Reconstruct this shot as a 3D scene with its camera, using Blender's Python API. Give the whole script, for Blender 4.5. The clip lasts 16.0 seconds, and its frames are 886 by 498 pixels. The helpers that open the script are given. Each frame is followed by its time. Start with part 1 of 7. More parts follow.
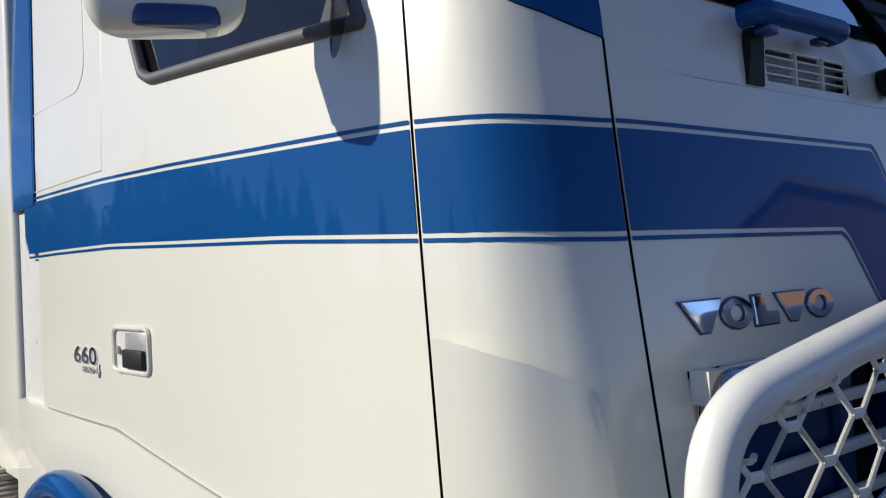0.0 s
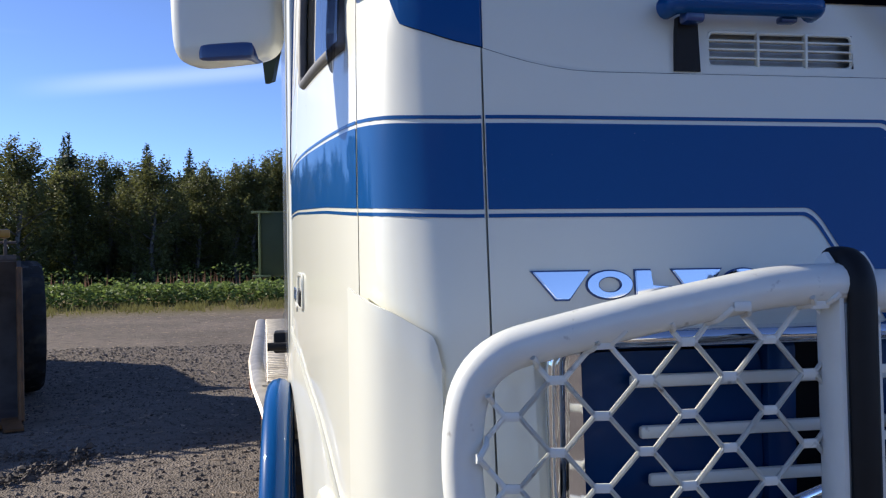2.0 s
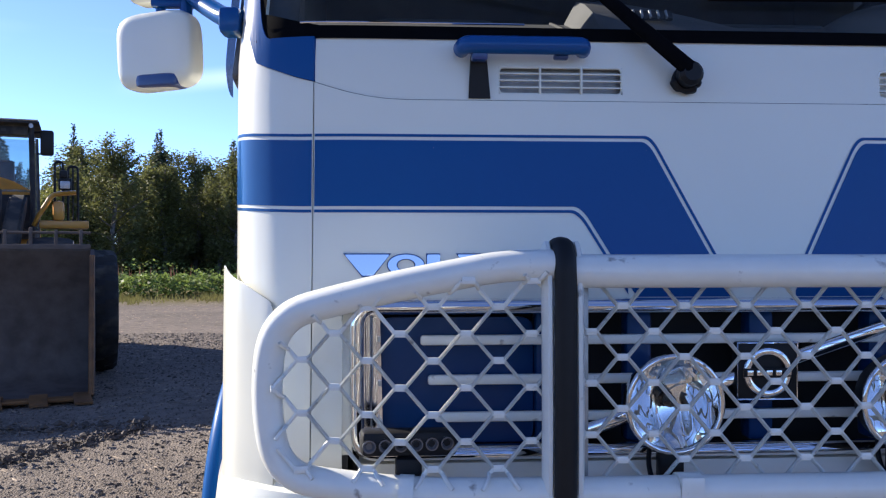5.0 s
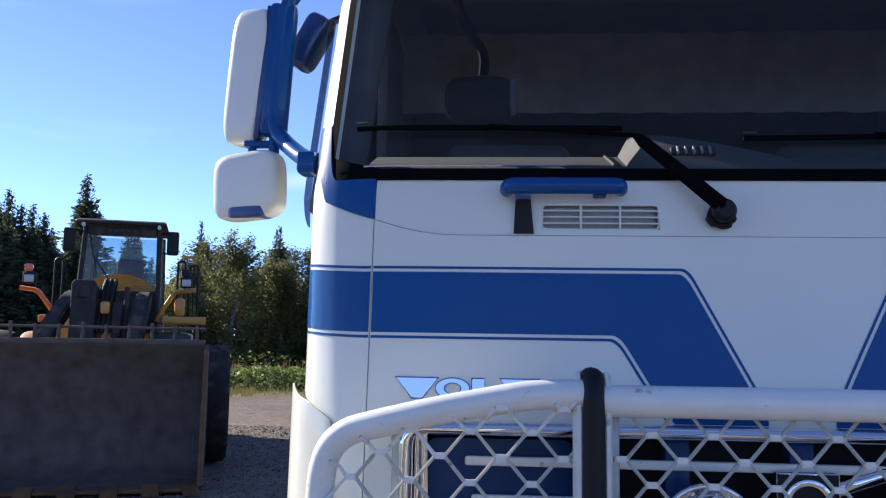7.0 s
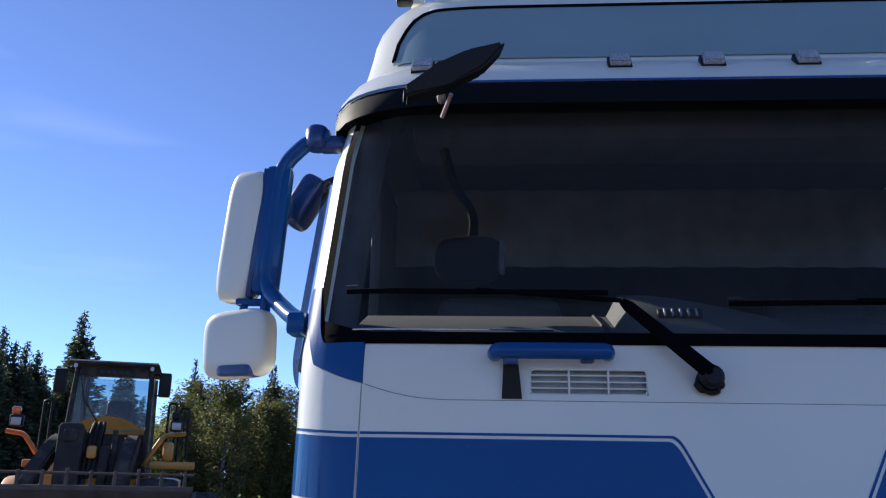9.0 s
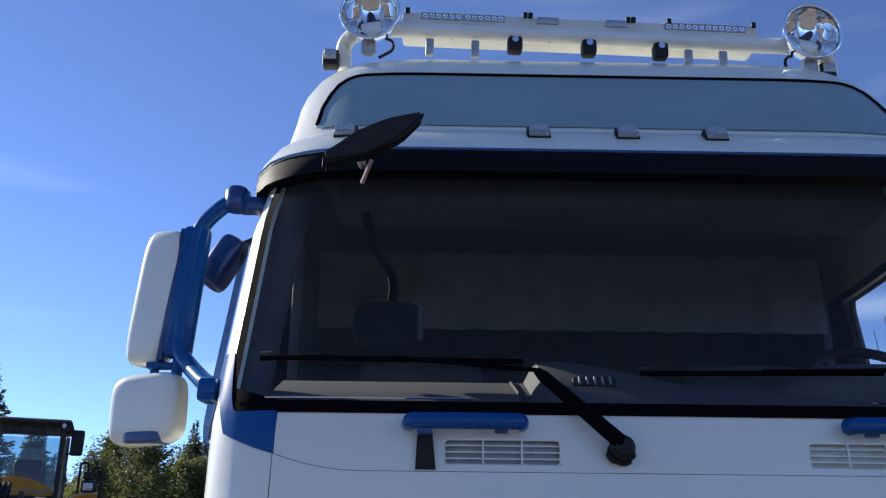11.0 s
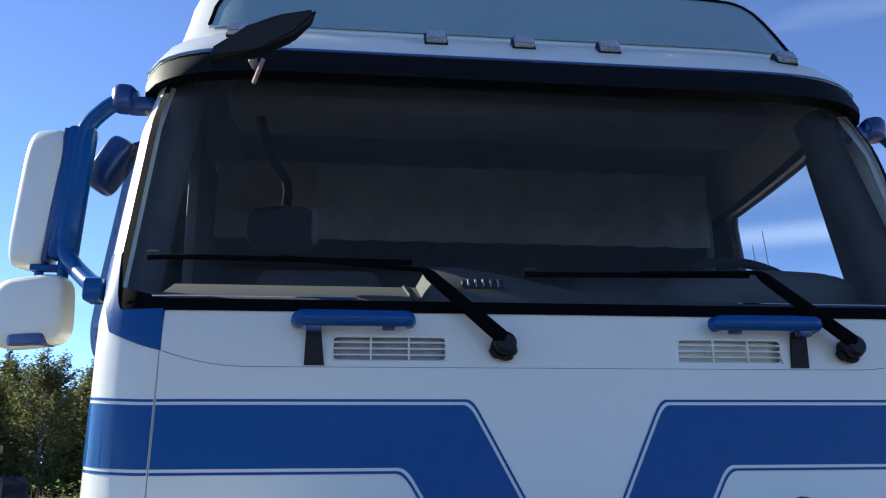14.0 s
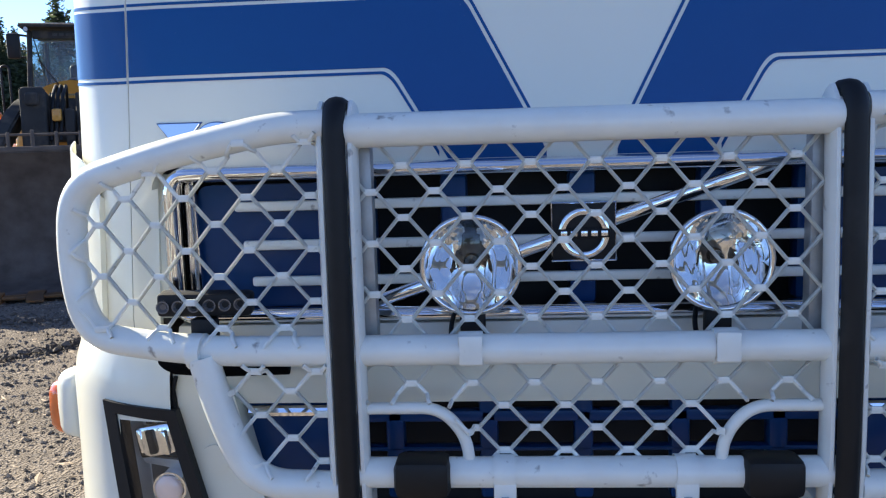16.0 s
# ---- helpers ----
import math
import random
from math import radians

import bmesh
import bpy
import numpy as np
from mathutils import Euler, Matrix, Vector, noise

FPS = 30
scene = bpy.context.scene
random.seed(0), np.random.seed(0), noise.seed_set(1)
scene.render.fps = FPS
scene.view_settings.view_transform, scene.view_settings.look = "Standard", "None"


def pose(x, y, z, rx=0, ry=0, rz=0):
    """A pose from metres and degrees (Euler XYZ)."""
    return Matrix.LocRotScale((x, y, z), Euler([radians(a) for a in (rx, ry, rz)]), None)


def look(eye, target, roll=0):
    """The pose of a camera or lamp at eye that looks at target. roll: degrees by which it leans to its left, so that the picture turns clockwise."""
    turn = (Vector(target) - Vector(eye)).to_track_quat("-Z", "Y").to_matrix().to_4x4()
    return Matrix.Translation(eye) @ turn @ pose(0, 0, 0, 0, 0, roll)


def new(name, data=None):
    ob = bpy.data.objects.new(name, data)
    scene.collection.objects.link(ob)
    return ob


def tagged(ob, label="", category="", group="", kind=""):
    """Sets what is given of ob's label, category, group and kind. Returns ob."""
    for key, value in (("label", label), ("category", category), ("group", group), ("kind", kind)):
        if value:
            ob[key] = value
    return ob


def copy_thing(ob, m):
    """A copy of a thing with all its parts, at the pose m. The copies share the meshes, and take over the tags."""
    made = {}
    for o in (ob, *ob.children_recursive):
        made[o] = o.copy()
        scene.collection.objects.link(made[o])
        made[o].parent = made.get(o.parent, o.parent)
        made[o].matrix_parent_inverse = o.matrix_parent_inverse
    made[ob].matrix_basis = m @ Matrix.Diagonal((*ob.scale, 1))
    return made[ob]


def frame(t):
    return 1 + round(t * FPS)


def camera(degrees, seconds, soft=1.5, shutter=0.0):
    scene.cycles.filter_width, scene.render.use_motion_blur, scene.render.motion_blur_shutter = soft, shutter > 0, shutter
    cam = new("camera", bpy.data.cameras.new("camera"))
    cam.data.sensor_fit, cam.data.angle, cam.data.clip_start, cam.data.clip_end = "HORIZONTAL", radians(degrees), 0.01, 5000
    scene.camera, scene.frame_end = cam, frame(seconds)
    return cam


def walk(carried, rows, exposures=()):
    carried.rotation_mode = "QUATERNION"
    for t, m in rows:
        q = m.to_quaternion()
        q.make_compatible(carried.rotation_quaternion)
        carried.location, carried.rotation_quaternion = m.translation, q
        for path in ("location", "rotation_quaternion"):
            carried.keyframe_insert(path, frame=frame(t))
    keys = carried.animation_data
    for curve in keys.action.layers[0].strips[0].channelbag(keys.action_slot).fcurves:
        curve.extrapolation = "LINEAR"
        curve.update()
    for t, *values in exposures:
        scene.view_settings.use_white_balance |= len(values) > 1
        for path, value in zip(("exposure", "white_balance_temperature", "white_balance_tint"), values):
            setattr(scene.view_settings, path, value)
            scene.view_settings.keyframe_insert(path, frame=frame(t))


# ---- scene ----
cam = camera(55.5, 16.0, soft=1.2)
PATH = [
    (0, (-1.804, -0.739, 1.666), (-0.578, 0.841, 1.714), -2.9),
    (0.5, (-1.588, -0.935, 1.663), (-0.678, 0.844, 1.739), -2.1),
    (1, (-1.466, -1.144, 1.667), (-0.837, 0.752, 1.758), -1.3),
    (1.5, (-1.388, -1.27, 1.649), (-0.948, 0.681, 1.695), -0.6),
    (2, (-1.216, -1.314, 1.644), (-0.895, 0.66, 1.642), -0.7),
    (2.5, (-1.073, -1.34, 1.643), (-0.868, 0.649, 1.61), -1.2),
    (3, (-1.0, -1.383, 1.637), (-0.838, 0.61, 1.589), -1.6),
    (3.5, (-0.966, -1.474, 1.619), (-0.786, 0.517, 1.579), -0.7),
    (4, (-0.916, -1.589, 1.617), (-0.731, 0.402, 1.575), -0.5),
    (6.5, (-0.635, -1.894, 1.67), (-0.719, 0.099, 1.806), 0.9),
    (7, (-0.635, -1.913, 1.692), (-0.778, 0.07, 1.903), 0.9),
    (7.5, (-0.631, -1.919, 1.71), (-0.799, 0.05, 2.015), 0.9),
    (8, (-0.621, -1.929, 1.726), (-0.79, 0.024, 2.123), 1.1),
    (8.5, (-0.615, -1.931, 1.743), (-0.77, 0.006, 2.218), 1.0),
    (9, (-0.613, -1.933, 1.75), (-0.751, -0.01, 2.281), 1.1),
    (11.5, (-0.572, -1.942, 1.785), (-0.505, -0.059, 2.457), 0.4),
    (12, (-0.567, -1.936, 1.784), (-0.461, -0.06, 2.466), 0.2),
    (12.5, (-0.559, -1.937, 1.785), (-0.403, -0.062, 2.462), -0.2),
    (13, (-0.552, -1.944, 1.781), (-0.346, -0.068, 2.445), -0.3),
    (13.5, (-0.545, -1.97, 1.768), (-0.307, -0.083, 2.385), -0.3),
    (14, (-0.527, -1.953, 1.721), (-0.293, -0.027, 2.206), -0.4),
    (14.5, (-0.46, -1.897, 1.653), (-0.281, 0.072, 1.951), -0.9),
    (15, (-0.333, -1.852, 1.635), (-0.27, 0.147, 1.693), -1.1),
    (15.5, (-0.249, -1.82, 1.584), (-0.268, 0.177, 1.478), -1.2),
    (16, (-0.159, -1.758, 1.555), (-0.304, 0.22, 1.298), -1.8),
]
EXPOSURES = [(0.0, 0.46, 6600, 10), (1.5, 0.84, 6600, 10), (3.5, 1.70, 6700, 11), (6.5, 1.65, 6650, 13), (9.0, 1.26, 6600, 11), (12.5, 1.32, 6500, 6), (14.0, 1.62, 6600, 4), (16.0, 2.07, 7300, 5)]
walk(cam, [(t, look(eye, target, roll)) for t, eye, target, roll in PATH], EXPOSURES)

# ---- sky and sun ----
SUN_DIR = Vector((-0.735, 0.420, 0.42)).normalized()
world = bpy.data.worlds.new("sky")
scene.world = world
world.use_nodes = True
wn, wl = world.node_tree.nodes, world.node_tree.links
sky = wn.new("ShaderNodeTexSky")
sky.sky_type = "NISHITA"
sky.sun_disc = False
sky.sun_elevation = math.asin(SUN_DIR.z)
sky.sun_rotation = math.atan2(SUN_DIR.x, SUN_DIR.y)
sky.air_density, sky.dust_density, sky.ozone_density = 0.56, 0.0, 8.3
wn["Background"].inputs["Strength"].default_value = 0.096
# a few thin veils of high cloud
wtc = wn.new("ShaderNodeTexCoord")
wmap = wn.new("ShaderNodeMapping")
wmap.inputs["Rotation"].default_value = (0.0, 0.35, 0.5)
wmap.inputs["Scale"].default_value = (1.2, 1.6, 9.0)
wl.new(wtc.outputs["Generated"], wmap.inputs["Vector"])
wno = wn.new("ShaderNodeTexNoise")
wno.inputs["Scale"].default_value, wno.inputs["Detail"].default_value = 1.3, 3.0
wl.new(wmap.outputs["Vector"], wno.inputs["Vector"])
wra = wn.new("ShaderNodeValToRGB")
wra.color_ramp.elements[0].position, wra.color_ramp.elements[1].position = 0.56, 0.85
wra.color_ramp.elements[0].color, wra.color_ramp.elements[1].color = (0, 0, 0, 1), (0.16, 0.16, 0.16, 1)
wl.new(wno.outputs["Fac"], wra.inputs["Fac"])
wmx = wn.new("ShaderNodeMix")
wmx.data_type = "RGBA"
hsv = wn.new("ShaderNodeHueSaturation")
hsv.inputs["Saturation"].default_value, hsv.inputs["Hue"].default_value = 0.93, 0.504
wl.new(sky.outputs["Color"], hsv.inputs["Color"])
wl.new(hsv.outputs["Color"], wmx.inputs["A"])
wmx.inputs["B"].default_value = (6.5, 7.2, 8.5, 1)


def sky_math(op, a, b):
    m = wn.new("ShaderNodeMath")
    m.operation = op
    for k, v in enumerate((a, b)):
        if isinstance(v, (int, float)):
            m.inputs[k].default_value = v
        else:
            wl.new(v, m.inputs[k])
    return m.outputs[0]


def streak(a, b, wide, strength):
    """A soft band of cirrus along the arc from direction a to b."""
    a, b = Vector(a).normalized(), Vector(b).normalized()
    n, mid = a.cross(b).normalized(), (a + b).normalized()
    out = []
    for v in (n, mid):
        d = wn.new("ShaderNodeVectorMath")
        d.operation = "DOT_PRODUCT"
        wl.new(wtc.outputs["Generated"], d.inputs[0])
        d.inputs[1].default_value = v
        out.append(d.outputs["Value"])
    for sock, lo, hi in ((sky_math("ABSOLUTE", out[0], 0.0), wide, 0.0), (out[1], a.dot(mid) - 0.004, 1.0)):
        r = wn.new("ShaderNodeMapRange")
        r.interpolation_type = "SMOOTHSTEP"
        r.inputs["From Min"].default_value, r.inputs["From Max"].default_value = lo, hi
        wl.new(sock, r.inputs["Value"])
        out.append(r.outputs["Result"])
    broken = sky_math("MULTIPLY", sky_math("MULTIPLY", out[2], out[3]), sky_math("ADD", wno.outputs["Fac"], 0.2))
    return sky_math("MULTIPLY", broken, strength)


veil = sky_math("ADD", wra.outputs["Color"], streak((-0.29, 0.94, 0.172), (0.02, 0.977, 0.212), 0.016, 0.30))
veil = sky_math("ADD", veil, streak((0.38, 0.89, 0.236), (0.60, 0.77, 0.236), 0.020, 0.25))
wl.new(veil, wmx.inputs["Factor"])
wl.new(wmx.outputs["Result"], wn["Background"].inputs["Color"])

sun = new("sun", bpy.data.lights.new("sun", "SUN"))
sun.data.energy, sun.data.angle, sun.data.color = 3.35, radians(0.53), (1.0, 0.94, 0.84)
sun.matrix_world = look(SUN_DIR * 50, (0, 0, 0))


# ---- materials ----
def material(name, color, rough=0.5, metal=0.0, coat=0.0, var=0.0, scale=20.0, bump=0.0, bump_scale=200.0, dirt=None, dirt_scale=3.0, dirt_lo=0.5, dirt_hi=0.75, island=0.0, spec=0.5, rough_var=0.0):
    """Principled surface with fine colour variation, larger dirt and relief, in metres."""
    m = bpy.data.materials.new(name)
    m.use_nodes = True
    n, l = m.node_tree.nodes, m.node_tree.links
    b = n["Principled BSDF"]
    b.inputs["Roughness"].default_value, b.inputs["Metallic"].default_value = rough, metal
    b.inputs["Coat Weight"].default_value, b.inputs["Coat Roughness"].default_value = coat, 0.03
    b.inputs["Specular IOR Level"].default_value = spec
    tc = n.new("ShaderNodeTexCoord")
    col = None

    def mixed(a, fac, c):
        x = n.new("ShaderNodeMix")
        x.data_type = "RGBA"
        l.new(fac, x.inputs["Factor"])
        if isinstance(a, tuple):
            x.inputs["A"].default_value = (*a, 1)
        else:
            l.new(a, x.inputs["A"])
        x.inputs["B"].default_value = (*c, 1)
        return x.outputs["Result"]

    def ramped(sock, lo, hi, top=1.0):
        r = n.new("ShaderNodeMapRange")
        r.inputs["From Min"].default_value, r.inputs["From Max"].default_value, r.inputs["To Max"].default_value = lo, hi, top
        l.new(sock, r.inputs["Value"])
        return r.outputs["Result"]

    def noisy(s, detail=4.0):
        x = n.new("ShaderNodeTexNoise")
        x.inputs["Scale"].default_value, x.inputs["Detail"].default_value = s, detail
        l.new(tc.outputs["Object"], x.inputs["Vector"])
        return x.outputs["Fac"]

    base = tuple(color)
    if var:
        dark = tuple(c * (1 - var) for c in color)
        col = mixed(base, ramped(noisy(scale), 0.35, 0.7), dark)
    if dirt:
        col = mixed(col if col is not None else base, ramped(noisy(dirt_scale, 6.0), dirt_lo, dirt_hi, 0.85), dirt)
    if island:
        g = n.new("ShaderNodeNewGeometry")
        col = mixed(col if col is not None else base, ramped(g.outputs["Random Per Island"], 0.0, 1.0, 1.0), tuple(min(1, c * (1 + island)) for c in color))
    if col is not None:
        l.new(col, b.inputs["Base Color"])
    else:
        b.inputs["Base Color"].default_value = (*base, 1)
    if rough_var:
        l.new(ramped(noisy(scale * 0.4), 0.3, 0.7), (r := n.new("ShaderNodeMath")).inputs[0])
        r.operation = "MULTIPLY_ADD"
        r.inputs[1].default_value, r.inputs[2].default_value = rough_var, rough
        l.new(r.outputs[0], b.inputs["Roughness"])
    if bump:
        bp = n.new("ShaderNodeBump")
        bp.inputs["Strength"].default_value, bp.inputs["Distance"].default_value = min(1.0, bump), 0.01
        l.new(noisy(bump_scale, 5.0), bp.inputs["Height"])
        l.new(bp.outputs["Normal"], b.inputs["Normal"])
    return m


def glass(name, tint, gloss=1.0, rough=0.0, dust_haze=0.0):
    """A thin pane: it lets tinted light through and mirrors by Fresnel, under a pale diffuse film."""
    m = bpy.data.materials.new(name)
    m.use_nodes = True
    n, l = m.node_tree.nodes, m.node_tree.links
    n.remove(n["Principled BSDF"])
    t, g, x, f = n.new("ShaderNodeBsdfTransparent"), n.new("ShaderNodeBsdfGlossy"), n.new("ShaderNodeMixShader"), n.new("ShaderNodeLayerWeight")
    t.inputs["Color"].default_value = (*tint, 1)
    g.inputs["Roughness"].default_value = rough
    g.inputs["Color"].default_value = (gloss, gloss, gloss, 1)
    f.inputs["Blend"].default_value = 0.5
    pw, ma = n.new("ShaderNodeMath"), n.new("ShaderNodeMath")
    pw.operation, ma.operation = "POWER", "MULTIPLY_ADD"
    pw.inputs[1].default_value, ma.inputs[1].default_value, ma.inputs[2].default_value = 5.0, 0.95, 0.05
    l.new(f.outputs["Facing"], pw.inputs[0])
    l.new(pw.outputs[0], ma.inputs[0])
    l.new(ma.outputs[0], x.inputs[0])
    l.new(t.outputs[0], x.inputs[1])
    l.new(g.outputs[0], x.inputs[2])
    out = x.outputs[0]
    if dust_haze:
        d, y = n.new("ShaderNodeBsdfDiffuse"), n.new("ShaderNodeMixShader")
        d.inputs["Color"].default_value = (0.50, 0.52, 0.50, 1)
        tc, no, mr = n.new("ShaderNodeTexCoord"), n.new("ShaderNodeTexNoise"), n.new("ShaderNodeMapRange")
        no.inputs["Scale"].default_value, no.inputs["Detail"].default_value = 3.0, 5.0
        mr.inputs["To Min"].default_value, mr.inputs["To Max"].default_value = dust_haze * 0.5, dust_haze * 1.5
        l.new(tc.outputs["Object"], no.inputs["Vector"])
        l.new(no.outputs["Fac"], mr.inputs["Value"])
        l.new(mr.outputs["Result"], y.inputs[0])
        l.new(out, y.inputs[1])
        l.new(d.outputs[0], y.inputs[2])
        out = y.outputs[0]
    l.new(out, n["Material Output"].inputs["Surface"])
    return m


def mirror_metal(name, color, rough, bump=0.0, bump_scale=8.0):
    return material(name, color, rough, 1.0, bump=bump, bump_scale=bump_scale)


WHITE = material("cream_white_paint", (0.765, 0.755, 0.645), 0.32, coat=0.6, var=0.04, scale=2.0, dirt=(0.62, 0.56, 0.44), dirt_scale=1.3, dirt_lo=0.62, dirt_hi=1.1, rough_var=0.08)
WHITE_BAR = material("white_powder_coat", (0.77, 0.775, 0.715), 0.34, coat=0.25, var=0.07, scale=14.0, dirt=(0.26, 0.24, 0.21), dirt_scale=26.0, dirt_lo=0.665, dirt_hi=0.74, bump=0.05, bump_scale=60.0)
BLUE = material("blue_gloss_paint", (0.002, 0.070, 0.238), 0.35, coat=0.5, var=0.06, scale=3.0, dirt=(0.10, 0.16, 0.28), dirt_scale=260.0, dirt_lo=0.735, dirt_hi=0.76, spec=0.04)
BLUE_DARK = material("dark_blue_plastic", (0.006, 0.040, 0.17), 0.3, coat=0.4, var=0.1, scale=8.0)
GRILLE_BLUE = material("grille_blue_paint", (0.001, 0.034, 0.125), 0.35, spec=0.2, coat=0.1, var=0.1, scale=12.0)
BLACK = material("black_plastic", (0.010, 0.010, 0.011), 0.55, spec=0.3, var=0.2, scale=60.0, bump=0.1, bump_scale=400.0)
RUBBER = material("black_rubber", (0.007, 0.007, 0.008), 0.5, spec=0.3, var=0.25, scale=30.0, dirt=(0.035, 0.035, 0.034), dirt_scale=9.0, dirt_lo=0.62, dirt_hi=0.95)
VISOR_BLACK = material("visor_black", (0.004, 0.005, 0.007), 0.6, spec=0.1)
SEAL = material("rubber_seal", (0.004, 0.004, 0.005), 0.85, spec=0.04, var=0.3, scale=40.0)
GAP = material("dark_gap", (0.015, 0.015, 0.016), 0.9)
CHROME = mirror_metal("chrome", (0.85, 0.86, 0.88), 0.06)
STEEL = mirror_metal("polished_stainless", (0.50, 0.53, 0.57), 0.20, bump=0.10, bump_scale=5.0)
ALU = material("worn_aluminium", (0.62, 0.56, 0.46), 0.45, 0.6, var=0.25, scale=25.0, dirt=(0.20, 0.16, 0.11), dirt_scale=6.0, bump=0.2, bump_scale=50.0)
REFLECTOR = mirror_metal("lamp_reflector", (0.92, 0.92, 0.90), 0.05)
GREY_METAL = material("grey_bracket_metal", (0.42, 0.42, 0.41), 0.45, 0.5, var=0.2, scale=40.0)
# the windscreen's film is dust, and also lifts the interior like sky haze
WINDSCREEN = glass("windscreen_glass", (0.92, 0.95, 0.95), 0.32, dust_haze=0.027)
SIDE_GLASS = glass("side_glass", (0.97, 0.98, 0.98), 1.0, dust_haze=0.015)
# the loader's pale film stands in for skylight seen through its cab
LOADER_GLASS = glass("loader_glass", (0.55, 0.68, 0.70), 1.0, dust_haze=0.10)
LENS = glass("lamp_lens", (0.96, 0.97, 0.97), 1.0)
SMOKE = glass("smoked_acrylic", (0.34, 0.36, 0.40), 1.0, 0.02)
SKY_PANEL = material("teal_sign_panel", (0.24, 0.34, 0.33), 0.15, coat=0.6, var=0.12, scale=2.0)
TRIM_DARK = material("cab_trim_dark", (0.048, 0.051, 0.054), 0.75, var=0.3, scale=10.0, bump=0.1, bump_scale=150.0)
DASH = material("dash_grey", (0.062, 0.062, 0.062), 0.7, var=0.15, scale=10.0, bump=0.1, bump_scale=300.0)
CURTAIN = material("cab_curtain", (0.150, 0.156, 0.150), 0.9, var=0.3, scale=7.0)
SEAT = material("seat_cloth", (0.05, 0.055, 0.065), 0.9, var=0.2, scale=40.0)
ORANGE_LENS = material("amber_lens", (0.75, 0.13, 0.015), 0.2, coat=0.8, var=0.1, scale=40.0)
GREEN = material("crane_green", (0.045, 0.075, 0.030), 0.55, var=0.3, scale=5.0, dirt=(0.05, 0.035, 0.02), dirt_scale=4.0)
TYRE = material("tyre_rubber", (0.018, 0.018, 0.018), 0.85, var=0.2, scale=12.0, dirt=(0.10, 0.09, 0.075), dirt_scale=5.0, dirt_lo=0.5, dirt_hi=0.8, bump=0.2, bump_scale=80.0)
RUST = material("worn_bucket_steel", (0.150, 0.125, 0.112), 0.9, 0.0, spec=0.05, var=0.35, scale=5.0, bump=0.3, bump_scale=30.0)
BUCKET_YELLOW = material("worn_yellow_steel", (0.21, 0.095, 0.03), 0.6, 0.1, var=0.5, scale=6.0, dirt=(0.07, 0.04, 0.025), dirt_scale=5.0, bump=0.2, bump_scale=40.0)
LOADER_YELLOW = material("loader_yellow", (0.56, 0.26, 0.04), 0.4, coat=0.2, var=0.15, scale=4.0, dirt=(0.16, 0.10, 0.05), dirt_scale=3.0, dirt_lo=0.55, dirt_hi=0.9)
LOADER_ORANGE = material("safety_orange", (0.85, 0.20, 0.03), 0.4, var=0.1, scale=6.0)
LOADER_GREY = material("loader_grey", (0.040, 0.041, 0.043), 0.8, spec=0.15, var=0.2, scale=6.0, dirt=(0.12, 0.10, 0.08), dirt_scale=4.0)
BRICK_RED = material("red_house_paint", (0.13, 0.07, 0.055), 0.8, var=0.2, scale=4.0)
ROOF_GREY = material("house_roof_grey", (0.18, 0.17, 0.17), 0.7, var=0.2, scale=2.0)
BARK = material("birch_bark", (0.20, 0.185, 0.165), 0.8, var=0.7, scale=6.0, bump=0.4, bump_scale=20.0)
BARK_DARK = material("spruce_bark", (0.09, 0.065, 0.05), 0.9, var=0.4, scale=8.0, bump=0.5, bump_scale=20.0)


# ---- mesh helpers ----
def part(name, bm, mat, parent=None, label="", sharp=38.0, flat=False):
    """Links a bmesh as one mesh object, under its thing or part, in world places."""
    bmesh.ops.recalc_face_normals(bm, faces=bm.faces)
    lim = math.radians(sharp)
    for f in bm.faces:
        f.smooth = not flat
    for e in bm.edges:
        if len(e.link_faces) == 2 and e.calc_face_angle(0.0) > lim:
            e.smooth = False
    me = bpy.data.meshes.new(name)
    bm.to_mesh(me)
    bm.free()
    me.materials.append(mat)
    ob = new(name, me)
    if parent is not None:
        ob.parent = parent
        if parent.parent is None:
            ob.matrix_parent_inverse = parent.matrix_basis.inverted()
    if label:
        ob["label"] = label
    return ob


def thing(name, place, label, category, group="", kind=""):
    ob = new(name)
    ob.empty_display_size = 0.1
    ob.matrix_basis = Matrix.Translation(place)
    return tagged(ob, label, category, group, kind)


def box(bm, c, size, bevel=0.0, m=None, seg=2):
    """A box with rounded edges, centred at c, turned by m."""
    r = bmesh.ops.create_cube(bm, size=1.0)
    vs = r["verts"]
    bmesh.ops.scale(bm, vec=size, verts=vs)
    if bevel:
        es = {e for v in vs for e in v.link_edges}
        out = bmesh.ops.bevel(bm, geom=list(es), offset=min(bevel, min(size) * 0.49), segments=seg, affect="EDGES", profile=0.5)
        vs = list({v for v in vs if v.is_valid} | {v for v in out["verts"] if v.is_valid})
    mat4 = Matrix.Translation(c) @ (m or Matrix.Identity(4))
    bmesh.ops.transform(bm, matrix=mat4, verts=vs)
    return vs


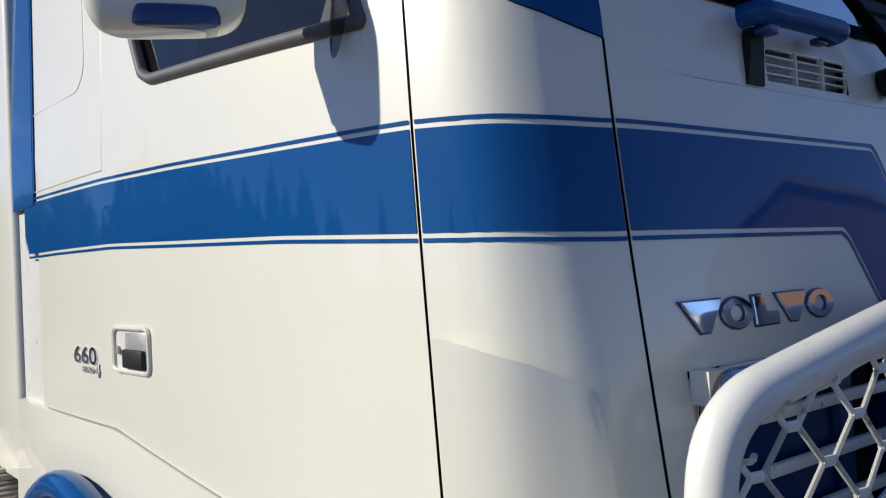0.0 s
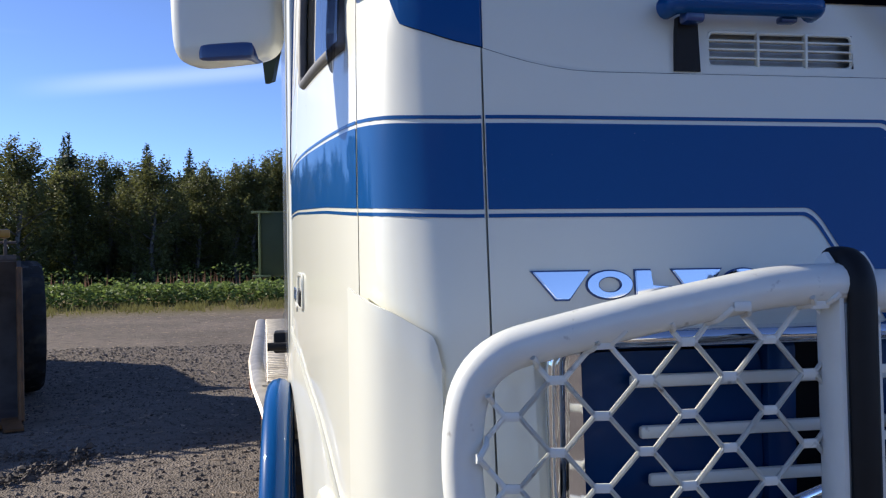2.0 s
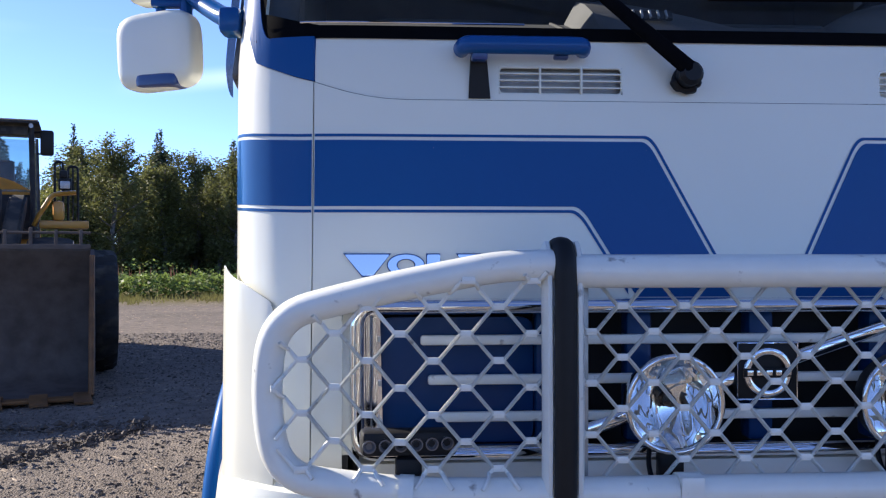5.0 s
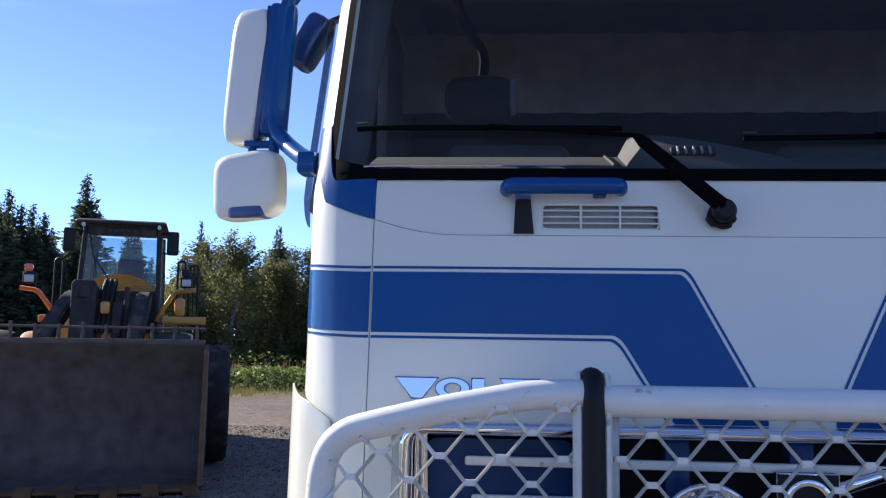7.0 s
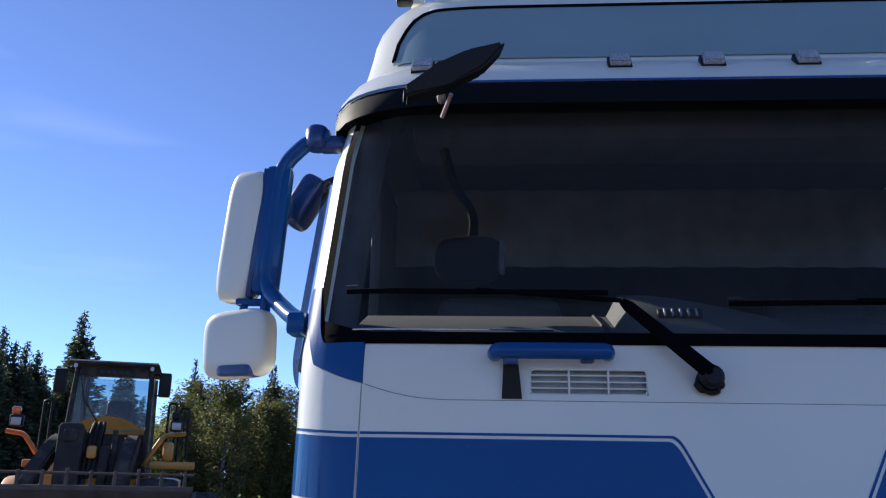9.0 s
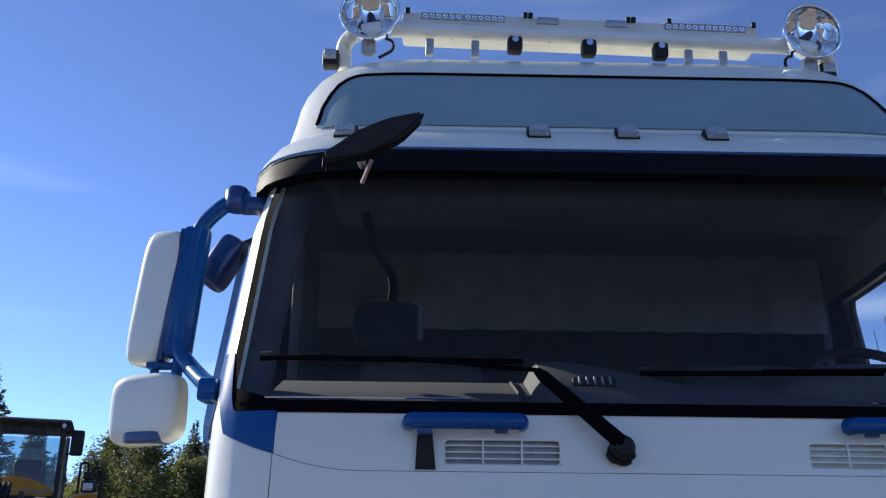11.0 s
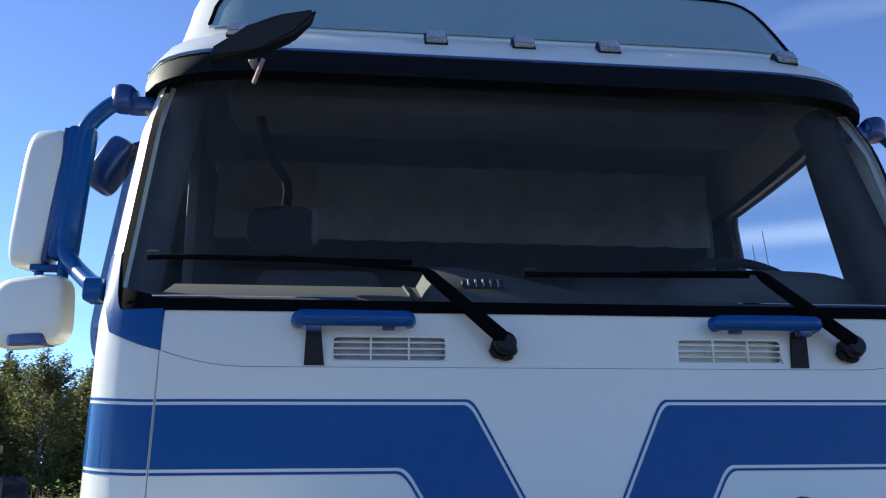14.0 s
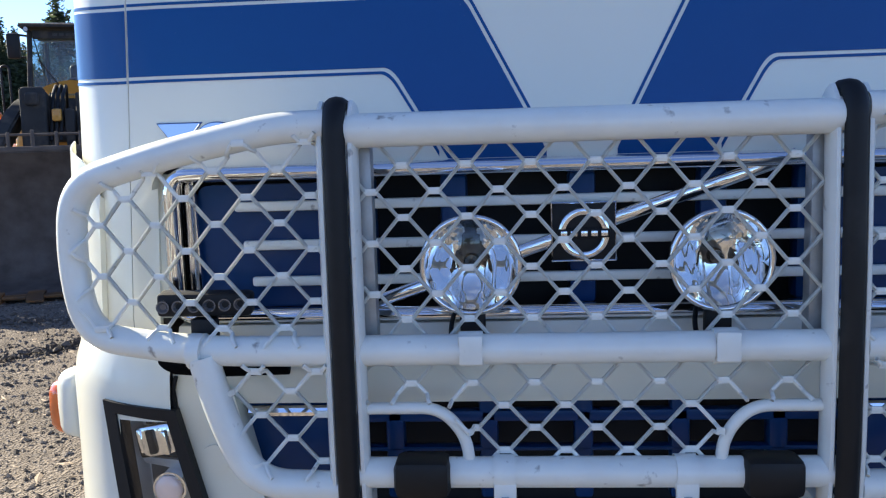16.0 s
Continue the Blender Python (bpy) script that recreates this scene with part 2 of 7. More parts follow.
def tube(bm, pts, r, seg=14, caps=True, closed=False, radii=None, squash=None):
    """A round bar along points, with mitred turns."""
    pts = [Vector(p) for p in pts]
    n = len(pts)
    rings, ref = [], None
    for i, p in enumerate(pts):
        a = pts[i - 1] if (i or closed) else p
        b = pts[(i + 1) % n] if (i < n - 1 or closed) else p
        d = (b - a).normalized()
        if ref is None:
            ref = Vector((0, 0, 1)) if abs(d.z) < 0.9 else Vector((0, 1, 0))
        u = d.cross(ref)
        if u.length < 1e-5:
            u = d.cross(Vector((1, 0.3, 0)))
        u.normalize()
        v = u.cross(d).normalized()
        ref = v
        rr = radii[i] if radii else r
        su, sv = squash or (1.0, 1.0)
        rings.append([bm.verts.new(p + u * (math.cos(k * math.tau / seg) * rr * su) + v * (math.sin(k * math.tau / seg) * rr * sv)) for k in range(seg)])
    for i in range(n if closed else n - 1):
        A, B = rings[i], rings[(i + 1) % n]
        for k in range(seg):
            bm.faces.new((A[k], A[(k + 1) % seg], B[(k + 1) % seg], B[k]))
    if caps and not closed:
        bm.faces.new(rings[0][::-1])
        bm.faces.new(rings[-1])


def rounded(pts, radius, steps=6, closed=False):
    """The same corners, each turned into a small curve."""
    pts = [Vector(p) for p in pts]
    out = []
    n = len(pts)
    for i, p in enumerate(pts):
        if not closed and i in (0, n - 1):
            out.append(p)
            continue
        a, b = pts[i - 1], pts[(i + 1) % n]
        da, db = (a - p), (b - p)
        r = min(radius, da.length * 0.49, db.length * 0.49)
        A, B = p + da.normalized() * r, p + db.normalized() * r
        for k in range(steps + 1):
            t = k / steps
            out.append(A * (1 - t) ** 2 + p * (2 * t * (1 - t)) + B * t ** 2)
    return out


def disc(bm, c, r, depth, axis=(0, -1, 0), seg=28, profile=None, front=True):
    """A turned body along axis from c: profile is rows of (distance, radius)."""
    rows = profile or [(0, r), (depth, r)]
    q = Vector((0, 0, 1)).rotation_difference(Vector(axis).normalized()).to_matrix()
    rings = []
    for d, rr in rows:
        rings.append([bm.verts.new(Vector(c) + q @ Vector((math.cos(k * math.tau / seg) * rr, math.sin(k * math.tau / seg) * rr, d))) for k in range(seg)])
    for A, B in zip(rings, rings[1:]):
        for k in range(seg):
            bm.faces.new((A[k], A[(k + 1) % seg], B[(k + 1) % seg], B[k]))
    bm.faces.new(rings[0][::-1])
    if front:
        bm.faces.new(rings[-1])


def prism(bm, outline, depth):
    """An outline of points, given depth along a vector."""
    d = Vector(depth)
    A = [bm.verts.new(Vector(p)) for p in outline]
    B = [bm.verts.new(Vector(p) + d) for p in outline]
    n = len(A)
    bm.faces.new(A[::-1])
    bm.faces.new(B)
    for k in range(n):
        bm.faces.new((A[k], A[(k + 1) % n], B[(k + 1) % n], B[k]))


def lerp_table(table, z):
    if z <= table[0][0]:
        return table[0][1]
    for (a, u), (b, v) in zip(table, table[1:]):
        if z <= b:
            return u + (v - u) * (z - a) / (b - a)
    return table[-1][1]


# ---- the cab's skin: p runs round the plan (0 the middle of the front, 1 to 2 the corner, 2 to 3 the side), minus to the cab's right ----
FRONT_Y = [(0.70, -0.10), (1.20, -0.095), (1.35, -0.0735), (1.50, -0.052), (1.55, -0.045), (1.60, -0.038), (1.65, -0.031), (1.70, -0.0245), (1.75, -0.0183), (1.80, -0.0125), (1.85, -0.0072), (1.90, -0.0025), (1.95, 0.0020), (2.00, 0.0062), (2.06, 0.016), (2.80, 0.27), (2.97, 0.41), (3.10, 0.50), (3.25, 0.60), (3.36, 0.68), (3.41, 0.73), (3.45, 0.82), (3.48, 0.96), (3.49, 1.10)]
HALF_W = [(0.70, 1.23), (2.02, 1.23), (2.72, 1.208), (2.80, 1.198), (2.97, 1.190), (3.10, 1.182), (3.25, 1.180), (3.36, 1.145), (3.41, 1.11), (3.45, 1.04), (3.48, 0.97), (3.49, 0.88)]
CB = 0.53
# plan of the corner: p, x, y
PLAN = [(1.0, 0.800, 0.0), (1.10, 0.868, 0.001), (1.203, 0.935, 0.006), (1.28, 0.982, 0.017), (1.36, 1.022, 0.032), (1.42, 1.050, 0.049), (1.465, 1.069, 0.064), (1.50, 1.088, 0.085), (1.53, 1.105, 0.120), (1.563, 1.124, 0.196), (1.70, 1.144, 0.300), (1.85, 1.161, 0.414), (2.0, 1.176, 0.530)]


def plan(q):
    """x and y of the cab's outline at p = q, smooth through the plan's rows."""
    if q <= 1.0:
        return 0.80 * q, 0.0
    n = len(PLAN)
    i = max(k for k in range(n - 1) if PLAN[k][0] <= q + 1e-9)
    (q0, *A), (q1, *B) = PLAN[i], PLAN[i + 1]
    h = q1 - q0
    t = (q - q0) / h
    out = []
    for c in (0, 1):
        def slope(k):
            if k == 0:
                return (0.67, 0.0)[c]
            if k == n - 1:
                return (PLAN[k][c + 1] - PLAN[k - 1][c + 1]) / (PLAN[k][0] - PLAN[k - 1][0])
            ha, hb = PLAN[k][0] - PLAN[k - 1][0], PLAN[k + 1][0] - PLAN[k][0]
            da, db = (PLAN[k][c + 1] - PLAN[k - 1][c + 1]) / ha, (PLAN[k + 1][c + 1] - PLAN[k][c + 1]) / hb
            return 2 * da * db / (da + db) if da * db > 0 else 0.0
        m0, m1 = slope(i) * h, slope(i + 1) * h
        out.append(A[c] * (2 * t ** 3 - 3 * t * t + 1) + m0 * (t ** 3 - 2 * t * t + t) + B[c] * (3 * t * t - 2 * t ** 3) + m1 * (t ** 3 - t * t))
    return out[0], out[1]


def plan_q(x):
    """p at a place across the front or round the corner."""
    lo, hi = 0.0, 1.999
    for _ in range(40):
        mid = (lo + hi) / 2
        lo, hi = (mid, hi) if plan(mid)[0] < x else (lo, mid)
    return lo


def cab(p, z, off=0.0):
    """A point of the cab's skin, off metres outside it."""
    s, q = (-1 if p < 0 else 1), abs(p)
    yf, w = lerp_table(FRONT_Y, z), lerp_table(HALF_W, z) - 1.23
    if q <= 1:
        x, y, nx, ny = (0.80 + w) * q, yf, 0.0, -1.0
    elif q <= 2:
        X, Y = plan(q)
        c2 = math.cos((q - 1) * math.pi / 2) ** 2
        x, y = X + w, Y + (yf * c2 if z < 2.06 else yf - 0.016 * (1 - c2))
        (xa, ya), (xb, yb) = plan(max(1.0, q - 0.012)), plan(min(2.0, q + 0.012))
        nx, ny = yb - ya, xa - xb
    else:
        d = 1.52 * (q - 2)
        x, y = w + 1.176 + 0.115 * d - 0.035 * d * d, (max(0.0, yf - 0.016) + CB) * (3 - q) + 2.05 * (q - 2)
        nx, ny = 1.0, -0.115 + 0.070 * d
    k = math.hypot(nx, ny)
    if z > 2.60 and 0.62 < x - w:
        sweep = 0.045 * ((min(x - w, 1.124) - 0.62) / 0.43) ** 2.6
        y += sweep * min(1.0, (z - 2.60) / 0.14) * min(1.0, max(0.0, (2.0 - q) / 0.437))
    return Vector((s * (x + nx / k * off), y + ny / k * off, z + 0.020 * max(0.0, z - 2.06)))


P_S2, P_S1, P_W = 1.203, 1.563, 1.435


def steps(a, b, n, extra=()):
    v = sorted({round(a + (b - a) * i / n, 5) for i in range(n + 1)} | {round(e, 5) for e in extra})
    return v


def skin(bm, ps, zlo, zhi, nz, off=0.0, thick=0.012, hole=None, zs=None):
    """A panel of the skin between two heights (numbers or functions of p), with turned-in edges."""
    lo = zlo if callable(zlo) else (lambda p: zlo)
    hi = zhi if callable(zhi) else (lambda p: zhi)
    rows_ = []
    for p in ps:
        a, b = lo(p), hi(p)
        col = zs if zs else [a + (b - a) * j / nz for j in range(nz + 1)]
        rows_.append([(p, z, bm.verts.new(cab(p, z, off))) for z in col])
    for A, B in zip(rows_, rows_[1:]):
        for j in range(len(A) - 1):
            pm, zm = (A[j][0] + B[j][0]) / 2, (A[j][1] + A[j + 1][1]) / 2
            if hole and hole(pm, zm):
                continue
            bm.faces.new((A[j][2], B[j][2], B[j + 1][2], A[j + 1][2]))
    if thick:
        edge = [e for e in bm.edges if e.is_boundary]
        out = bmesh.ops.extrude_edge_only(bm, edges=edge)
        inner = {v for v in out["geom"] if isinstance(v, bmesh.types.BMVert)}
        where = {v.index: None for v in inner}
        bm.verts.index_update()
        for v in inner:
            x, y = v.co.x, v.co.y
            n_ = Vector((x, y - 1.2, 0)) if abs(x) > 0.9 else Vector((0, -1, 0))
            v.co -= n_.normalized() * thick


def px(x):
    """The skin's p at a place across the front (below the windscreen)."""
    p = plan_q(abs(x))
    return math.copysign(p, x)


# ---- the truck ----
truck = thing("truck", (0, 2.5, 0), "white timber truck with blue stripes and a tubular bull bar", "truck")


def mirrored(make):
    for s in (-1, 1):
        make(s)


# dark inner body behind the panel gaps
bm = bmesh.new()
skin(bm, steps(-2.98, 2.98, 70, (px(-0.862), px(0.862))), 0.80, 2.02, 8, off=-0.03, thick=0, hole=lambda p, z: abs(p) < px(0.862) and z < 1.515, zs=[0.80, 1.0, 1.2, 1.4, 1.515, 1.6, 1.75, 1.9, 2.02])
part("inner_body", bm, material("gap_rubber", (0.07, 0.07, 0.07), 0.8, var=0.2, scale=30.0), truck)

# front flap with a rounded upper edge line
def flap_top(p):
    x = plan(abs(p))[0]
    t = max(0.0, min(1.0, (x - 0.74) / 0.19))
    return 1.928 + 0.036 * t * t


CHEEK = px(0.872)
front_ps = steps(-P_S2 + 0.0025, P_S2 - 0.0025, 44, (-CHEEK, -CHEEK + 0.003, CHEEK - 0.003, CHEEK))
bm = bmesh.new()
skin(bm, [p for p in front_ps if abs(p) < CHEEK + 1e-6], 1.515, lambda p: flap_top(p) - 0.0005, 10, off=0.002, thick=0)
for s in (-1, 1):
    skin(bm, [s * p for p in front_ps if p > CHEEK - 1e-6], 1.515, lambda p: flap_top(p) - 0.0005, 10, off=0.002, thick=0)
    skin(bm, [s * p for p in front_ps if p > CHEEK - 1e-6], 1.06, 1.515, 6, off=0.002, thick=0)
bmesh.ops.remove_doubles(bm, verts=bm.verts[:], dist=0.0004)
bmesh.ops.recalc_face_normals(bm, faces=bm.faces[:])
edge = [e for e in bm.edges if e.is_boundary and max(v.co.z for v in e.verts) < 1.53 and max(abs(v.co.x) for v in e.verts) < 0.89]
rim = [v for v in bmesh.ops.extrude_edge_only(bm, edges=edge)["geom"] if isinstance(v, bmesh.types.BMVert)]
bmesh.ops.translate(bm, verts=rim, vec=(0, 0.014, 0))
front_flap = part("front_flap", bm, WHITE, truck, "cream-white front flap with blue stripe")
for s in (-1, 1):
    bm = bmesh.new()
    arc = [(s * (0.829 + 0.044 * math.sin(a)), -0.084, 1.472 + 0.044 * math.cos(a)) for a in (math.pi / 2 * k / 8 for k in range(9))]
    prism(bm, [(s * 0.8735, -0.084, 1.5165)] + arc, (0, 0.03, 0))
    part("corner_fillet", bm, WHITE, front_flap)

VENT_X, VENT_Z = (0.283, 0.548), (1.943, 2.001)
def in_vent(p, z):
    x = abs(p) * 0.80
    return VENT_X[0] < x < VENT_X[1] and VENT_Z[0] < z < VENT_Z[1] if abs(p) < 1 else False


bm = bmesh.new()
cow_p = steps(-P_S2 + 0.004, P_S2 - 0.004, 44, [s * v / 0.80 for s in (-1, 1) for v in VENT_X])
cols = []
for p in cow_p:
    z0 = flap_top(p) + 0.0008
    zz = [z0, 1.943, 2.001, 2.03, 2.062] if z0 < 1.942 else [z0, z0 + (2.001 - z0) * 0.4, 2.001, 2.03, 2.062]
    cols.append([(p, z, bm.verts.new(cab(p, z, 0.0))) for z in zz])
for A, B in zip(cols, cols[1:]):
    for j in range(4):
        if not in_vent((A[j][0] + B[j][0]) / 2, (A[j][1] + A[j + 1][1] + B[j][1] + B[j + 1][1]) / 4):
            bm.faces.new((A[j][2], B[j][2], B[j + 1][2], A[j + 1][2]))
cowl = part("cowl", bm, WHITE, truck)


def vent(s):
    bm = bmesh.new()
    x0, x1 = VENT_X
    cx, cz, w, h = s * (x0 + x1) / 2, (VENT_Z[0] + VENT_Z[1]) / 2, x1 - x0, VENT_Z[1] - VENT_Z[0]
    y = 0.008
    ring = rounded([(cx - w / 2, y, cz - h / 2), (cx + w / 2, y, cz - h / 2), (cx + w / 2, y, cz + h / 2), (cx - w / 2, y, cz + h / 2)], 0.012, 5, True)
    tube(bm, ring, 0.0035, 6, closed=True)
    v = part("vent", bm, WHITE, truck, "slotted white air vent")
    for k in range(1, 4):
        bm = bmesh.new()
        box(bm, (cx, y + 0.001, cz - h / 2 + h * k / 4), (w, 0.012, 0.0035), 0.001)
        part("slat", bm, WHITE, v)
    for k in (1, 2):
        bm = bmesh.new()
        box(bm, (cx - w / 2 + w * k / 3, y - 0.002, cz), (0.0045, 0.012, h), 0.001)
        part("rib", bm, WHITE, v)
    bm = bmesh.new()
    box(bm, (cx, y + 0.045, cz), (w + 0.02, 0.05, h + 0.02))
    part("duct", bm, WHITE if s > 0 else GREY_METAL, v)


mirrored(vent)


# corner panels with the air-deflector ridge, and the blue windscreen corners
def blue_low(p):
    t = (abs(p) - P_S2) / (P_S1 - P_S2)
    return 1.966 + 0.046 * (max(0.0, t) / 0.66) ** 1.1 + (0.19 * ((t - 0.66) / 0.34) ** 1.3 if t > 0.66 else 0)


def corner_top(p):
    """Upper edge of the blue corner, which rounds the windscreen's lower corner."""
    return 2.062 + 0.155 * max(0.0, min(1.0, (abs(p) - P_W + 0.06) / 0.09)) ** 2.4


def corner(s):
    ps = [s * p for p in steps(P_S2 + 0.0025, P_S1 - 0.002, 18)]
    bm = bmesh.new()
    skin(bm, ps, 1.20, lambda p: min(blue_low(p), 2.124) - 0.001, 12)
    skin(bm, ps, 1.08, 1.202, 2, off=-0.001, thick=0)
    part("corner_panel", bm, WHITE, truck)
    pb = [s * p for p in steps(P_S2 + 0.002, P_S1 - 0.005, 30)]
    bm = bmesh.new()
    skin(bm, pb, blue_low, lambda p: max(blue_low(p) + 0.004, corner_top(p)), 5, off=0.004)
    part("windscreen_corner", bm, BLUE, truck, "glossy blue windscreen corner")
    # raised deflector on the lower corner: a bent sheet that stands off towards the door
    bm = bmesh.new()
    rows_ = []
    pl = [1.325] + steps(1.328, P_S1 - 0.014, 18)
    for i, p in enumerate(pl):
        t = (p - pl[0]) / (pl[-1] - pl[0])
        top = 1.500 + 0.066 * t - 0.050 * max(0.0, 1 - t / 0.14) ** 2 + 0.012 * max(0.0, (t - 0.75) / 0.25) ** 2
        col = []
        for j in range(13):
            z = 1.12 + (top - 1.12) * j / 12
            lift = 0.0 if i == 0 else (0.013 + 0.016 * t ** 2.5)
            col.append(bm.verts.new(cab(s * p, z, 0.001 + lift - 0.004 * (j == 12) * (1 - t))))
        rows_.append(col)
    for A, B in zip(rows_, rows_[1:]):
        for j in range(12):
            bm.faces.new((A[j], B[j], B[j + 1], A[j + 1]))
    bmesh.ops.recalc_face_normals(bm, faces=bm.faces[:])
    bmesh.ops.solidify(bm, geom=bm.faces[:], thickness=0.004)
    part("corner_deflector", bm, WHITE, truck)


mirrored(corner)


# doors and sides
def fender_line(y):
    return 1.345 - 0.157 * max(0.0, 1.205 - y) - 0.40 * max(0.0, 0.70 - y) ** 1.6


def side_y(q, z=1.8):
    return cab(q, z).y


def window_low(y, shift=0.0):
    """Lower edge of the side window, with a rounded rear corner."""
    base = 2.032 + 0.072 * (y - 0.26)
    t = min(1.0, max(0.0, (y - 0.93 - shift) / 0.09))
    return base + 0.09 * (1 - math.sqrt(1 - t * t))


def rounded_plan(pts, radius):
    return [(v.x, v.y) for v in rounded([(x, y, 0) for x, y in pts], radius, 4, True)]


def side(s):
    y_end = 1.04 if s < 0 else 1.47
    shift = y_end - 1.04
    qs = steps(P_S1 + 0.002, 1.999, 12, (P_S1 + 0.11,)) + steps(2.0, 2.985, 40, [2 + (y_end - 0.53 - 0.011 * d) / 1.52 for d in range(17)])[1:]
    qb = max(q for q in qs if side_y(q) < y_end - 0.165)
    qs = [q for q in qs if side_y(q) < 1.775]
    ps = [s * q for q in qs]
    bm = bmesh.new()
    skin(bm, ps, lambda p: max(0.72, fender_line(side_y(abs(p)))) + 0.004, 1.97, 12, thick=0)
    skin(bm, [s * q for q in qs if q < P_S1 + 0.1101], 1.97, 2.79, 10, thick=0)
    skin(bm, [s * q for q in qs if P_S1 + 0.1089 < q <= qb], 1.97, lambda p: window_low(side_y(abs(p)), shift), 2, thick=0)
    skin(bm, [s * q for q in qs if q >= qb], 1.97, 2.79, 74, thick=0, hole=lambda p, z: side_y(abs(p)) < y_end - 0.02 and window_low(side_y(abs(p)), shift) < z < 2.765)
    bmesh.ops.remove_doubles(bm, verts=bm.verts[:], dist=0.0004)
    door = part("door", bm, WHITE, truck, "cream-white cab door with blue stripe")
    # above the belt: pillar in front, window opening, rear side
    bm = bmesh.new()
    skin(bm, [s * q for q in qs if q > 1.64 and side_y(q) < y_end + 0.005], 2.76, 2.79, 2, thick=0.03)
    part("window_header", bm, WHITE, door)
    bm = bmesh.new()
    skin(bm, [s * q for q in qs if q > 1.64 and side_y(q) < y_end + 0.015], lambda p: window_low(side_y(abs(p)), shift) - 0.01, 2.77, 4, off=-0.012, thick=0)
    g = part("window_pane", bm, SIDE_GLASS, door, "tinted side window")
    g.visible_shadow = False
    bm = bmesh.new()
    skin(bm, [s * q for q in qs if 1.60 < q < P_S1 + 0.1101], 1.90, 2.79, 8, off=-0.035, thick=0)
    skin(bm, [s * q for q in qs if q > 1.64 and side_y(q) < y_end + 0.005], 2.76, 2.79, 2, off=-0.035, thick=0)
    skin(bm, [s * q for q in qs if q > P_S1 + 0.1089 and side_y(q) < y_end - 0.018], 1.90, lambda p: window_low(side_y(abs(p)), shift) + 0.004, 2, off=-0.035, thick=0)
    skin(bm, [s * q for q in qs if side_y(q) > y_end - 0.022], 1.90, 2.79, 10, off=-0.035, thick=0)
    part("door_trim", bm, TRIM_DARK, door, "dark inner door trim")
    # rubber round the window
    bm = bmesh.new()
    low = [q for q in qs if q > 1.655 and side_y(q) < y_end - 0.045]
    rear = 2 + (y_end - 0.02 - 0.53) / 1.52
    ring = [cab(s * q, window_low(side_y(q), shift) - 0.002, 0.002) for q in low] + [cab(s * rear, z, 0.002) for z in (2.20, 2.35, 2.55, 2.72)] + [cab(s * q, 2.762, 0.002) for q in reversed(low)]
    tube(bm, rounded(ring, 0.03, 3, True), 0.012, 10, closed=True)
    part("window_seal", bm, material("grey_window_rubber", (0.10, 0.10, 0.105), 0.6, var=0.2, scale=30.0) if s < 0 else bpy.data.materials["grey_window_rubber"], door)
    # handle recess with its flap
    ya, yb, za, zb = 1.008, 1.198, 1.480, 1.574
    m = pose(0, 0, 0, 0, 0, -s * 2.8)
    def at(y, z, o=0.0):
        q = 2 + (y - 0.53) / 1.52
        v = cab(s * q, z, o)
        return v
    bm = bmesh.new()
    tube(bm, rounded([at(ya, za, 0.002), at(yb, za, 0.002), at(yb, zb, 0.002), at(ya, zb, 0.002)], 0.02, 4, True), 0.006, 8, closed=True)
    h = part("door_handle", bm, WHITE, door, "cream-white handle recess with dark flap")
    bm = bmesh.new()
    box(bm, at((ya + yb) / 2 - 0.02, (za + zb) / 2, -0.004), (0.012, 0.120, 0.080), 0.006, m)
    part("recess", bm, GREY_METAL, h)
    bm = bmesh.new()
    box(bm, at((ya + yb) / 2 - 0.02, za + 0.028, 0.004), (0.014, 0.112, 0.040), 0.004, m)
    part("flap", bm, BLACK, h)
    bm = bmesh.new()
    disc(bm, at(yb - 0.025, (za + zb) / 2 - 0.002, 0.0), 0.009, 0.006, (s, 0, 0), 14)
    part("lock", bm, GREY_METAL, h)
    # rear pillar of the cab
    bm = bmesh.new()
    skin(bm, [s * q for q in steps(2.824, 2.985, 6)], 1.32, 1.892, 6, off=-0.012, thick=0.03)
    part("rear_pillar", bm, WHITE_BAR, truck)
    bm = bmesh.new()
    skin(bm, [s * q for q in steps(2.826, 2.985, 6)], 1.90, 2.79, 12, off=0.004, thick=0.03)
    edge_band = part("side_panel", bm, BLUE, truck, "glossy blue rear edge of the cab")
    bm = bmesh.new()
    skin(bm, [s * q for q in (2.818, 2.8255)], 1.93, 2.79, 12, off=0.003, thick=0.004)
    part("pin_line", bm, BLUE, edge_band)
    # rounded white fairing between the cab and the stainless cover
    bm = bmesh.new()
    prism(bm, [(s * x, y, 1.10) for x, y in rounded_plan(((1.16, 2.036), (1.278, 2.036), (1.290, 2.39), (1.16, 2.40)), 0.03)], (0, 0, 1.80))
    part("rear_fairing", bm, WHITE, truck, "cream-white fairing behind the cab")
    # raised locker lid behind the door
    bm = bmesh.new()
    tube(bm, [at(1.238 - 0.008 * k, 1.930 + 0.07 * k, -0.001) for k in range(11)], 0.002, 6)
    tube(bm, [at(1.238 + 0.063 * k, 1.930 + 0.0005 * k, -0.001) for k in range(11)], 0.003, 6)
    part("lid_edge", bm, WHITE, truck)
    bm = bmesh.new()
    tube(bm, rounded([at(1.80, 2.146, 0.0), at(1.38, 2.138, 0.0), at(1.325, 2.18, 0.0), at(1.295, 2.6, 0.0)], 0.06), 0.002, 6)
    part("lid_crease", bm, WHITE, truck)
    # smoked wind deflector that curves round the window's front edge
    bm = bmesh.new()
    rows_ = []
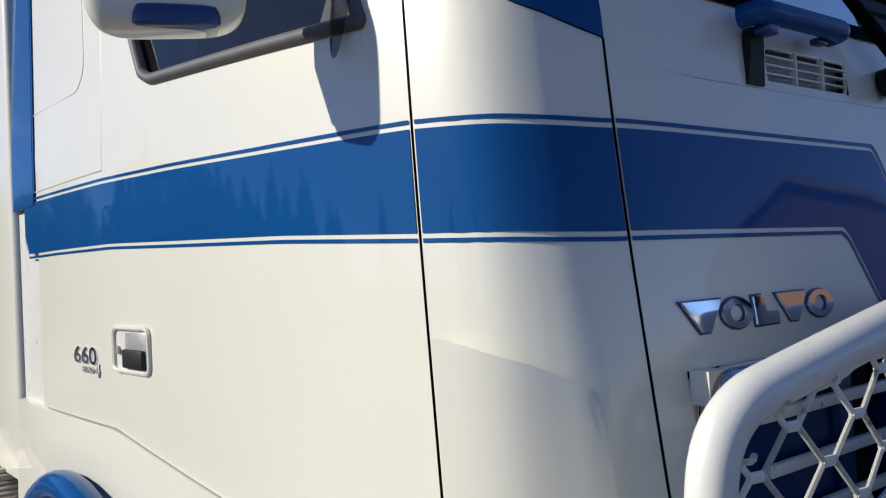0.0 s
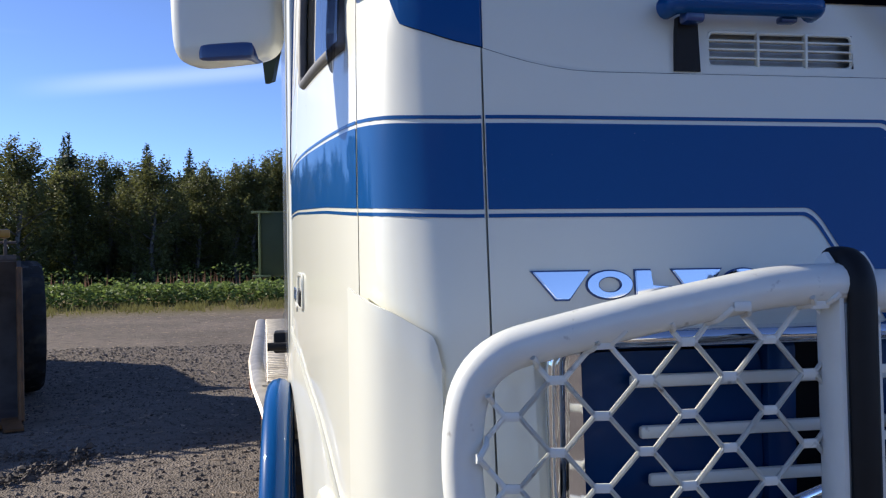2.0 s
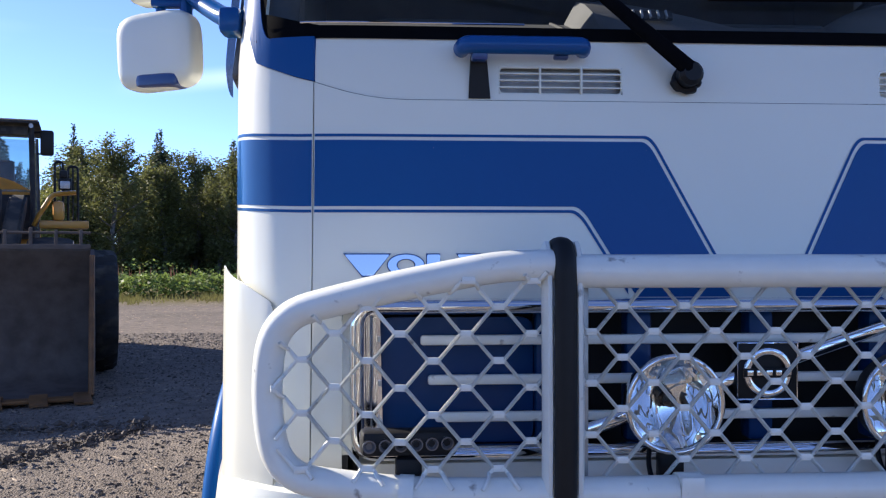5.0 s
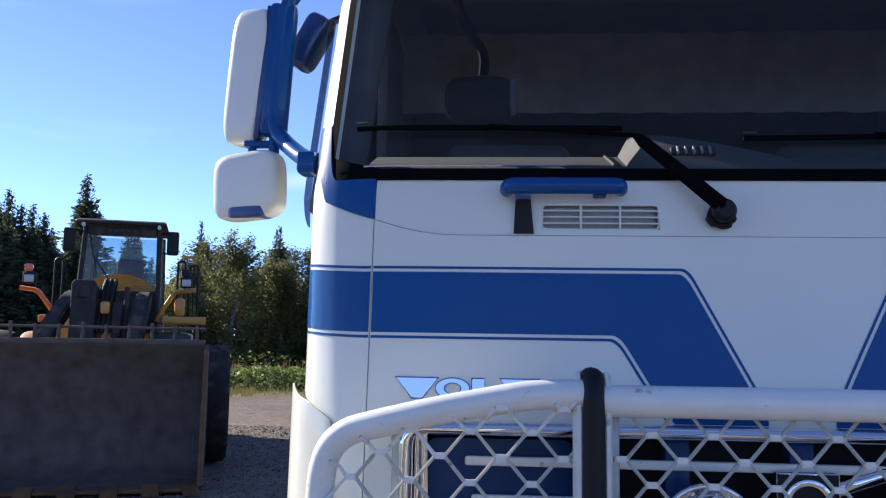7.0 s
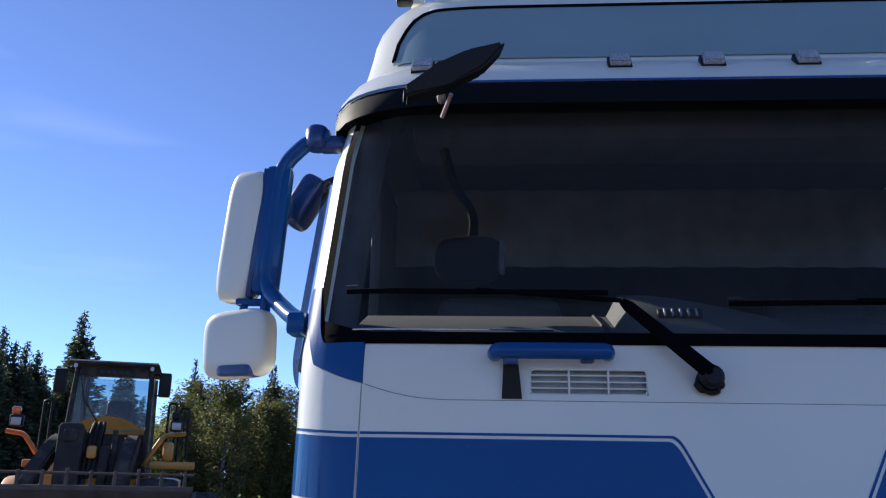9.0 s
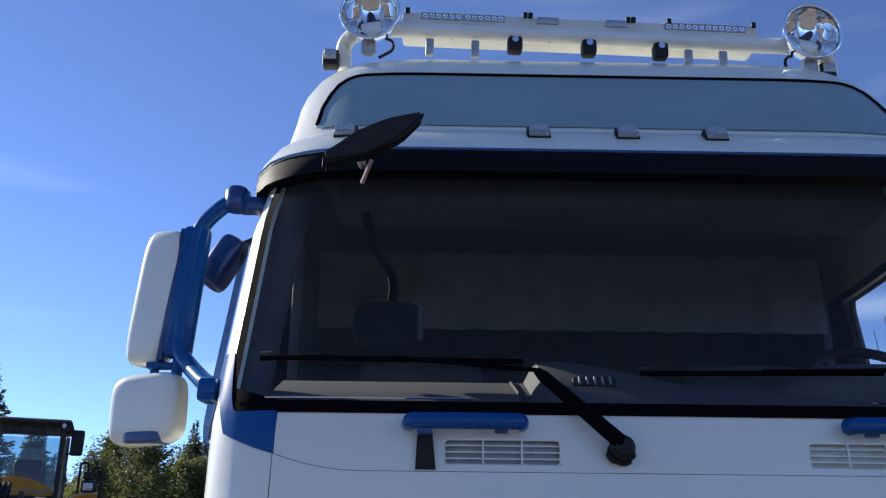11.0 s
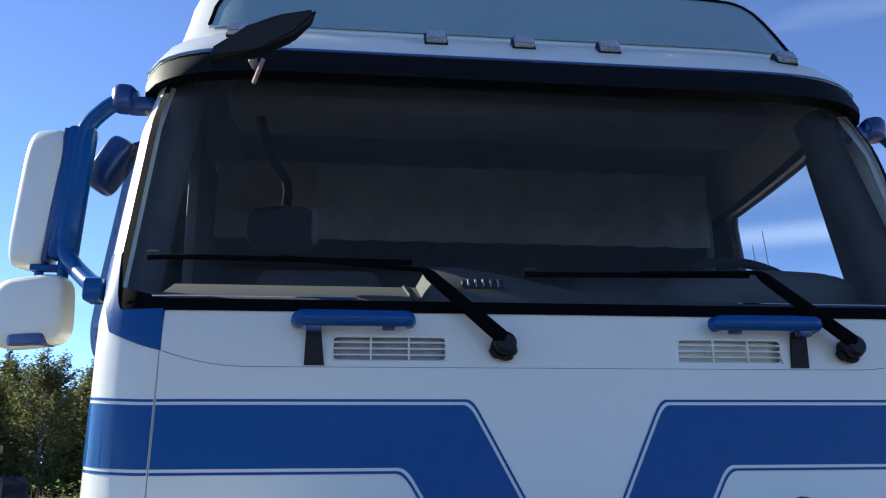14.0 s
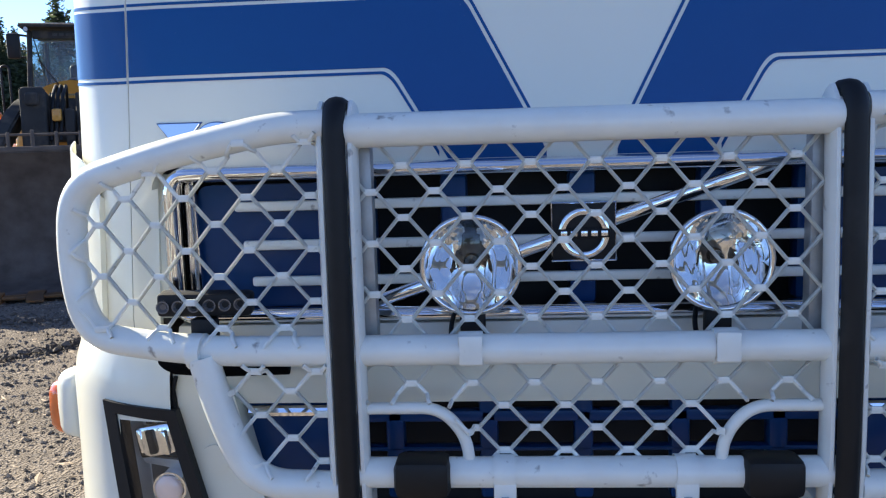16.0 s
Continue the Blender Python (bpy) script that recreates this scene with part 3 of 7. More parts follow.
    for j in range(29):
        f = (j / 28) ** 1.7
        z = 1.985 + 0.64 * f
        wide = 0.022 * math.sqrt(1 - (1 - min(1.0, f / 0.16)) ** 2)
        mid = 1.668 + 0.072 * (1 - min(1.0, f / 0.42)) ** 1.8
        rows_.append([bm.verts.new(cab(s * (mid + wide * (k / 2.5 - 1)), z, 0.012 + 0.020 * math.sin(math.pi * k / 5) * wide / 0.022)) for k in range(6)])
    for A, B in zip(rows_, rows_[1:]):
        for k in range(5):
            bm.faces.new((A[k], A[k + 1], B[k + 1], B[k]))
    bmesh.ops.solidify(bm, geom=bm.faces[:], thickness=0.003)
    part("wind_deflector", bm, SMOKE, door, "smoked acrylic wind deflector")


mirrored(side)


# ---- stripes ----
def band(name, ps, zlo, zhi, n, off, parent, mat=BLUE):
    bm = bmesh.new()
    rows_ = []
    for p in ps:
        a, b = zlo(p), zhi(p)
        rows_.append([bm.verts.new(cab(p, a + (b - a) * j / n, off)) for j in range(n + 1)])
    for A, B in zip(rows_, rows_[1:]):
        for j in range(n):
            bm.faces.new((A[j], B[j], B[j + 1], A[j + 1]))
    return part(name, bm, mat, parent)


Z_T, Z_B = 1.842, 1.704          # upper and lower edge of the broad blue band
LINE_GAP, LINE_W = 0.007, 0.006


def soft_min(a, b, k=0.018):
    h = max(0.0, min(1.0, 0.5 + 0.5 * (b - a) / k))
    return b + (a - b) * h - k * h * (1 - h)


def top_edge(x, grow):
    """Upper edge of the front stripe: level, then down the slant towards the middle."""
    slope = 0.258 / 0.133
    return soft_min(Z_T + grow, 1.602 + slope * (x - 0.108 + grow * 1.12), 0.03)


def low_edge(x, grow):
    slope = 0.101 / 0.060
    return soft_min(Z_B - grow, 1.602 + slope * (x - 0.312 - grow * 1.15), 0.03)


def front_stripe(s):
    xs = steps(0.07, 0.45, 90) + steps(0.46, P_x, 24)
    z0 = 1.517
    ps = [s * abs(px(x)) for x in xs if top_edge(x, 0) > z0 + 0.004]
    xof = lambda p: plan(abs(p))[0]
    band("blue_stripe", ps, lambda p: max(z0, low_edge(xof(p) + s * 0.006, 0)), lambda p: top_edge(xof(p), 0), 3, 0.0035, front_flap)
    pt = [s * abs(px(x)) for x in xs if top_edge(x, 0.013) > z0 + 0.02]
    band("pin_line", pt, lambda p: max(z0, top_edge(xof(p), LINE_GAP)), lambda p: top_edge(xof(p), LINE_GAP + LINE_W), 1, 0.0035, front_flap)
    pl = [s * abs(px(x)) for x in xs if low_edge(x + s * 0.006, 0.007) > z0 + 0.012]
    band("pin_line", pl, lambda p: max(z0, low_edge(xof(p) + s * 0.006, LINE_GAP + LINE_W)), lambda p: low_edge(xof(p) + s * 0.006, LINE_GAP), 1, 0.0035, front_flap)


P_x = plan(P_S2 - 0.005)[0]
mirrored(front_stripe)


def side_stripe(s):
    rise_top = [(0.0, 0.0), (0.06, 0.008), (0.2, 0.019), (0.375, 0.025), (0.57, 0.032), (0.88, 0.045), (1.243, 0.057), (1.86, 0.067)]
    rise_low = [(0.0, 0.0), (0.06, 0.006), (0.2, 0.013), (0.5, 0.030), (0.9, 0.045), (1.2, 0.057), (1.6, 0.062), (1.94, 0.063)]
    segs = [steps(P_S2 + 0.005, P_S1 - 0.004, 14), steps(P_S1 + 0.004, 1.999, 8) + steps(2.0, 2.90, 34)[1:]]
    for qs in segs:
        ps = [s * q for q in qs]
        up = lambda p: Z_T + lerp_table(rise_top, side_y(abs(p)))
        end = lambda p: 0.05 * max(0.0, (abs(p) - 2.87) / 0.03) ** 2
        dn = lambda p: Z_B + lerp_table(rise_low, side_y(abs(p))) + end(p)
        band("blue_stripe", ps, dn, up, 3, 0.0015, truck)
        band("pin_line", ps, lambda p: up(p) + LINE_GAP, lambda p: up(p) + LINE_GAP + LINE_W, 1, 0.0015, truck)
        band("pin_line", ps, lambda p: dn(p) - LINE_GAP - LINE_W, lambda p: dn(p) - LINE_GAP, 1, 0.0015, truck)


mirrored(side_stripe)

# ---- windscreen, pillars, visor and roof ----
bm = bmesh.new()
skin(bm, steps(-P_W, P_W, 40), 2.062, 2.80, 10, off=-0.006, thick=0)
g = part("windscreen", bm, WINDSCREEN, truck, "dark reflecting windscreen")
g.visible_shadow = False


def frame_strip(bm, pts_a, pts_b):
    A = [bm.verts.new(p) for p in pts_a]
    B = [bm.verts.new(p) for p in pts_b]
    for k in range(len(A) - 1):
        bm.faces.new((A[k], A[k + 1], B[k + 1], B[k]))


bm = bmesh.new()
wp = steps(-P_W - 0.02, P_W + 0.02, 44)
frame_strip(bm, [cab(p, 2.058, 0.003) for p in wp], [cab(p, 2.088 + 0.02 * max(0.0, abs(p) - 1.2) / 0.13, 0.001) for p in wp])
for s in (-1, 1):
    zz = [2.06 + 0.74 * j / 12 for j in range(13)]
    frame_strip(bm, [cab(s * (P_W + 0.025), z, 0.003) for z in zz], [cab(s * (P_W - 0.022), z, 0.001) for z in zz])
    cp = [s * p for p in steps(P_W - 0.12, P_W + 0.025, 16)]
    frame_strip(bm, [cab(p, corner_top(p) - 0.03, 0.003) for p in cp], [cab(p, corner_top(p) + 0.022, 0.002) for p in cp])
part("windscreen_seal", bm, SEAL, truck)


def pillar(s):
    bm = bmesh.new()
    skin(bm, [s * q for q in steps(P_W + 0.026, P_S1 - 0.004, 5)], lambda p: 2.125, 2.79, 10, off=0.001, thick=0.03)
    part("windscreen_pillar", bm, WHITE, truck)


mirrored(pillar)

bm = bmesh.new()
vp = steps(-1.64, 1.64, 56)
prof = [(2.755, -0.035), (2.745, 0.045), (2.768, 0.053), (2.820, 0.053)]
for (z0, o0), (z1, o1) in zip(prof, prof[1:]):
    frame_strip(bm, [cab(p, z0, o0 * (1 - 0.35 * max(0, abs(p) - 1))) for p in vp], [cab(p, z1, o1 * (1 - 0.35 * max(0, abs(p) - 1))) for p in vp])
bmesh.ops.remove_doubles(bm, verts=bm.verts[:], dist=0.0005)
part("sun_visor", bm, VISOR_BLACK, truck, "black sun visor lip")
bm = bmesh.new()
prof = [(2.820, 0.049), (2.826, 0.051), (2.87, 0.047), (2.92, 0.035), (2.965, 0.010), (2.98, -0.02)]
for (z0, o0), (z1, o1) in zip(prof, prof[1:]):
    frame_strip(bm, [cab(p, z0, o0) for p in vp], [cab(p, z1, o1) for p in vp])
bmesh.ops.remove_doubles(bm, verts=bm.verts[:], dist=0.0005)
part("visor_panel", bm, WHITE, truck)
bm = bmesh.new()
frame_strip(bm, [cab(p, 2.823, 0.0535) for p in vp], [cab(p, 2.834, 0.0525) for p in vp])
part("visor_line", bm, BLUE, truck)

bm = bmesh.new()
zs = [2.79, 2.85, 2.90, 2.96, 2.99, 3.05, 3.12, 3.20, 3.28, 3.34, 3.38, 3.41, 3.43, 3.45, 3.467, 3.48, 3.487, 3.49]
rp = steps(-2.999, 2.999, 110)
cols = [[bm.verts.new(cab(p, z)) for z in zs] for p in rp]
for A, B in zip(cols, cols[1:]):
    for j in range(len(zs) - 1):
        bm.faces.new((A[j], B[j], B[j + 1], A[j + 1]))
top = [c[-1] for c in cols]
bm.faces.new(top)
bm.faces.new([v for c in (cols[0], cols[-1][::-1]) for v in c])
part("roof", bm, WHITE, truck, "high cream-white roof")
# rear wall of the cab
bm = bmesh.new()
box(bm, (0, 2.06, 1.9), (2.5, 0.03, 1.9), 0.01)
part("rear_wall", bm, WHITE, truck)

# lit sign panel on the roof's front
bm = bmesh.new()
sp = steps(-1.31, 1.31, 72)
rowz = [0.0, 0.15, 0.30, 0.45, 0.60, 0.75, 0.88, 1.0]


def sign_top(p):
    """Upper edge of the sign, rounded off at its corners."""
    return 3.285 - 0.012 * max(0.0, abs(p) - 1) ** 2 - 0.17 * max(0.0, (abs(p) - 1.12) / 0.19) ** 2.6


def sign_z(p, f):
    low = 2.992 + 0.04 * max(0.0, abs(p) - 1.1)
    return low + (sign_top(p) - low) * f


cols = [[bm.verts.new(cab(p, sign_z(p, z), 0.005)) for z in rowz] for p in sp]
for A, B in zip(cols, cols[1:]):
    for j in range(len(rowz) - 1):
        bm.faces.new((A[j], B[j], B[j + 1], A[j + 1]))
sign = part("sign_panel", bm, SKY_PANEL, truck, "teal translucent sign panel with black edge")
bm = bmesh.new()
ringp = [cab(p, sign_top(p), 0.006) for p in sp]
left = [cab(1.31, sign_z(1.31, f), 0.006) for f in (0.8, 0.5, 0.2)]
right = [cab(-1.31, sign_z(1.31, f), 0.006) for f in (0.2, 0.5, 0.8)]
tube(bm, right + ringp + left, 0.0075, 8, squash=(1.0, 0.8))
part("sign_edge", bm, SEAL, sign)

# five marker lamps on the visor
for x in (-0.845, -0.267, 0.0, 0.267, 0.845):
    w_ = lerp_table(HALF_W, 2.915) - 1.23
    q = x / (0.80 + w_)
    if abs(q) > 1:
        q = math.copysign(plan_q(abs(x) - w_), x)
    a, b = cab(q, 2.900, 0.045), cab(q, 2.945, 0.030)
    nrm = (cab(q, 2.92, 0.1) - cab(q, 2.92, 0.0)).normalized()
    m = Matrix.Rotation(math.atan2(nrm.x, -nrm.y), 4, "Z") @ pose(0, 0, 0, -32)
    bm = bmesh.new()
    box(bm, (a + b) / 2, (0.070, 0.02, 0.057), 0.003, m)
    lamp = part("marker_lamp", bm, BLACK, truck, "clear marker lamp on a black base")
    bm = bmesh.new()
    box(bm, (a + b) / 2 + nrm * 0.012 + Vector((0, 0, 0.005)), (0.060, 0.022, 0.047), 0.003, m)
    lens = part("lens", bm, MARKER := (bpy.data.materials.get("ribbed_clear_lens") or material("ribbed_clear_lens", (0.50, 0.50, 0.51), 0.2, 0.4, coat=0.5, var=0.5, scale=150.0, bump=0.4, bump_scale=160.0)), lamp)
    # prism grid on the lens front
    bm = bmesh.new()
    M = Matrix.Translation((a + b) / 2 + nrm * 0.012 + Vector((0, 0, 0.005))) @ m
    grid = [[bm.verts.new(M @ Vector((-0.027 + 0.054 * i / 14, -0.0112 - 0.0022 * ((i + j) % 2), -0.0205 + 0.041 * j / 10))) for j in range(11)] for i in range(15)]
    for A, B in zip(grid, grid[1:]):
        for j in range(10):
            bm.faces.new((A[j], B[j], B[j + 1], A[j + 1]))
    part("prism_grid", bm, MARKER, lens, flat=True)

# ---- roof lamp bar ----
bm = bmesh.new()
bar = rounded([(-0.93, 0.88, 3.454), (-0.93, 0.84, 3.555), (-0.82, 0.80, 3.580), (0.82, 0.80, 3.580), (0.93, 0.84, 3.555), (0.93, 0.88, 3.454)], 0.08, 8)
tube(bm, bar, 0.030, 16)
lamp_bar = part("roof_lamp_bar", bm, WHITE_BAR, truck, "white tubular roof lamp bar")
LEAN = Matrix.Translation((0, 0, 3.586)) @ Matrix.Rotation(radians(1.7), 4, "Y") @ Matrix.Translation((0, 0, -3.58))
lamp_bar.matrix_basis = LEAN
for s in (-1, 1):
    bm = bmesh.new()
    box(bm, (s * 0.925, 0.88, 3.464), (0.05, 0.07, 0.06), 0.01)
    part("foot", bm, WHITE_BAR, lamp_bar)
LED_BOX = material("light_bar_cover", (0.72, 0.70, 0.60), 0.2, coat=0.8, var=0.2, scale=6.0)
bm = bmesh.new()
box(bm, (-0.035, 0.845, 3.612), (1.35, 0.13, 0.080), 0.015)
light_bar = part("warning_light_bar", bm, LED_BOX, truck, "clear-covered warning light bar on the roof")
light_bar.matrix_basis = LEAN
for k, x in enumerate((-0.56, -0.40, -0.16, 0.10, 0.36, 0.51)):
    bm = bmesh.new()
    if k in (2, 3):
        box(bm, (x, 0.778, 3.632), (0.085, 0.01, 0.030), 0.004)
    else:
        box(bm, (x, 0.780, 3.632), (0.158, 0.008, 0.030), 0.003)
    row = part("led_module", bm, bpy.data.materials["ribbed_clear_lens"] if k in (2, 3) else GREY_METAL, light_bar)
    for j in range(0 if k in (2, 3) else 6):
        bm = bmesh.new()
        disc(bm, (x - 0.062 + j * 0.025, 0.778, 3.632), 0.0105, 0.006, (0, -1, 0), 10, [(0, 0.0105), (0.004, 0.0105), (0.0045, 0.008), (0.001, 0.003)])
        part("led", bm, CHROME, row)
for x in (-0.69, -0.245, -0.225, 0.145, 0.165, 0.30, 0.62):
    bm = bmesh.new()
    box(bm, (x, 0.777, 3.652), (0.018, 0.012, 0.022), 0.003)
    part("clip", bm, BLACK, light_bar)
for x in (-0.284, -0.009, 0.257):
    bm = bmesh.new()
    box(bm, (x, 0.765, 3.509), (0.056, 0.05, 0.062), 0.012)
    lamp = part("flash_lamp", bm, BLACK, truck, "small black flash lamp under the bar")
    lamp.matrix_basis = LEAN
    bm = bmesh.new()
    disc(bm, (x, 0.742, 3.519), 0.012, 0.008, (0, -1, 0), 16)
    part("lens", bm, CHROME, lamp)
for x, z in ((-0.972, 3.485), (0.895, 3.462)):
    bm = bmesh.new()
    box(bm, (x, 0.82, z), (0.06, 0.05, 0.07), 0.01)
    lamp = part("corner_lamp", bm, BLACK, truck, "small black corner lamp on the roof")
    bm = bmesh.new()
    box(bm, (x, 0.793, z + 0.008), (0.045, 0.012, 0.04), 0.004)
    part("lens", bm, bpy.data.materials["ribbed_clear_lens"], lamp)
for x in (-0.43, 0.37, -0.6, 0.5):
    bm = bmesh.new()
    box(bm, (x, 0.79, 3.502), (0.03, 0.02, 0.07), 0.004)
    part("clamp", bm, GREY_METAL, lamp_bar)


def spot_lamp(c, r, axis, shell, name, label):
    """A round driving lamp: bowl, bezel, reflector, bulb cap and lens."""
    ax = Vector(axis).normalized()
    c = Vector(c)
    bm = bmesh.new()
    disc(bm, c, r, 0, ax, 36, [(-0.075, r * 0.45), (-0.068, r * 0.62), (-0.03, r * 0.96), (0.0, r * 1.02), (0.010, r * 1.02)], front=False)
    lamp = part(name, bm, shell, truck, label)
    bm = bmesh.new()
    q = Vector((0, 0, 1)).rotation_difference(ax).to_matrix()
    ring = [c + q @ Vector((math.cos(k * math.tau / 40) * r * 0.985, math.sin(k * math.tau / 40) * r * 0.985, 0.012)) for k in range(40)]
    tube(bm, ring, 0.0055, 10, closed=True)
    part("bezel", bm, CHROME, lamp)
    bm = bmesh.new()
    rings = []
    for j in range(14):
        rr = r * 0.93 * (1 - j / 14)
        d = 0.0115 - 0.05 * (1 - (rr / r) ** 2)
        ring_ = []
        for k in range(40):
            u, v = math.cos(k * math.tau / 40) * rr, math.sin(k * math.tau / 40) * rr
            side_ = max(0.0, min(1.0, (abs(u) / r - 0.30) / 0.12)) * max(0.0, min(1.0, (0.93 - rr / r) / 0.08))
            lobe = min(0.006, -0.018 - 0.40 * v + 0.0012 * math.sin(u * 420))
            ring_.append(bm.verts.new(c + q @ Vector((u, v, d * (1 - side_) + lobe * side_))))
        rings.append(ring_)
    for A, B in zip(rings, rings[1:]):
        for k in range(40):
            bm.faces.new((A[k], A[(k + 1) % 40], B[(k + 1) % 40], B[k]))
    part("reflector", bm, REFLECTOR, lamp)
    bm = bmesh.new()
    disc(bm, c - ax * 0.03, r * 0.10, 0, ax, 18, [(0, r * 0.14), (0.012, r * 0.13), (0.03, r * 0.07)])
    part("bulb_cap", bm, BLACK, lamp)
    bm = bmesh.new()
    disc(bm, c, r, 0, -ax, 36, [(-0.022, r * 0.05), (-0.021, r * 0.45), (-0.017, r * 0.80), (-0.011, r * 0.95)], front=False)
    g = part("lens", bm, LENS, lamp)
    g.visible_shadow = False
    return lamp


for s in (-1, 1):
    lamp = spot_lamp((s * 0.829, 0.76, 3.618), 0.111, (0.05 * s, -1, -0.05), CHROME, "roof_lamp", "round chrome driving lamp on the roof bar")
    lamp.matrix_basis = LEAN
    bm = bmesh.new()
    box(bm, (s * 0.829, 0.80, 3.505), (0.055, 0.03, 0.06), 0.006)
    tube(bm, [(s * 0.829, 0.80, 3.470), (s * 0.829, 0.80, 3.530)], 0.02, 12)
    part("bracket", bm, GREY_METAL, lamp)
    bm = bmesh.new()
    tube(bm, rounded([(s * 0.80, 0.82, 3.560), (s * 0.74, 0.80, 3.530), (s * 0.735, 0.80, 3.490), (s * 0.79, 0.81, 3.460)], 0.03), 0.006, 8)
    part("cable", bm, RUBBER, lamp)
bm = bmesh.new()
tube(bm, [(0.545, 0.95, 3.620), (0.535, 0.95, 3.710)], 0.003, 6)
part("aerial", bm, BLACK, truck)

# ---- mirrors ----
def blob(bm, c, size, m=None, power=0.35, nu=20, nv=14):
    """A softly squared shell: a housing with round edges."""
    def f(v):
        return math.copysign(abs(v) ** power, v)
    M = Matrix.Translation(c) @ (m or Matrix.Identity(4))
    rings = []
    for j in range(1, nv):
        b = -math.pi / 2 + math.pi * j / nv
        rings.append([bm.verts.new(M @ Vector((f(math.cos(b)) * f(math.cos(a)) * size[0] / 2, f(math.cos(b)) * f(math.sin(a)) * size[1] / 2, f(math.sin(b)) * size[2] / 2))) for a in (math.tau * k / nu for k in range(nu))])
    for A, B in zip(rings, rings[1:]):
        for k in range(nu):
            bm.faces.new((A[k], A[(k + 1) % nu], B[(k + 1) % nu], B[k]))
    bm.faces.new(rings[0][::-1])
    bm.faces.new(rings[-1])


def mirror_set(s):
    LM = -s
    # arm: lower mount, wide bent bracket, upper joint
    bm = bmesh.new()
    tube(bm, rounded([(s * 1.115, 0.20, 2.140), (s * 1.17, 0.27, 2.165), (s * 1.25, 0.39, 2.232), (s * 1.300, 0.43, 2.285), (s * 1.282, 0.43, 2.635), (s * 1.262, 0.43, 2.680), (s * 1.20, 0.42, 2.738), (s * 1.13, 0.42, 2.752)], 0.05, 6), 0.024, 14, squash=(1.0, 1.0))
    arm = part("mirror_arm", bm, BLUE, truck, "blue mirror arm")
    bm = bmesh.new()
    box(bm, (s * 1.292, 0.435, 2.463), (0.080, 0.05, 0.40), 0.018, pose(0, 0, 0, 0, -s * 3.2, 0))
    part("arm_plate", bm, BLUE, arm)
    bm = bmesh.new()
    disc(bm, (s * 1.172, 0.42, 2.712), 0.036, 0, (0, 0, 1), 18, [(0, 0.03), (0.01, 0.036), (0.06, 0.036), (0.072, 0.028)])
    box(bm, (s * 1.125, 0.43, 2.732), (0.08, 0.05, 0.05), 0.012)
    part("joint", bm, BLUE_DARK, arm)
    bm = bmesh.new()
    box(bm, (s * 1.14, 0.20, 2.135), (0.05, 0.07, 0.06), 0.012)
    box(bm, (s * 1.105, 0.235, 2.10), (0.02, 0.05, 0.14), 0.008)
    part("mount", bm, BLUE, arm)
    # tall main mirror
    bm = bmesh.new()
    blob(bm, (s * 1.385, 0.478, 2.452), (0.135, 0.088, 0.41), pose(0, 0, 0, 0, LM * 5.0, s * 24), 0.40, 28, 20)
    h = part("main_mirror", bm, WHITE, truck, "white main mirror housing")
    bm = bmesh.new()
    box(bm, (s * 1.376, 0.520, 2.452), (0.09, 0.006, 0.34), 0.002, pose(0, 0, 0, 0, LM * 5.0, s * 24))
    part("mirror_glass", bm, CHROME, h)
    bm = bmesh.new()
    box(bm, (s * 1.336, 0.45, 2.456), (0.018, 0.06, 0.40), 0.006, pose(0, 0, 0, 0, LM * 4.0, 0))
    part("edge_trim", bm, BLUE_DARK, h)
    # lower wide-angle mirror
    bm = bmesh.new()
    tube(bm, [(s * 1.37, 0.46, 2.19), (s * 1.37, 0.46, 2.27)], 0.013, 10)
    tube(bm, [(s * 1.300, 0.44, 2.19), (s * 1.300, 0.44, 2.27)], 0.016, 10)
    box(bm, (s * 1.335, 0.45, 2.245), (0.11, 0.03, 0.02), 0.006)
    part("stay", bm, BLUE, h)
    bm = bmesh.new()
    blob(bm, (s * 1.368, 0.445, 2.120), (0.226, 0.085, 0.198), pose(0, 0, 0, 0, s * 3, s * 20), 0.46, 32, 22)
    w = part("wide_mirror", bm, WHITE, truck, "rounded white wide-angle mirror housing")
    bm = bmesh.new()
    blob(bm, (s * 1.358, 0.432, 2.041), (0.125, 0.072, 0.034), pose(0, 0, 0, 0, 0, s * 20), 0.35, 24, 8)
    part("lower_trim", bm, BLUE_DARK, w)
    bm = bmesh.new()
    box(bm, (s * 1.355, 0.486, 2.12), (0.17, 0.006, 0.14), 0.003, pose(0, 0, 0, 0, 0, s * 20))
    part("mirror_glass", bm, CHROME, w)
    if s > 0:
        return
    # small kerb mirror on the door's upper edge
    bm = bmesh.new()
    blob(bm, (s * 1.245, 0.62, 2.61), (0.085, 0.12, 0.18), pose(0, 0, 0, 0, -s * 28, 0), 0.45, 22, 14)
    k = part("kerb_mirror", bm, BLUE_DARK, truck, "small dark blue kerb mirror")
    bm = bmesh.new()
    tube(bm, [(s * 1.22, 0.62, 2.66), (s * 1.13, 0.62, 2.70)], 0.012, 8)
    part("stay", bm, BLACK, k)


mirrored(mirror_set)

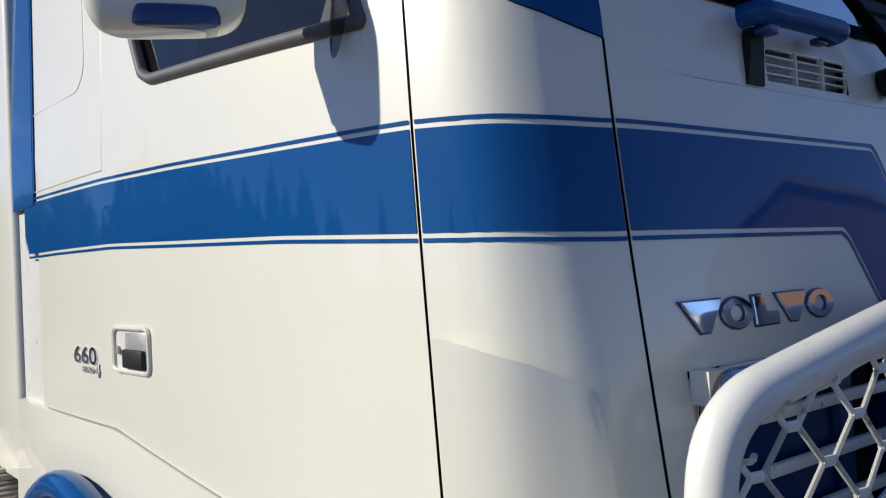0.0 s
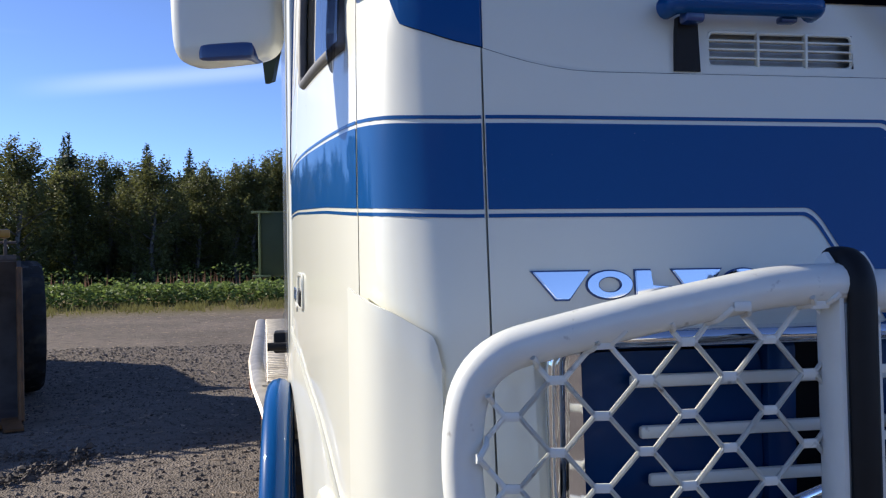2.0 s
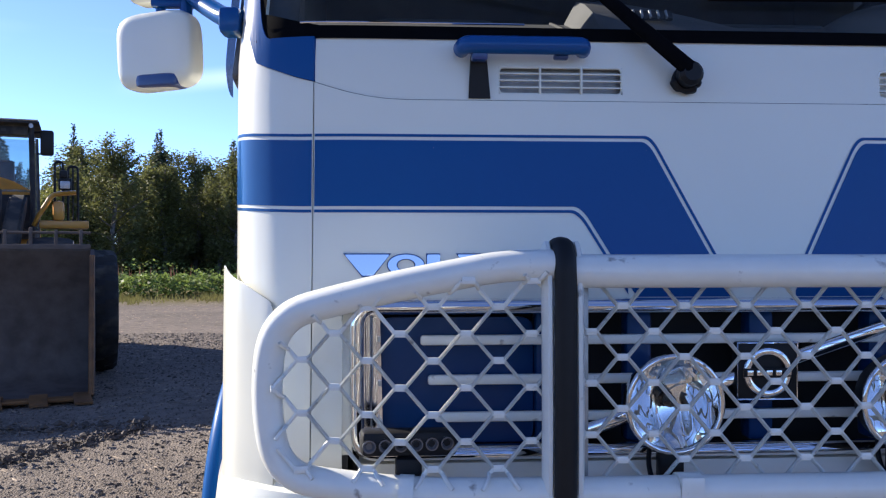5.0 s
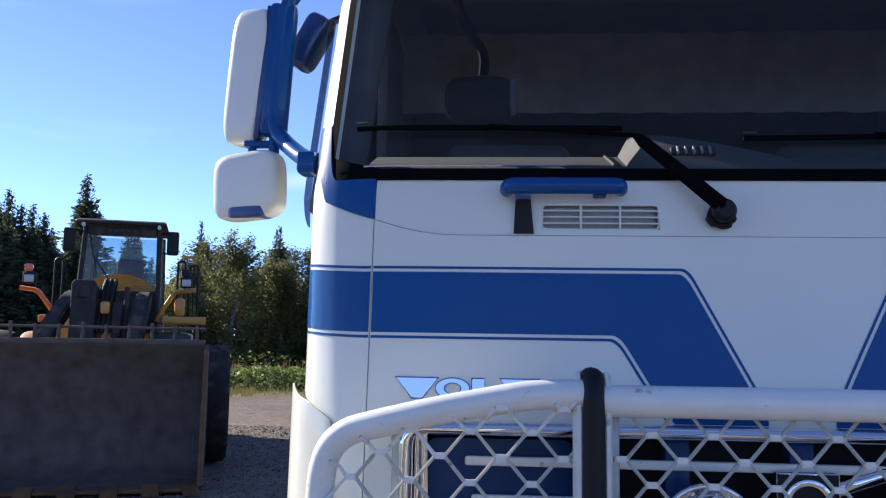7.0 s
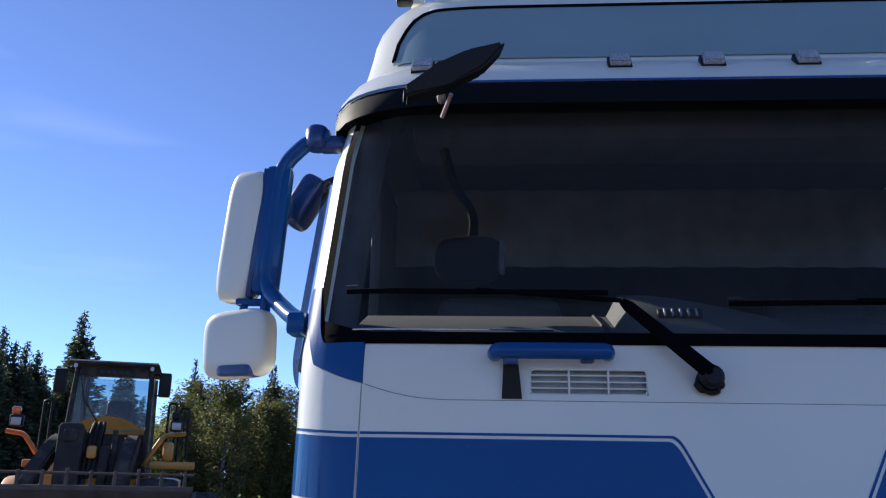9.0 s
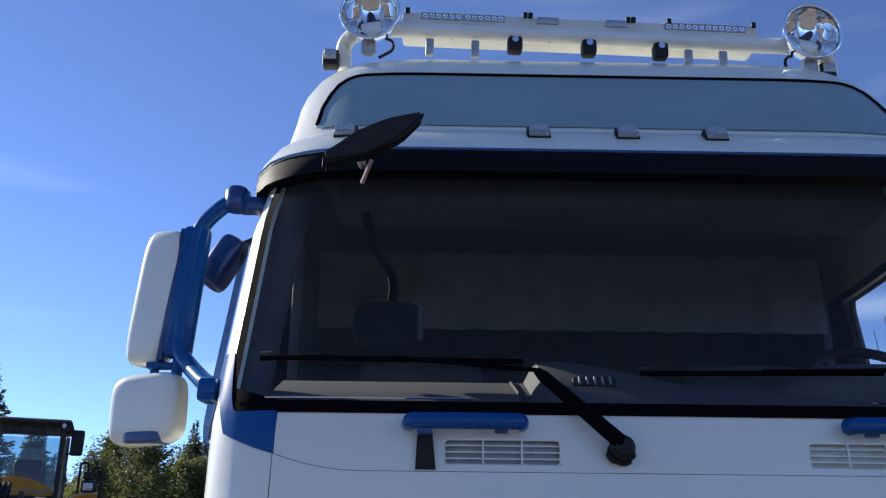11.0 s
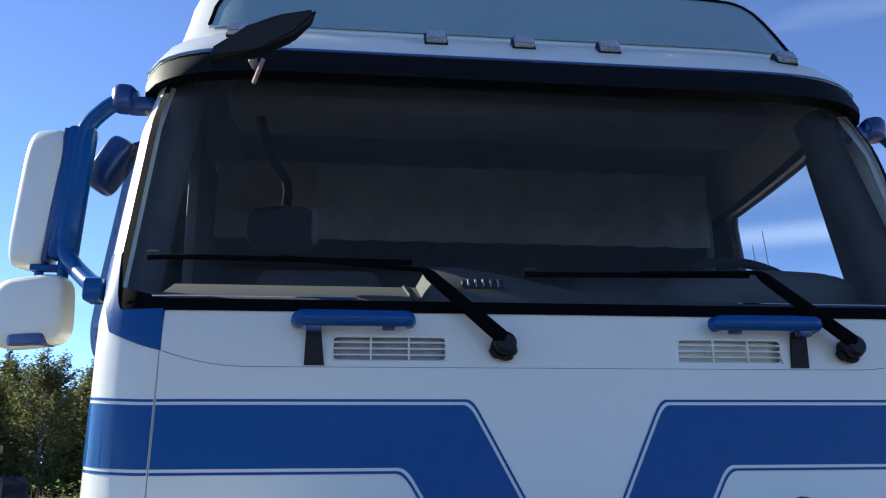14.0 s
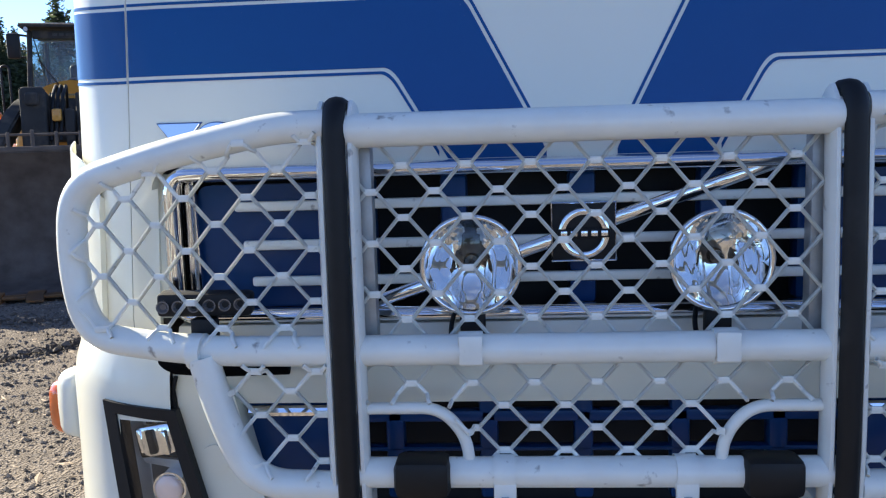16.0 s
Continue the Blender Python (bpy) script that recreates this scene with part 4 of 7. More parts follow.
# front mirror that leans out under the visor
bm = bmesh.new()
MM = Matrix.Translation((-0.728, -0.09, 2.695)) @ pose(0, 0, 0, 10, -25, 4)
prism(bm, [MM @ Vector(v) for v in ((-0.138, -0.040, -0.016), (-0.128, -0.040, 0.010), (-0.03, -0.040, 0.032), (0.05, -0.040, 0.036), (0.136, -0.040, 0.022), (0.138, -0.040, 0.010), (0.07, -0.040, -0.020), (-0.03, -0.040, -0.026))], MM.to_3x3() @ Vector((0, 0.08, 0)))
bmesh.ops.bevel(bm, geom=bm.edges[:], offset=0.008, segments=2, affect="EDGES")
fm = part("front_mirror", bm, BLACK, truck, "black front mirror under the visor")
bm = bmesh.new()
tube(bm, [(-0.75, -0.07, 2.68), (-0.77, 0.07, 2.72), (-0.78, 0.22, 2.775)], 0.012, 8)
part("stay", bm, GREY_METAL, fm)
bm = bmesh.new()
tube(bm, [(-0.742, 0.05, 2.712), (-0.769, 0.11, 2.675)], 0.006, 8)
part("pin", bm, material("pink_metal", (0.55, 0.40, 0.38), 0.4, 0.3, var=0.2), fm)


# ---- wipers ----
def on_glass(x, z, off):
    w = lerp_table(HALF_W, z) - 1.23
    q = abs(x) / (0.80 + w) if abs(x) <= 0.80 + w else plan_q(abs(x) - w)
    return cab(math.copysign(q, x), z, off)


def wiper(x0, elbow, b0, b1):
    bm = bmesh.new()
    disc(bm, (x0, 0.0, 1.980), 0.024, 0, (0, -1, 0.05), 20, [(-0.01, 0.022), (0.03, 0.026), (0.045, 0.026), (0.055, 0.018)])
    w = part("wiper", bm, RUBBER, truck, "black windscreen wiper with worn pivot cover")
    rng = random.Random(4)
    bm = bmesh.new()
    tube(bm, [(x0 + math.cos(k * math.tau / 28) * 0.025, -0.012, 1.974 + math.sin(k * math.tau / 28) * 0.021) for k in range(28)], 0.009, 8, closed=True, radii=[0.006 + 0.006 * rng.random() for k in range(28)])
    part("pivot_cover", bm, RUBBER, w)
    bm = bmesh.new()
    e = on_glass(elbow[0], elbow[1], 0.05)
    a0 = Vector((x0 - 0.006, -0.045, 1.992))
    tube(bm, [a0 + Vector((0.012, 0.002, -0.012)), a0, a0.lerp(e, 0.3), a0.lerp(e, 0.92), e], 0.022, 12, radii=[0.013, 0.019, 0.018, 0.015, 0.009], squash=(0.62, 1.0))
    tube(bm, [e, on_glass((b0[0] + b1[0]) / 2, (b0[1] + b1[1]) / 2 + 0.003, 0.022)], 0.0055, 8)
    part("arm", bm, SEAL, w)
    bm = bmesh.new()
    tube(bm, [on_glass(b0[0] + (b1[0] - b0[0]) * k / 12, b0[1] + (b1[1] - b0[1]) * k / 12, 0.014) for k in range(13)], 0.0055, 8, squash=(0.8, 1.2))
    part("blade", bm, SEAL, w)
    bm = bmesh.new()
    tube(bm, [on_glass(b0[0], b0[1] + 0.012, 0.022), on_glass(b0[0] + 0.03, b0[1] + 0.012, 0.024)], 0.003, 6)
    part("tip", bm, TRIM_DARK, w)


wiper(-0.150, (-0.335, 2.158), (-0.985, 2.190), (-0.36, 2.186))
wiper(0.715, (0.505, 2.168), (-0.085, 2.160), (0.50, 2.168))


# grab handles over the vents
def grab(s):
    x0, x1 = 0.372, 0.628
    bm = bmesh.new()
    tube(bm, rounded([(s * x0, -0.01, 2.035), (s * (x0 + 0.005), -0.04, 2.036), (s * (x1 - 0.005), -0.04, 2.036), (s * x1, -0.005, 2.034)], 0.02), 0.017, 14, squash=(1.0, 1.1))
    h = part("grab_handle", bm, BLUE, truck, "blue grab handle on a black bracket")
    bm = bmesh.new()
    prism(bm, [(s * 0.575, -0.012, 2.02), (s * 0.608, -0.012, 2.02), (s * 0.612, -0.004, 1.932), (s * 0.566, -0.004, 1.932)], (0, 0.016, 0))
    part("bracket", bm, BLACK, h)
    bm = bmesh.new()
    box(bm, (s * 0.592, -0.028, 2.016), (0.034, 0.03, 0.024), 0.006)
    part("foot", bm, BLUE_DARK, h)
    bm = bmesh.new()
    box(bm, (s * 0.42, -0.02, 2.017), (0.03, 0.02, 0.012), 0.004)
    part("foot", bm, BLUE_DARK, h)


mirrored(grab)

# ---- grille ----
GX, GZ0, GZ1 = 0.842, 1.205, 1.500
bm = bmesh.new()
box(bm, (0, 0.07, 1.35), (1.72, 0.02, 0.36))
part("grille_back", bm, GAP, truck)
for s in (-1, 1):
    bm = bmesh.new()
    box(bm, (s * 0.872, -0.050, 1.352), (0.042, 0.024, 0.30), 0.005, pose(0, 0, 0, -7))
    part("grille_cheek", bm, WHITE, truck)
bm = bmesh.new()
tube(bm, rounded([(-GX, -0.068, GZ0), (GX, -0.068, GZ0), (GX, -0.066, GZ1), (-GX, -0.066, GZ1)], 0.04, 6, True), 0.016, 12, closed=True, squash=(1.0, 1.3))
grille = part("grille", bm, CHROME, truck, "blue and white slatted grille in a chrome frame")
for z, tilt in ((GZ1 + 0.004, -38), (GZ0 - 0.002, -24)):
    bm = bmesh.new()
    box(bm, (0, -0.062, z), (1.62, 0.012, 0.026), 0.005, pose(0, 0, 0, tilt), seg=3)
    part("chrome_strip", bm, CHROME, grille)
for s in (-1, 1):
    bm = bmesh.new()
    pts = rounded([(s * 0.80, -0.035, GZ0 + 0.012), (s * 0.48, -0.035, GZ0 + 0.012), (s * 0.48, -0.03, GZ1 - 0.025), (s * 0.80, -0.03, GZ1 - 0.025)], 0.03, 5, True)
    prism(bm, pts, (0, 0.02, 0))
    part("side_plate", bm, GRILLE_BLUE, grille, "dark blue side plate")
    bm = bmesh.new()
    prism(bm, [(s * 0.836, -0.040, GZ0 + 0.005), (s * 0.790, -0.058, GZ0 + 0.005), (s * 0.797, -0.056, GZ1 - 0.01), (s * 0.840, -0.038, GZ1 - 0.01)], (0, 0.012, 0))
    part("side_chrome", bm, CHROME, grille)
for k, z in enumerate((1.430, 1.349, 1.273)):
    bm = bmesh.new()
    box(bm, (0, -0.050, z), (1.43 - 0.03 * k, 0.014, 0.021), 0.006)
    part("slat", bm, WHITE_BAR, grille)
for x in (-0.26, 0.0, 0.26, -0.45, 0.45):
    bm = bmesh.new()
    box(bm, (x, -0.02, 1.35), (0.055, 0.05, 0.27), 0.01)
    part("upright", bm, GRILLE_BLUE, grille)
bm = bmesh.new()
box(bm, (0, -0.058, 1.365), (0.128, 0.03, 0.118), 0.004)
badge = part("grille_badge", bm, BLACK, truck, "square black badge with chrome ring and bar")
bm = bmesh.new()
tube(bm, [(-0.063, -0.074, 1.307), (0.063, -0.074, 1.307), (0.063, -0.074, 1.423), (-0.063, -0.074, 1.423)], 0.0025, 6, closed=True)
part("rim", bm, CHROME, badge)
bm = bmesh.new()
tube(bm, [(0.044 * math.cos(k * math.tau / 36), -0.076, 1.362 + 0.044 * math.sin(k * math.tau / 36)) for k in range(36)], 0.008, 10, closed=True, squash=(1.0, 0.6))
part("ring", bm, CHROME, badge)
bm = bmesh.new()
box(bm, (0, -0.079, 1.362), (0.105, 0.006, 0.019), 0.003)
part("name_bar", bm, BLACK, badge)
for k in range(5):
    bm = bmesh.new()
    box(bm, (-0.040 + 0.020 * k, -0.0825, 1.362), (0.013, 0.003, 0.011), 0.001)
    part("bar", bm, CHROME, badge)
bm = bmesh.new()
a, b = Vector((-0.46, -0.058, 1.195 + 0.02)), Vector((0.415, -0.058, 1.505))
tube(bm, [a, a + (b - a) * 0.475], 0.014, 12, squash=(0.5, 1.0))
tube(bm, [a + (b - a) * 0.57, b], 0.014, 12, squash=(0.5, 1.0))
part("diagonal_bar", bm, CHROME, grille, "slanting chrome bar")

# chrome badge pieces above the grille: wedges, rings and a stepped block
for s in (-1, 1):
    for x, wide, kind in ((-0.823, 0.092, "wedge"), (-0.744, 0.074, "ring"), (-0.670, 0.062, "block"), (-0.597, 0.084, "wedge"), (-0.516, 0.074, "ring")):
        x, zc, h, w = (x if s < 0 else x + 1.339), 1.583, 0.0215, wide / 2
        if kind == "wedge":
            outline = [(x - w, zc + h), (x + w, zc + h), (x + 0.012, zc - h), (x - 0.010, zc - h)]
        elif kind == "ring":
            outline = [(x + w * math.cos(i * math.tau / 28), zc + h * math.sin(i * math.tau / 28)) for i in range(28)]
        else:
            outline = [(x - w, zc - h), (x + w, zc - h), (x + w, zc - 0.004), (x - 0.004, zc - 0.004), (x - 0.004, zc + h), (x - w, zc + h)]
        yb = cab(px(x), zc, 0.004).y

        def plate(bm, grow, y, deep):
            pts = [(x + (a_ - x) * grow, y, zc + (c_ - zc) * (2 * grow - 1)) for a_, c_ in outline]
            if kind != "ring":
                prism(bm, pts, (0, deep, 0))
                return
            hole = [(x + (a_ - x) * (1.52 - grow), y, zc + (c_ - zc) * (1.58 - grow)) for a_, c_ in outline]
            rings = [[bm.verts.new(p) for p in loop] for loop in (pts, hole, [(p[0], p[1] + deep, p[2]) for p in hole], [(p[0], p[1] + deep, p[2]) for p in pts])]
            for A, B in zip(rings, rings[1:] + rings[:1]):
                for k in range(len(A)):
                    bm.faces.new((A[k], A[(k + 1) % len(A)], B[(k + 1) % len(A)], B[k]))

        bm = bmesh.new()
        plate(bm, 1.0, yb - 0.004, 0.006)
        if kind != "ring":
            bmesh.ops.bevel(bm, geom=[e for e in bm.edges], offset=0.0015, segments=2, affect="EDGES")
        lean = Matrix.Translation((0, yb, zc)) @ Matrix.Rotation(radians(-7), 4, "X") @ Matrix.Translation((0, -yb, -zc))
        bmesh.ops.transform(bm, matrix=lean, verts=bm.verts[:])
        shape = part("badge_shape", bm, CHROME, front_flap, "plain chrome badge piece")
        bm = bmesh.new()
        plate(bm, 1.06, yb - 0.0005, 0.006)
        bmesh.ops.transform(bm, matrix=lean, verts=bm.verts[:])
        part("edge", bm, BLUE_DARK, shape)

# ---- lower front: crossbar, lower grille, bumper, headlights ----
bm = bmesh.new()
prof = [(0.02, 1.195), (-0.075, 1.185), (-0.098, 1.15), (-0.098, 1.05), (-0.088, 1.022), (0.02, 1.015)]
prism(bm, [(-0.84, y, z) for y, z in prof], (1.68, 0, 0))
part("grille_crossbar", bm, WHITE, truck)
bm = bmesh.new()
box(bm, (0, 0.06, 0.86), (1.66, 0.02, 0.40))
part("lower_back", bm, GAP, truck)
bm = bmesh.new()
box(bm, (0, -0.02, 0.972), (1.36, 0.03, 0.024), 0.004)
lower = part("lower_grille", bm, GRILLE_BLUE, truck, "dark blue lower grille with chrome edge")
for s in (-1, 1):
    bm = bmesh.new()
    tube(bm, [(s * 0.70, -0.080, 1.002), (s * 0.50, -0.080, 1.002)], 0.010, 8, squash=(1.0, 1.2))
    part("chrome_edge", bm, CHROME, lower)
for z in (0.90, 0.82):
    bm = bmesh.new()
    box(bm, (0, -0.02, z), (1.36, 0.03, 0.010), 0.004)
    part("slat", bm, GRILLE_BLUE, lower)
for x in (-0.62, -0.40, -0.2, 0.0, 0.2, 0.40, 0.62):
    bm = bmesh.new()
    box(bm, (x, -0.015 if abs(x) < 0.6 else -0.045, 0.92), (0.04 if abs(x) < 0.6 else 0.18, 0.04, 0.26), 0.008)
    part("upright", bm, GRILLE_BLUE, lower)


def lower_corner(s):
    # bumper corner round the headlight
    bm = bmesh.new()
    qs = steps(1.064, 1.95, 21)
    rows_ = []
    zz = [0.42, 0.50, 0.60, 0.70, 0.80, 0.90, 1.00, 1.05, 1.09, 1.135, 1.15]
    oo = [0.02, 0.040, 0.048, 0.047, 0.046, 0.045, 0.045, 0.045, 0.040, 0.025, 0.0]
    for q in qs:
        rows_.append([(q, z, bm.verts.new(cab(s * q, z, o))) for z, o in zip(zz, oo)])
    x_of = lambda q: plan(q)[0]
    for A, B in zip(rows_, rows_[1:]):
        for j in range(len(zz) - 1):
            xm = x_of((A[j][0] + B[j][0]) / 2)
            zm = (zz[j] + zz[j + 1]) / 2
            if xm < 0.972 - 0.108 * (1.01 - zm) and 0.60 < zm < 1.02:
                continue
            bm.faces.new((A[j][2], B[j][2], B[j + 1][2], A[j + 1][2]))
    bump = part("bumper_corner", bm, WHITE, truck)
    # headlight
    bm = bmesh.new()
    HLI = ((0.985, 1.014), (0.878, 1.003), (0.786, 0.63), (0.944, 0.63))
    def hp(x, z, o=0.0):
        return cab(s * abs(px(x - 0.026)), z, 0.041 + o)
    HLO = ((1.012, 1.040), (0.858, 1.026), (0.750, 0.60), (0.964, 0.60))
    def round_of(corners, o):
        out = []
        for (x0, z0), (x1, z1) in zip(corners, corners[1:] + corners[:1]):
            out += [bm.verts.new(hp(x0 + (x1 - x0) * k / 6, z0 + (z1 - z0) * k / 6, o)) for k in range(6)]
        return out
    loops = [round_of(HLO, -0.012), round_of(HLO, 0.012), round_of(HLI, 0.010), round_of(HLI, -0.03)]
    for U, V in zip(loops, loops[1:]):
        for k in range(24):
            bm.faces.new((U[k], U[(k + 1) % 24], V[(k + 1) % 24], V[k]))
    bmesh.ops.recalc_face_normals(bm, faces=bm.faces[:])
    head = part("headlight", bm, BLACK, truck, "clear headlight in a black surround")
    bm = bmesh.new()
    A = [bm.verts.new(hp(x, z, -0.07)) for x, z in HLI]
    B = [bm.verts.new(hp(x, z, 0.0)) for x, z in HLI]
    bm.faces.new(A)
    for k in range(4):
        bm.faces.new((A[k], A[(k + 1) % 4], B[(k + 1) % 4], B[k]))
    part("lamp_well", bm, bpy.data.materials.get("headlamp_silver") or material("headlamp_silver", (0.50, 0.50, 0.49), 0.4, 0.35, var=0.15, scale=20.0), head, "silver reflector bowl")
    for zc, rr in ((0.845, 0.036), (0.725, 0.036)):
        bm = bmesh.new()
        disc(bm, hp(0.897 + 0.16 * (zc - 0.835), zc, -0.06), rr, 0, (0, -1, 0), 24, [(0, rr), (0.035, rr), (0.035, rr * 0.86), (0.030, rr * 0.8), (0.040, rr * 0.5), (0.043, rr * 0.1)])
        dome = part("projector", bm, CHROME, head)
        # clear lens: its warm light is put into a pinkish-white colour
        bm = bmesh.new()
        blob(bm, hp(0.897 + 0.16 * (zc - 0.835), zc, -0.022), (rr * 1.7, 0.02, rr * 1.7), Matrix.Identity(4), 1.0, 16, 10)
        part("projector_lens", bm, bpy.data.materials.get("warm_lit_projector_glass") or material("warm_lit_projector_glass", (0.90, 0.66, 0.56), 0.15, coat=1.0), dome)
    bm = bmesh.new()
    box(bm, hp(0.928, 0.945, -0.045), (0.082, 0.03, 0.070), 0.01, pose(0, 0, 0, 0, s * 10, 0))
    refl = part("reflector", bm, CHROME, head)
    for dx, w in ((-0.036, 0.010), (0.004, 0.016), (0.036, 0.010)):
        bm = bmesh.new()
        box(bm, hp(0.928 + 0.8 * dx, 0.945, -0.026), (w, 0.012, 0.052), 0.003, pose(0, 0, 0, 0, s * 10, 0))
        part("rib", bm, BLACK if dx == 0.004 else REFLECTOR, refl)
    bm = bmesh.new()
    prism(bm, [hp(x, z, -0.05) for x, z in ((0.972, 0.900), (0.862, 0.897), (0.850, 0.872), (0.965, 0.888))], (0, 0.012, 0))
    part("shelf", bm, GREY_METAL, head)
    bm = bmesh.new()
    vs = [bm.verts.new(hp(x, z, 0.004)) for x, z in HLI]
    bm.faces.new(vs)
    g = part("lens", bm, LENS, head)
    g.visible_shadow = False
    # corner step with indicator
    bm = bmesh.new()
    ic = cab(s * 1.57, 0.965, 0.018)
    blob(bm, ic, (0.08, 0.20, 0.17), pose(0, 0, 0, 0, 0, s * 28), 0.4, 20, 12)
    ind = part("corner_indicator", bm, WHITE, truck, "white corner housing with amber indicator")
    bm = bmesh.new()
    blob(bm, (s * 1.205, 0.165, 0.948), (0.06, 0.13, 0.135), pose(0, 0, 0, 0, 0, s * 28), 0.5, 16, 10)
    part("lens", bm, ORANGE_LENS, ind)
    # inner bumper plate beside the headlight
    bm = bmesh.new()
    prism(bm, [(s * 0.80, -0.115, 1.115), (s * 0.846, -0.115, 1.10), (s * 0.836, -0.117, 1.015), (s * 0.724, -0.125, 0.60), (s * 0.86, -0.125, 0.595), (s * 0.86, -0.125, 0.55), (s * 0.60, -0.125, 0.55), (s * 0.66, -0.12, 0.80), (s * 0.72, -0.115, 1.05)], (0, 0.10, 0))
    plate = part("bumper_plate", bm, WHITE, truck)
    bm = bmesh.new()
    tube(bm, rounded([(s * 0.835, -0.124, 1.092), (s * 0.846, -0.126, 1.05), (s * 0.838, -0.126, 1.012), (s * 0.728, -0.131, 0.60)], 0.02), 0.0045, 6)
    part("gap_seal", bm, RUBBER, plate, "black rubber gap seal")
    bm = bmesh.new()
    tube(bm, rounded([(s * 0.875, -0.100, 1.128), (s * 0.85, -0.118, 1.112), (s * 0.76, -0.124, 1.106), (s * 0.60, -0.118, 1.108)], 0.02), 0.016, 10, squash=(1.0, 1.0))
    part("gap_seal", bm, SEAL, plate, "black rubber gap seal")
    bm = bmesh.new()
    disc(bm, (s * 0.765, -0.118, 0.915), 0.03, 0.006, (0, -1, 0), 24)
    part("tow_cover", bm, WHITE, plate)
    # fender over the front wheel
    bm = bmesh.new()
    qs = steps(P_S1 - 0.02, 1.999, 8) + steps(2.0, 2.985, 30)[1:]
    wheel_y, wheel_z, rad = 1.36, 0.54, 0.61
    rows_ = []
    for q in qs:
        y = side_y(q)
        top = max(0.735, fender_line(y))
        d = rad * rad - (y - wheel_y) ** 2
        low = max(0.45, wheel_z + math.sqrt(d)) if d > 0 else 0.45
        low = min(low, top - 0.02)
        rows_.append([bm.verts.new(cab(s * q, low + (top - low) * j / 4, 0.008 + 0.014 * math.sin(math.pi * j / 4))) for j in range(5)] + [bm.verts.new(cab(s * q, top + 0.003, -0.02))])
    for A, B in zip(rows_, rows_[1:]):
        for j in range(5):
            bm.faces.new((A[j], B[j], B[j + 1], A[j + 1]))
    part("fender", bm, WHITE, truck)
    bm = bmesh.new()
    tube(bm, [(s * 1.305, wheel_y + rad * 1.02 * math.cos(a), wheel_z + 0.04 + rad * 1.02 * math.sin(a)) for a in (math.radians(-8 + 196 * k / 30) for k in range(31))], 0.040, 12, squash=(1.0, 0.9))
    part("wheel_arch", bm, BLUE, truck, "glossy blue wheel arch")


mirrored(lower_corner)
bm = bmesh.new()
prof = [(0.0, 0.76), (-0.11, 0.75), (-0.13, 0.70), (-0.13, 0.50), (-0.10, 0.42), (0.0, 0.40)]
prism(bm, [(-0.66, y, z) for y, z in prof], (1.32, 0, 0))
part("bumper", bm, WHITE, truck)

# ---- bull bar ----
BY, TR = -0.232, 0.029
bm = bmesh.new()
tube(bm, [(-0.44, BY, 1.576), (0.44, BY, 1.576)], TR + 0.002, 20)
bull = part("bull_bar", bm, WHITE_BAR, truck, "white tubular bull bar with steel mesh and rubber-faced posts")


def bar_part(name, pts, r=TR, mat=None, seg=16, label=""):
    bm = bmesh.new()
    tube(bm, pts, r, seg)
    return part(name, bm, mat or WHITE_BAR, bull, label)


bar_part("lower_tube", [(-0.44, BY, 1.168), (0.44, BY, 1.168)])
bar_part("bottom_tube", [(-0.44, BY, 0.930), (0.44, BY, 0.930)])


def wing_outline(s):
    return rounded([(s * 0.47, BY, 1.588), (s * 0.575, BY, 1.586), (s * 0.80, BY + 0.018, 1.542), (s * 0.992, BY + 0.058, 1.490), (s * 1.012, BY + 0.066, 1.34), (s * 0.985, BY + 0.058, 1.190), (s * 0.75, BY + 0.012, 1.168), (s * 0.48, BY, 1.168)], 0.11, 9)


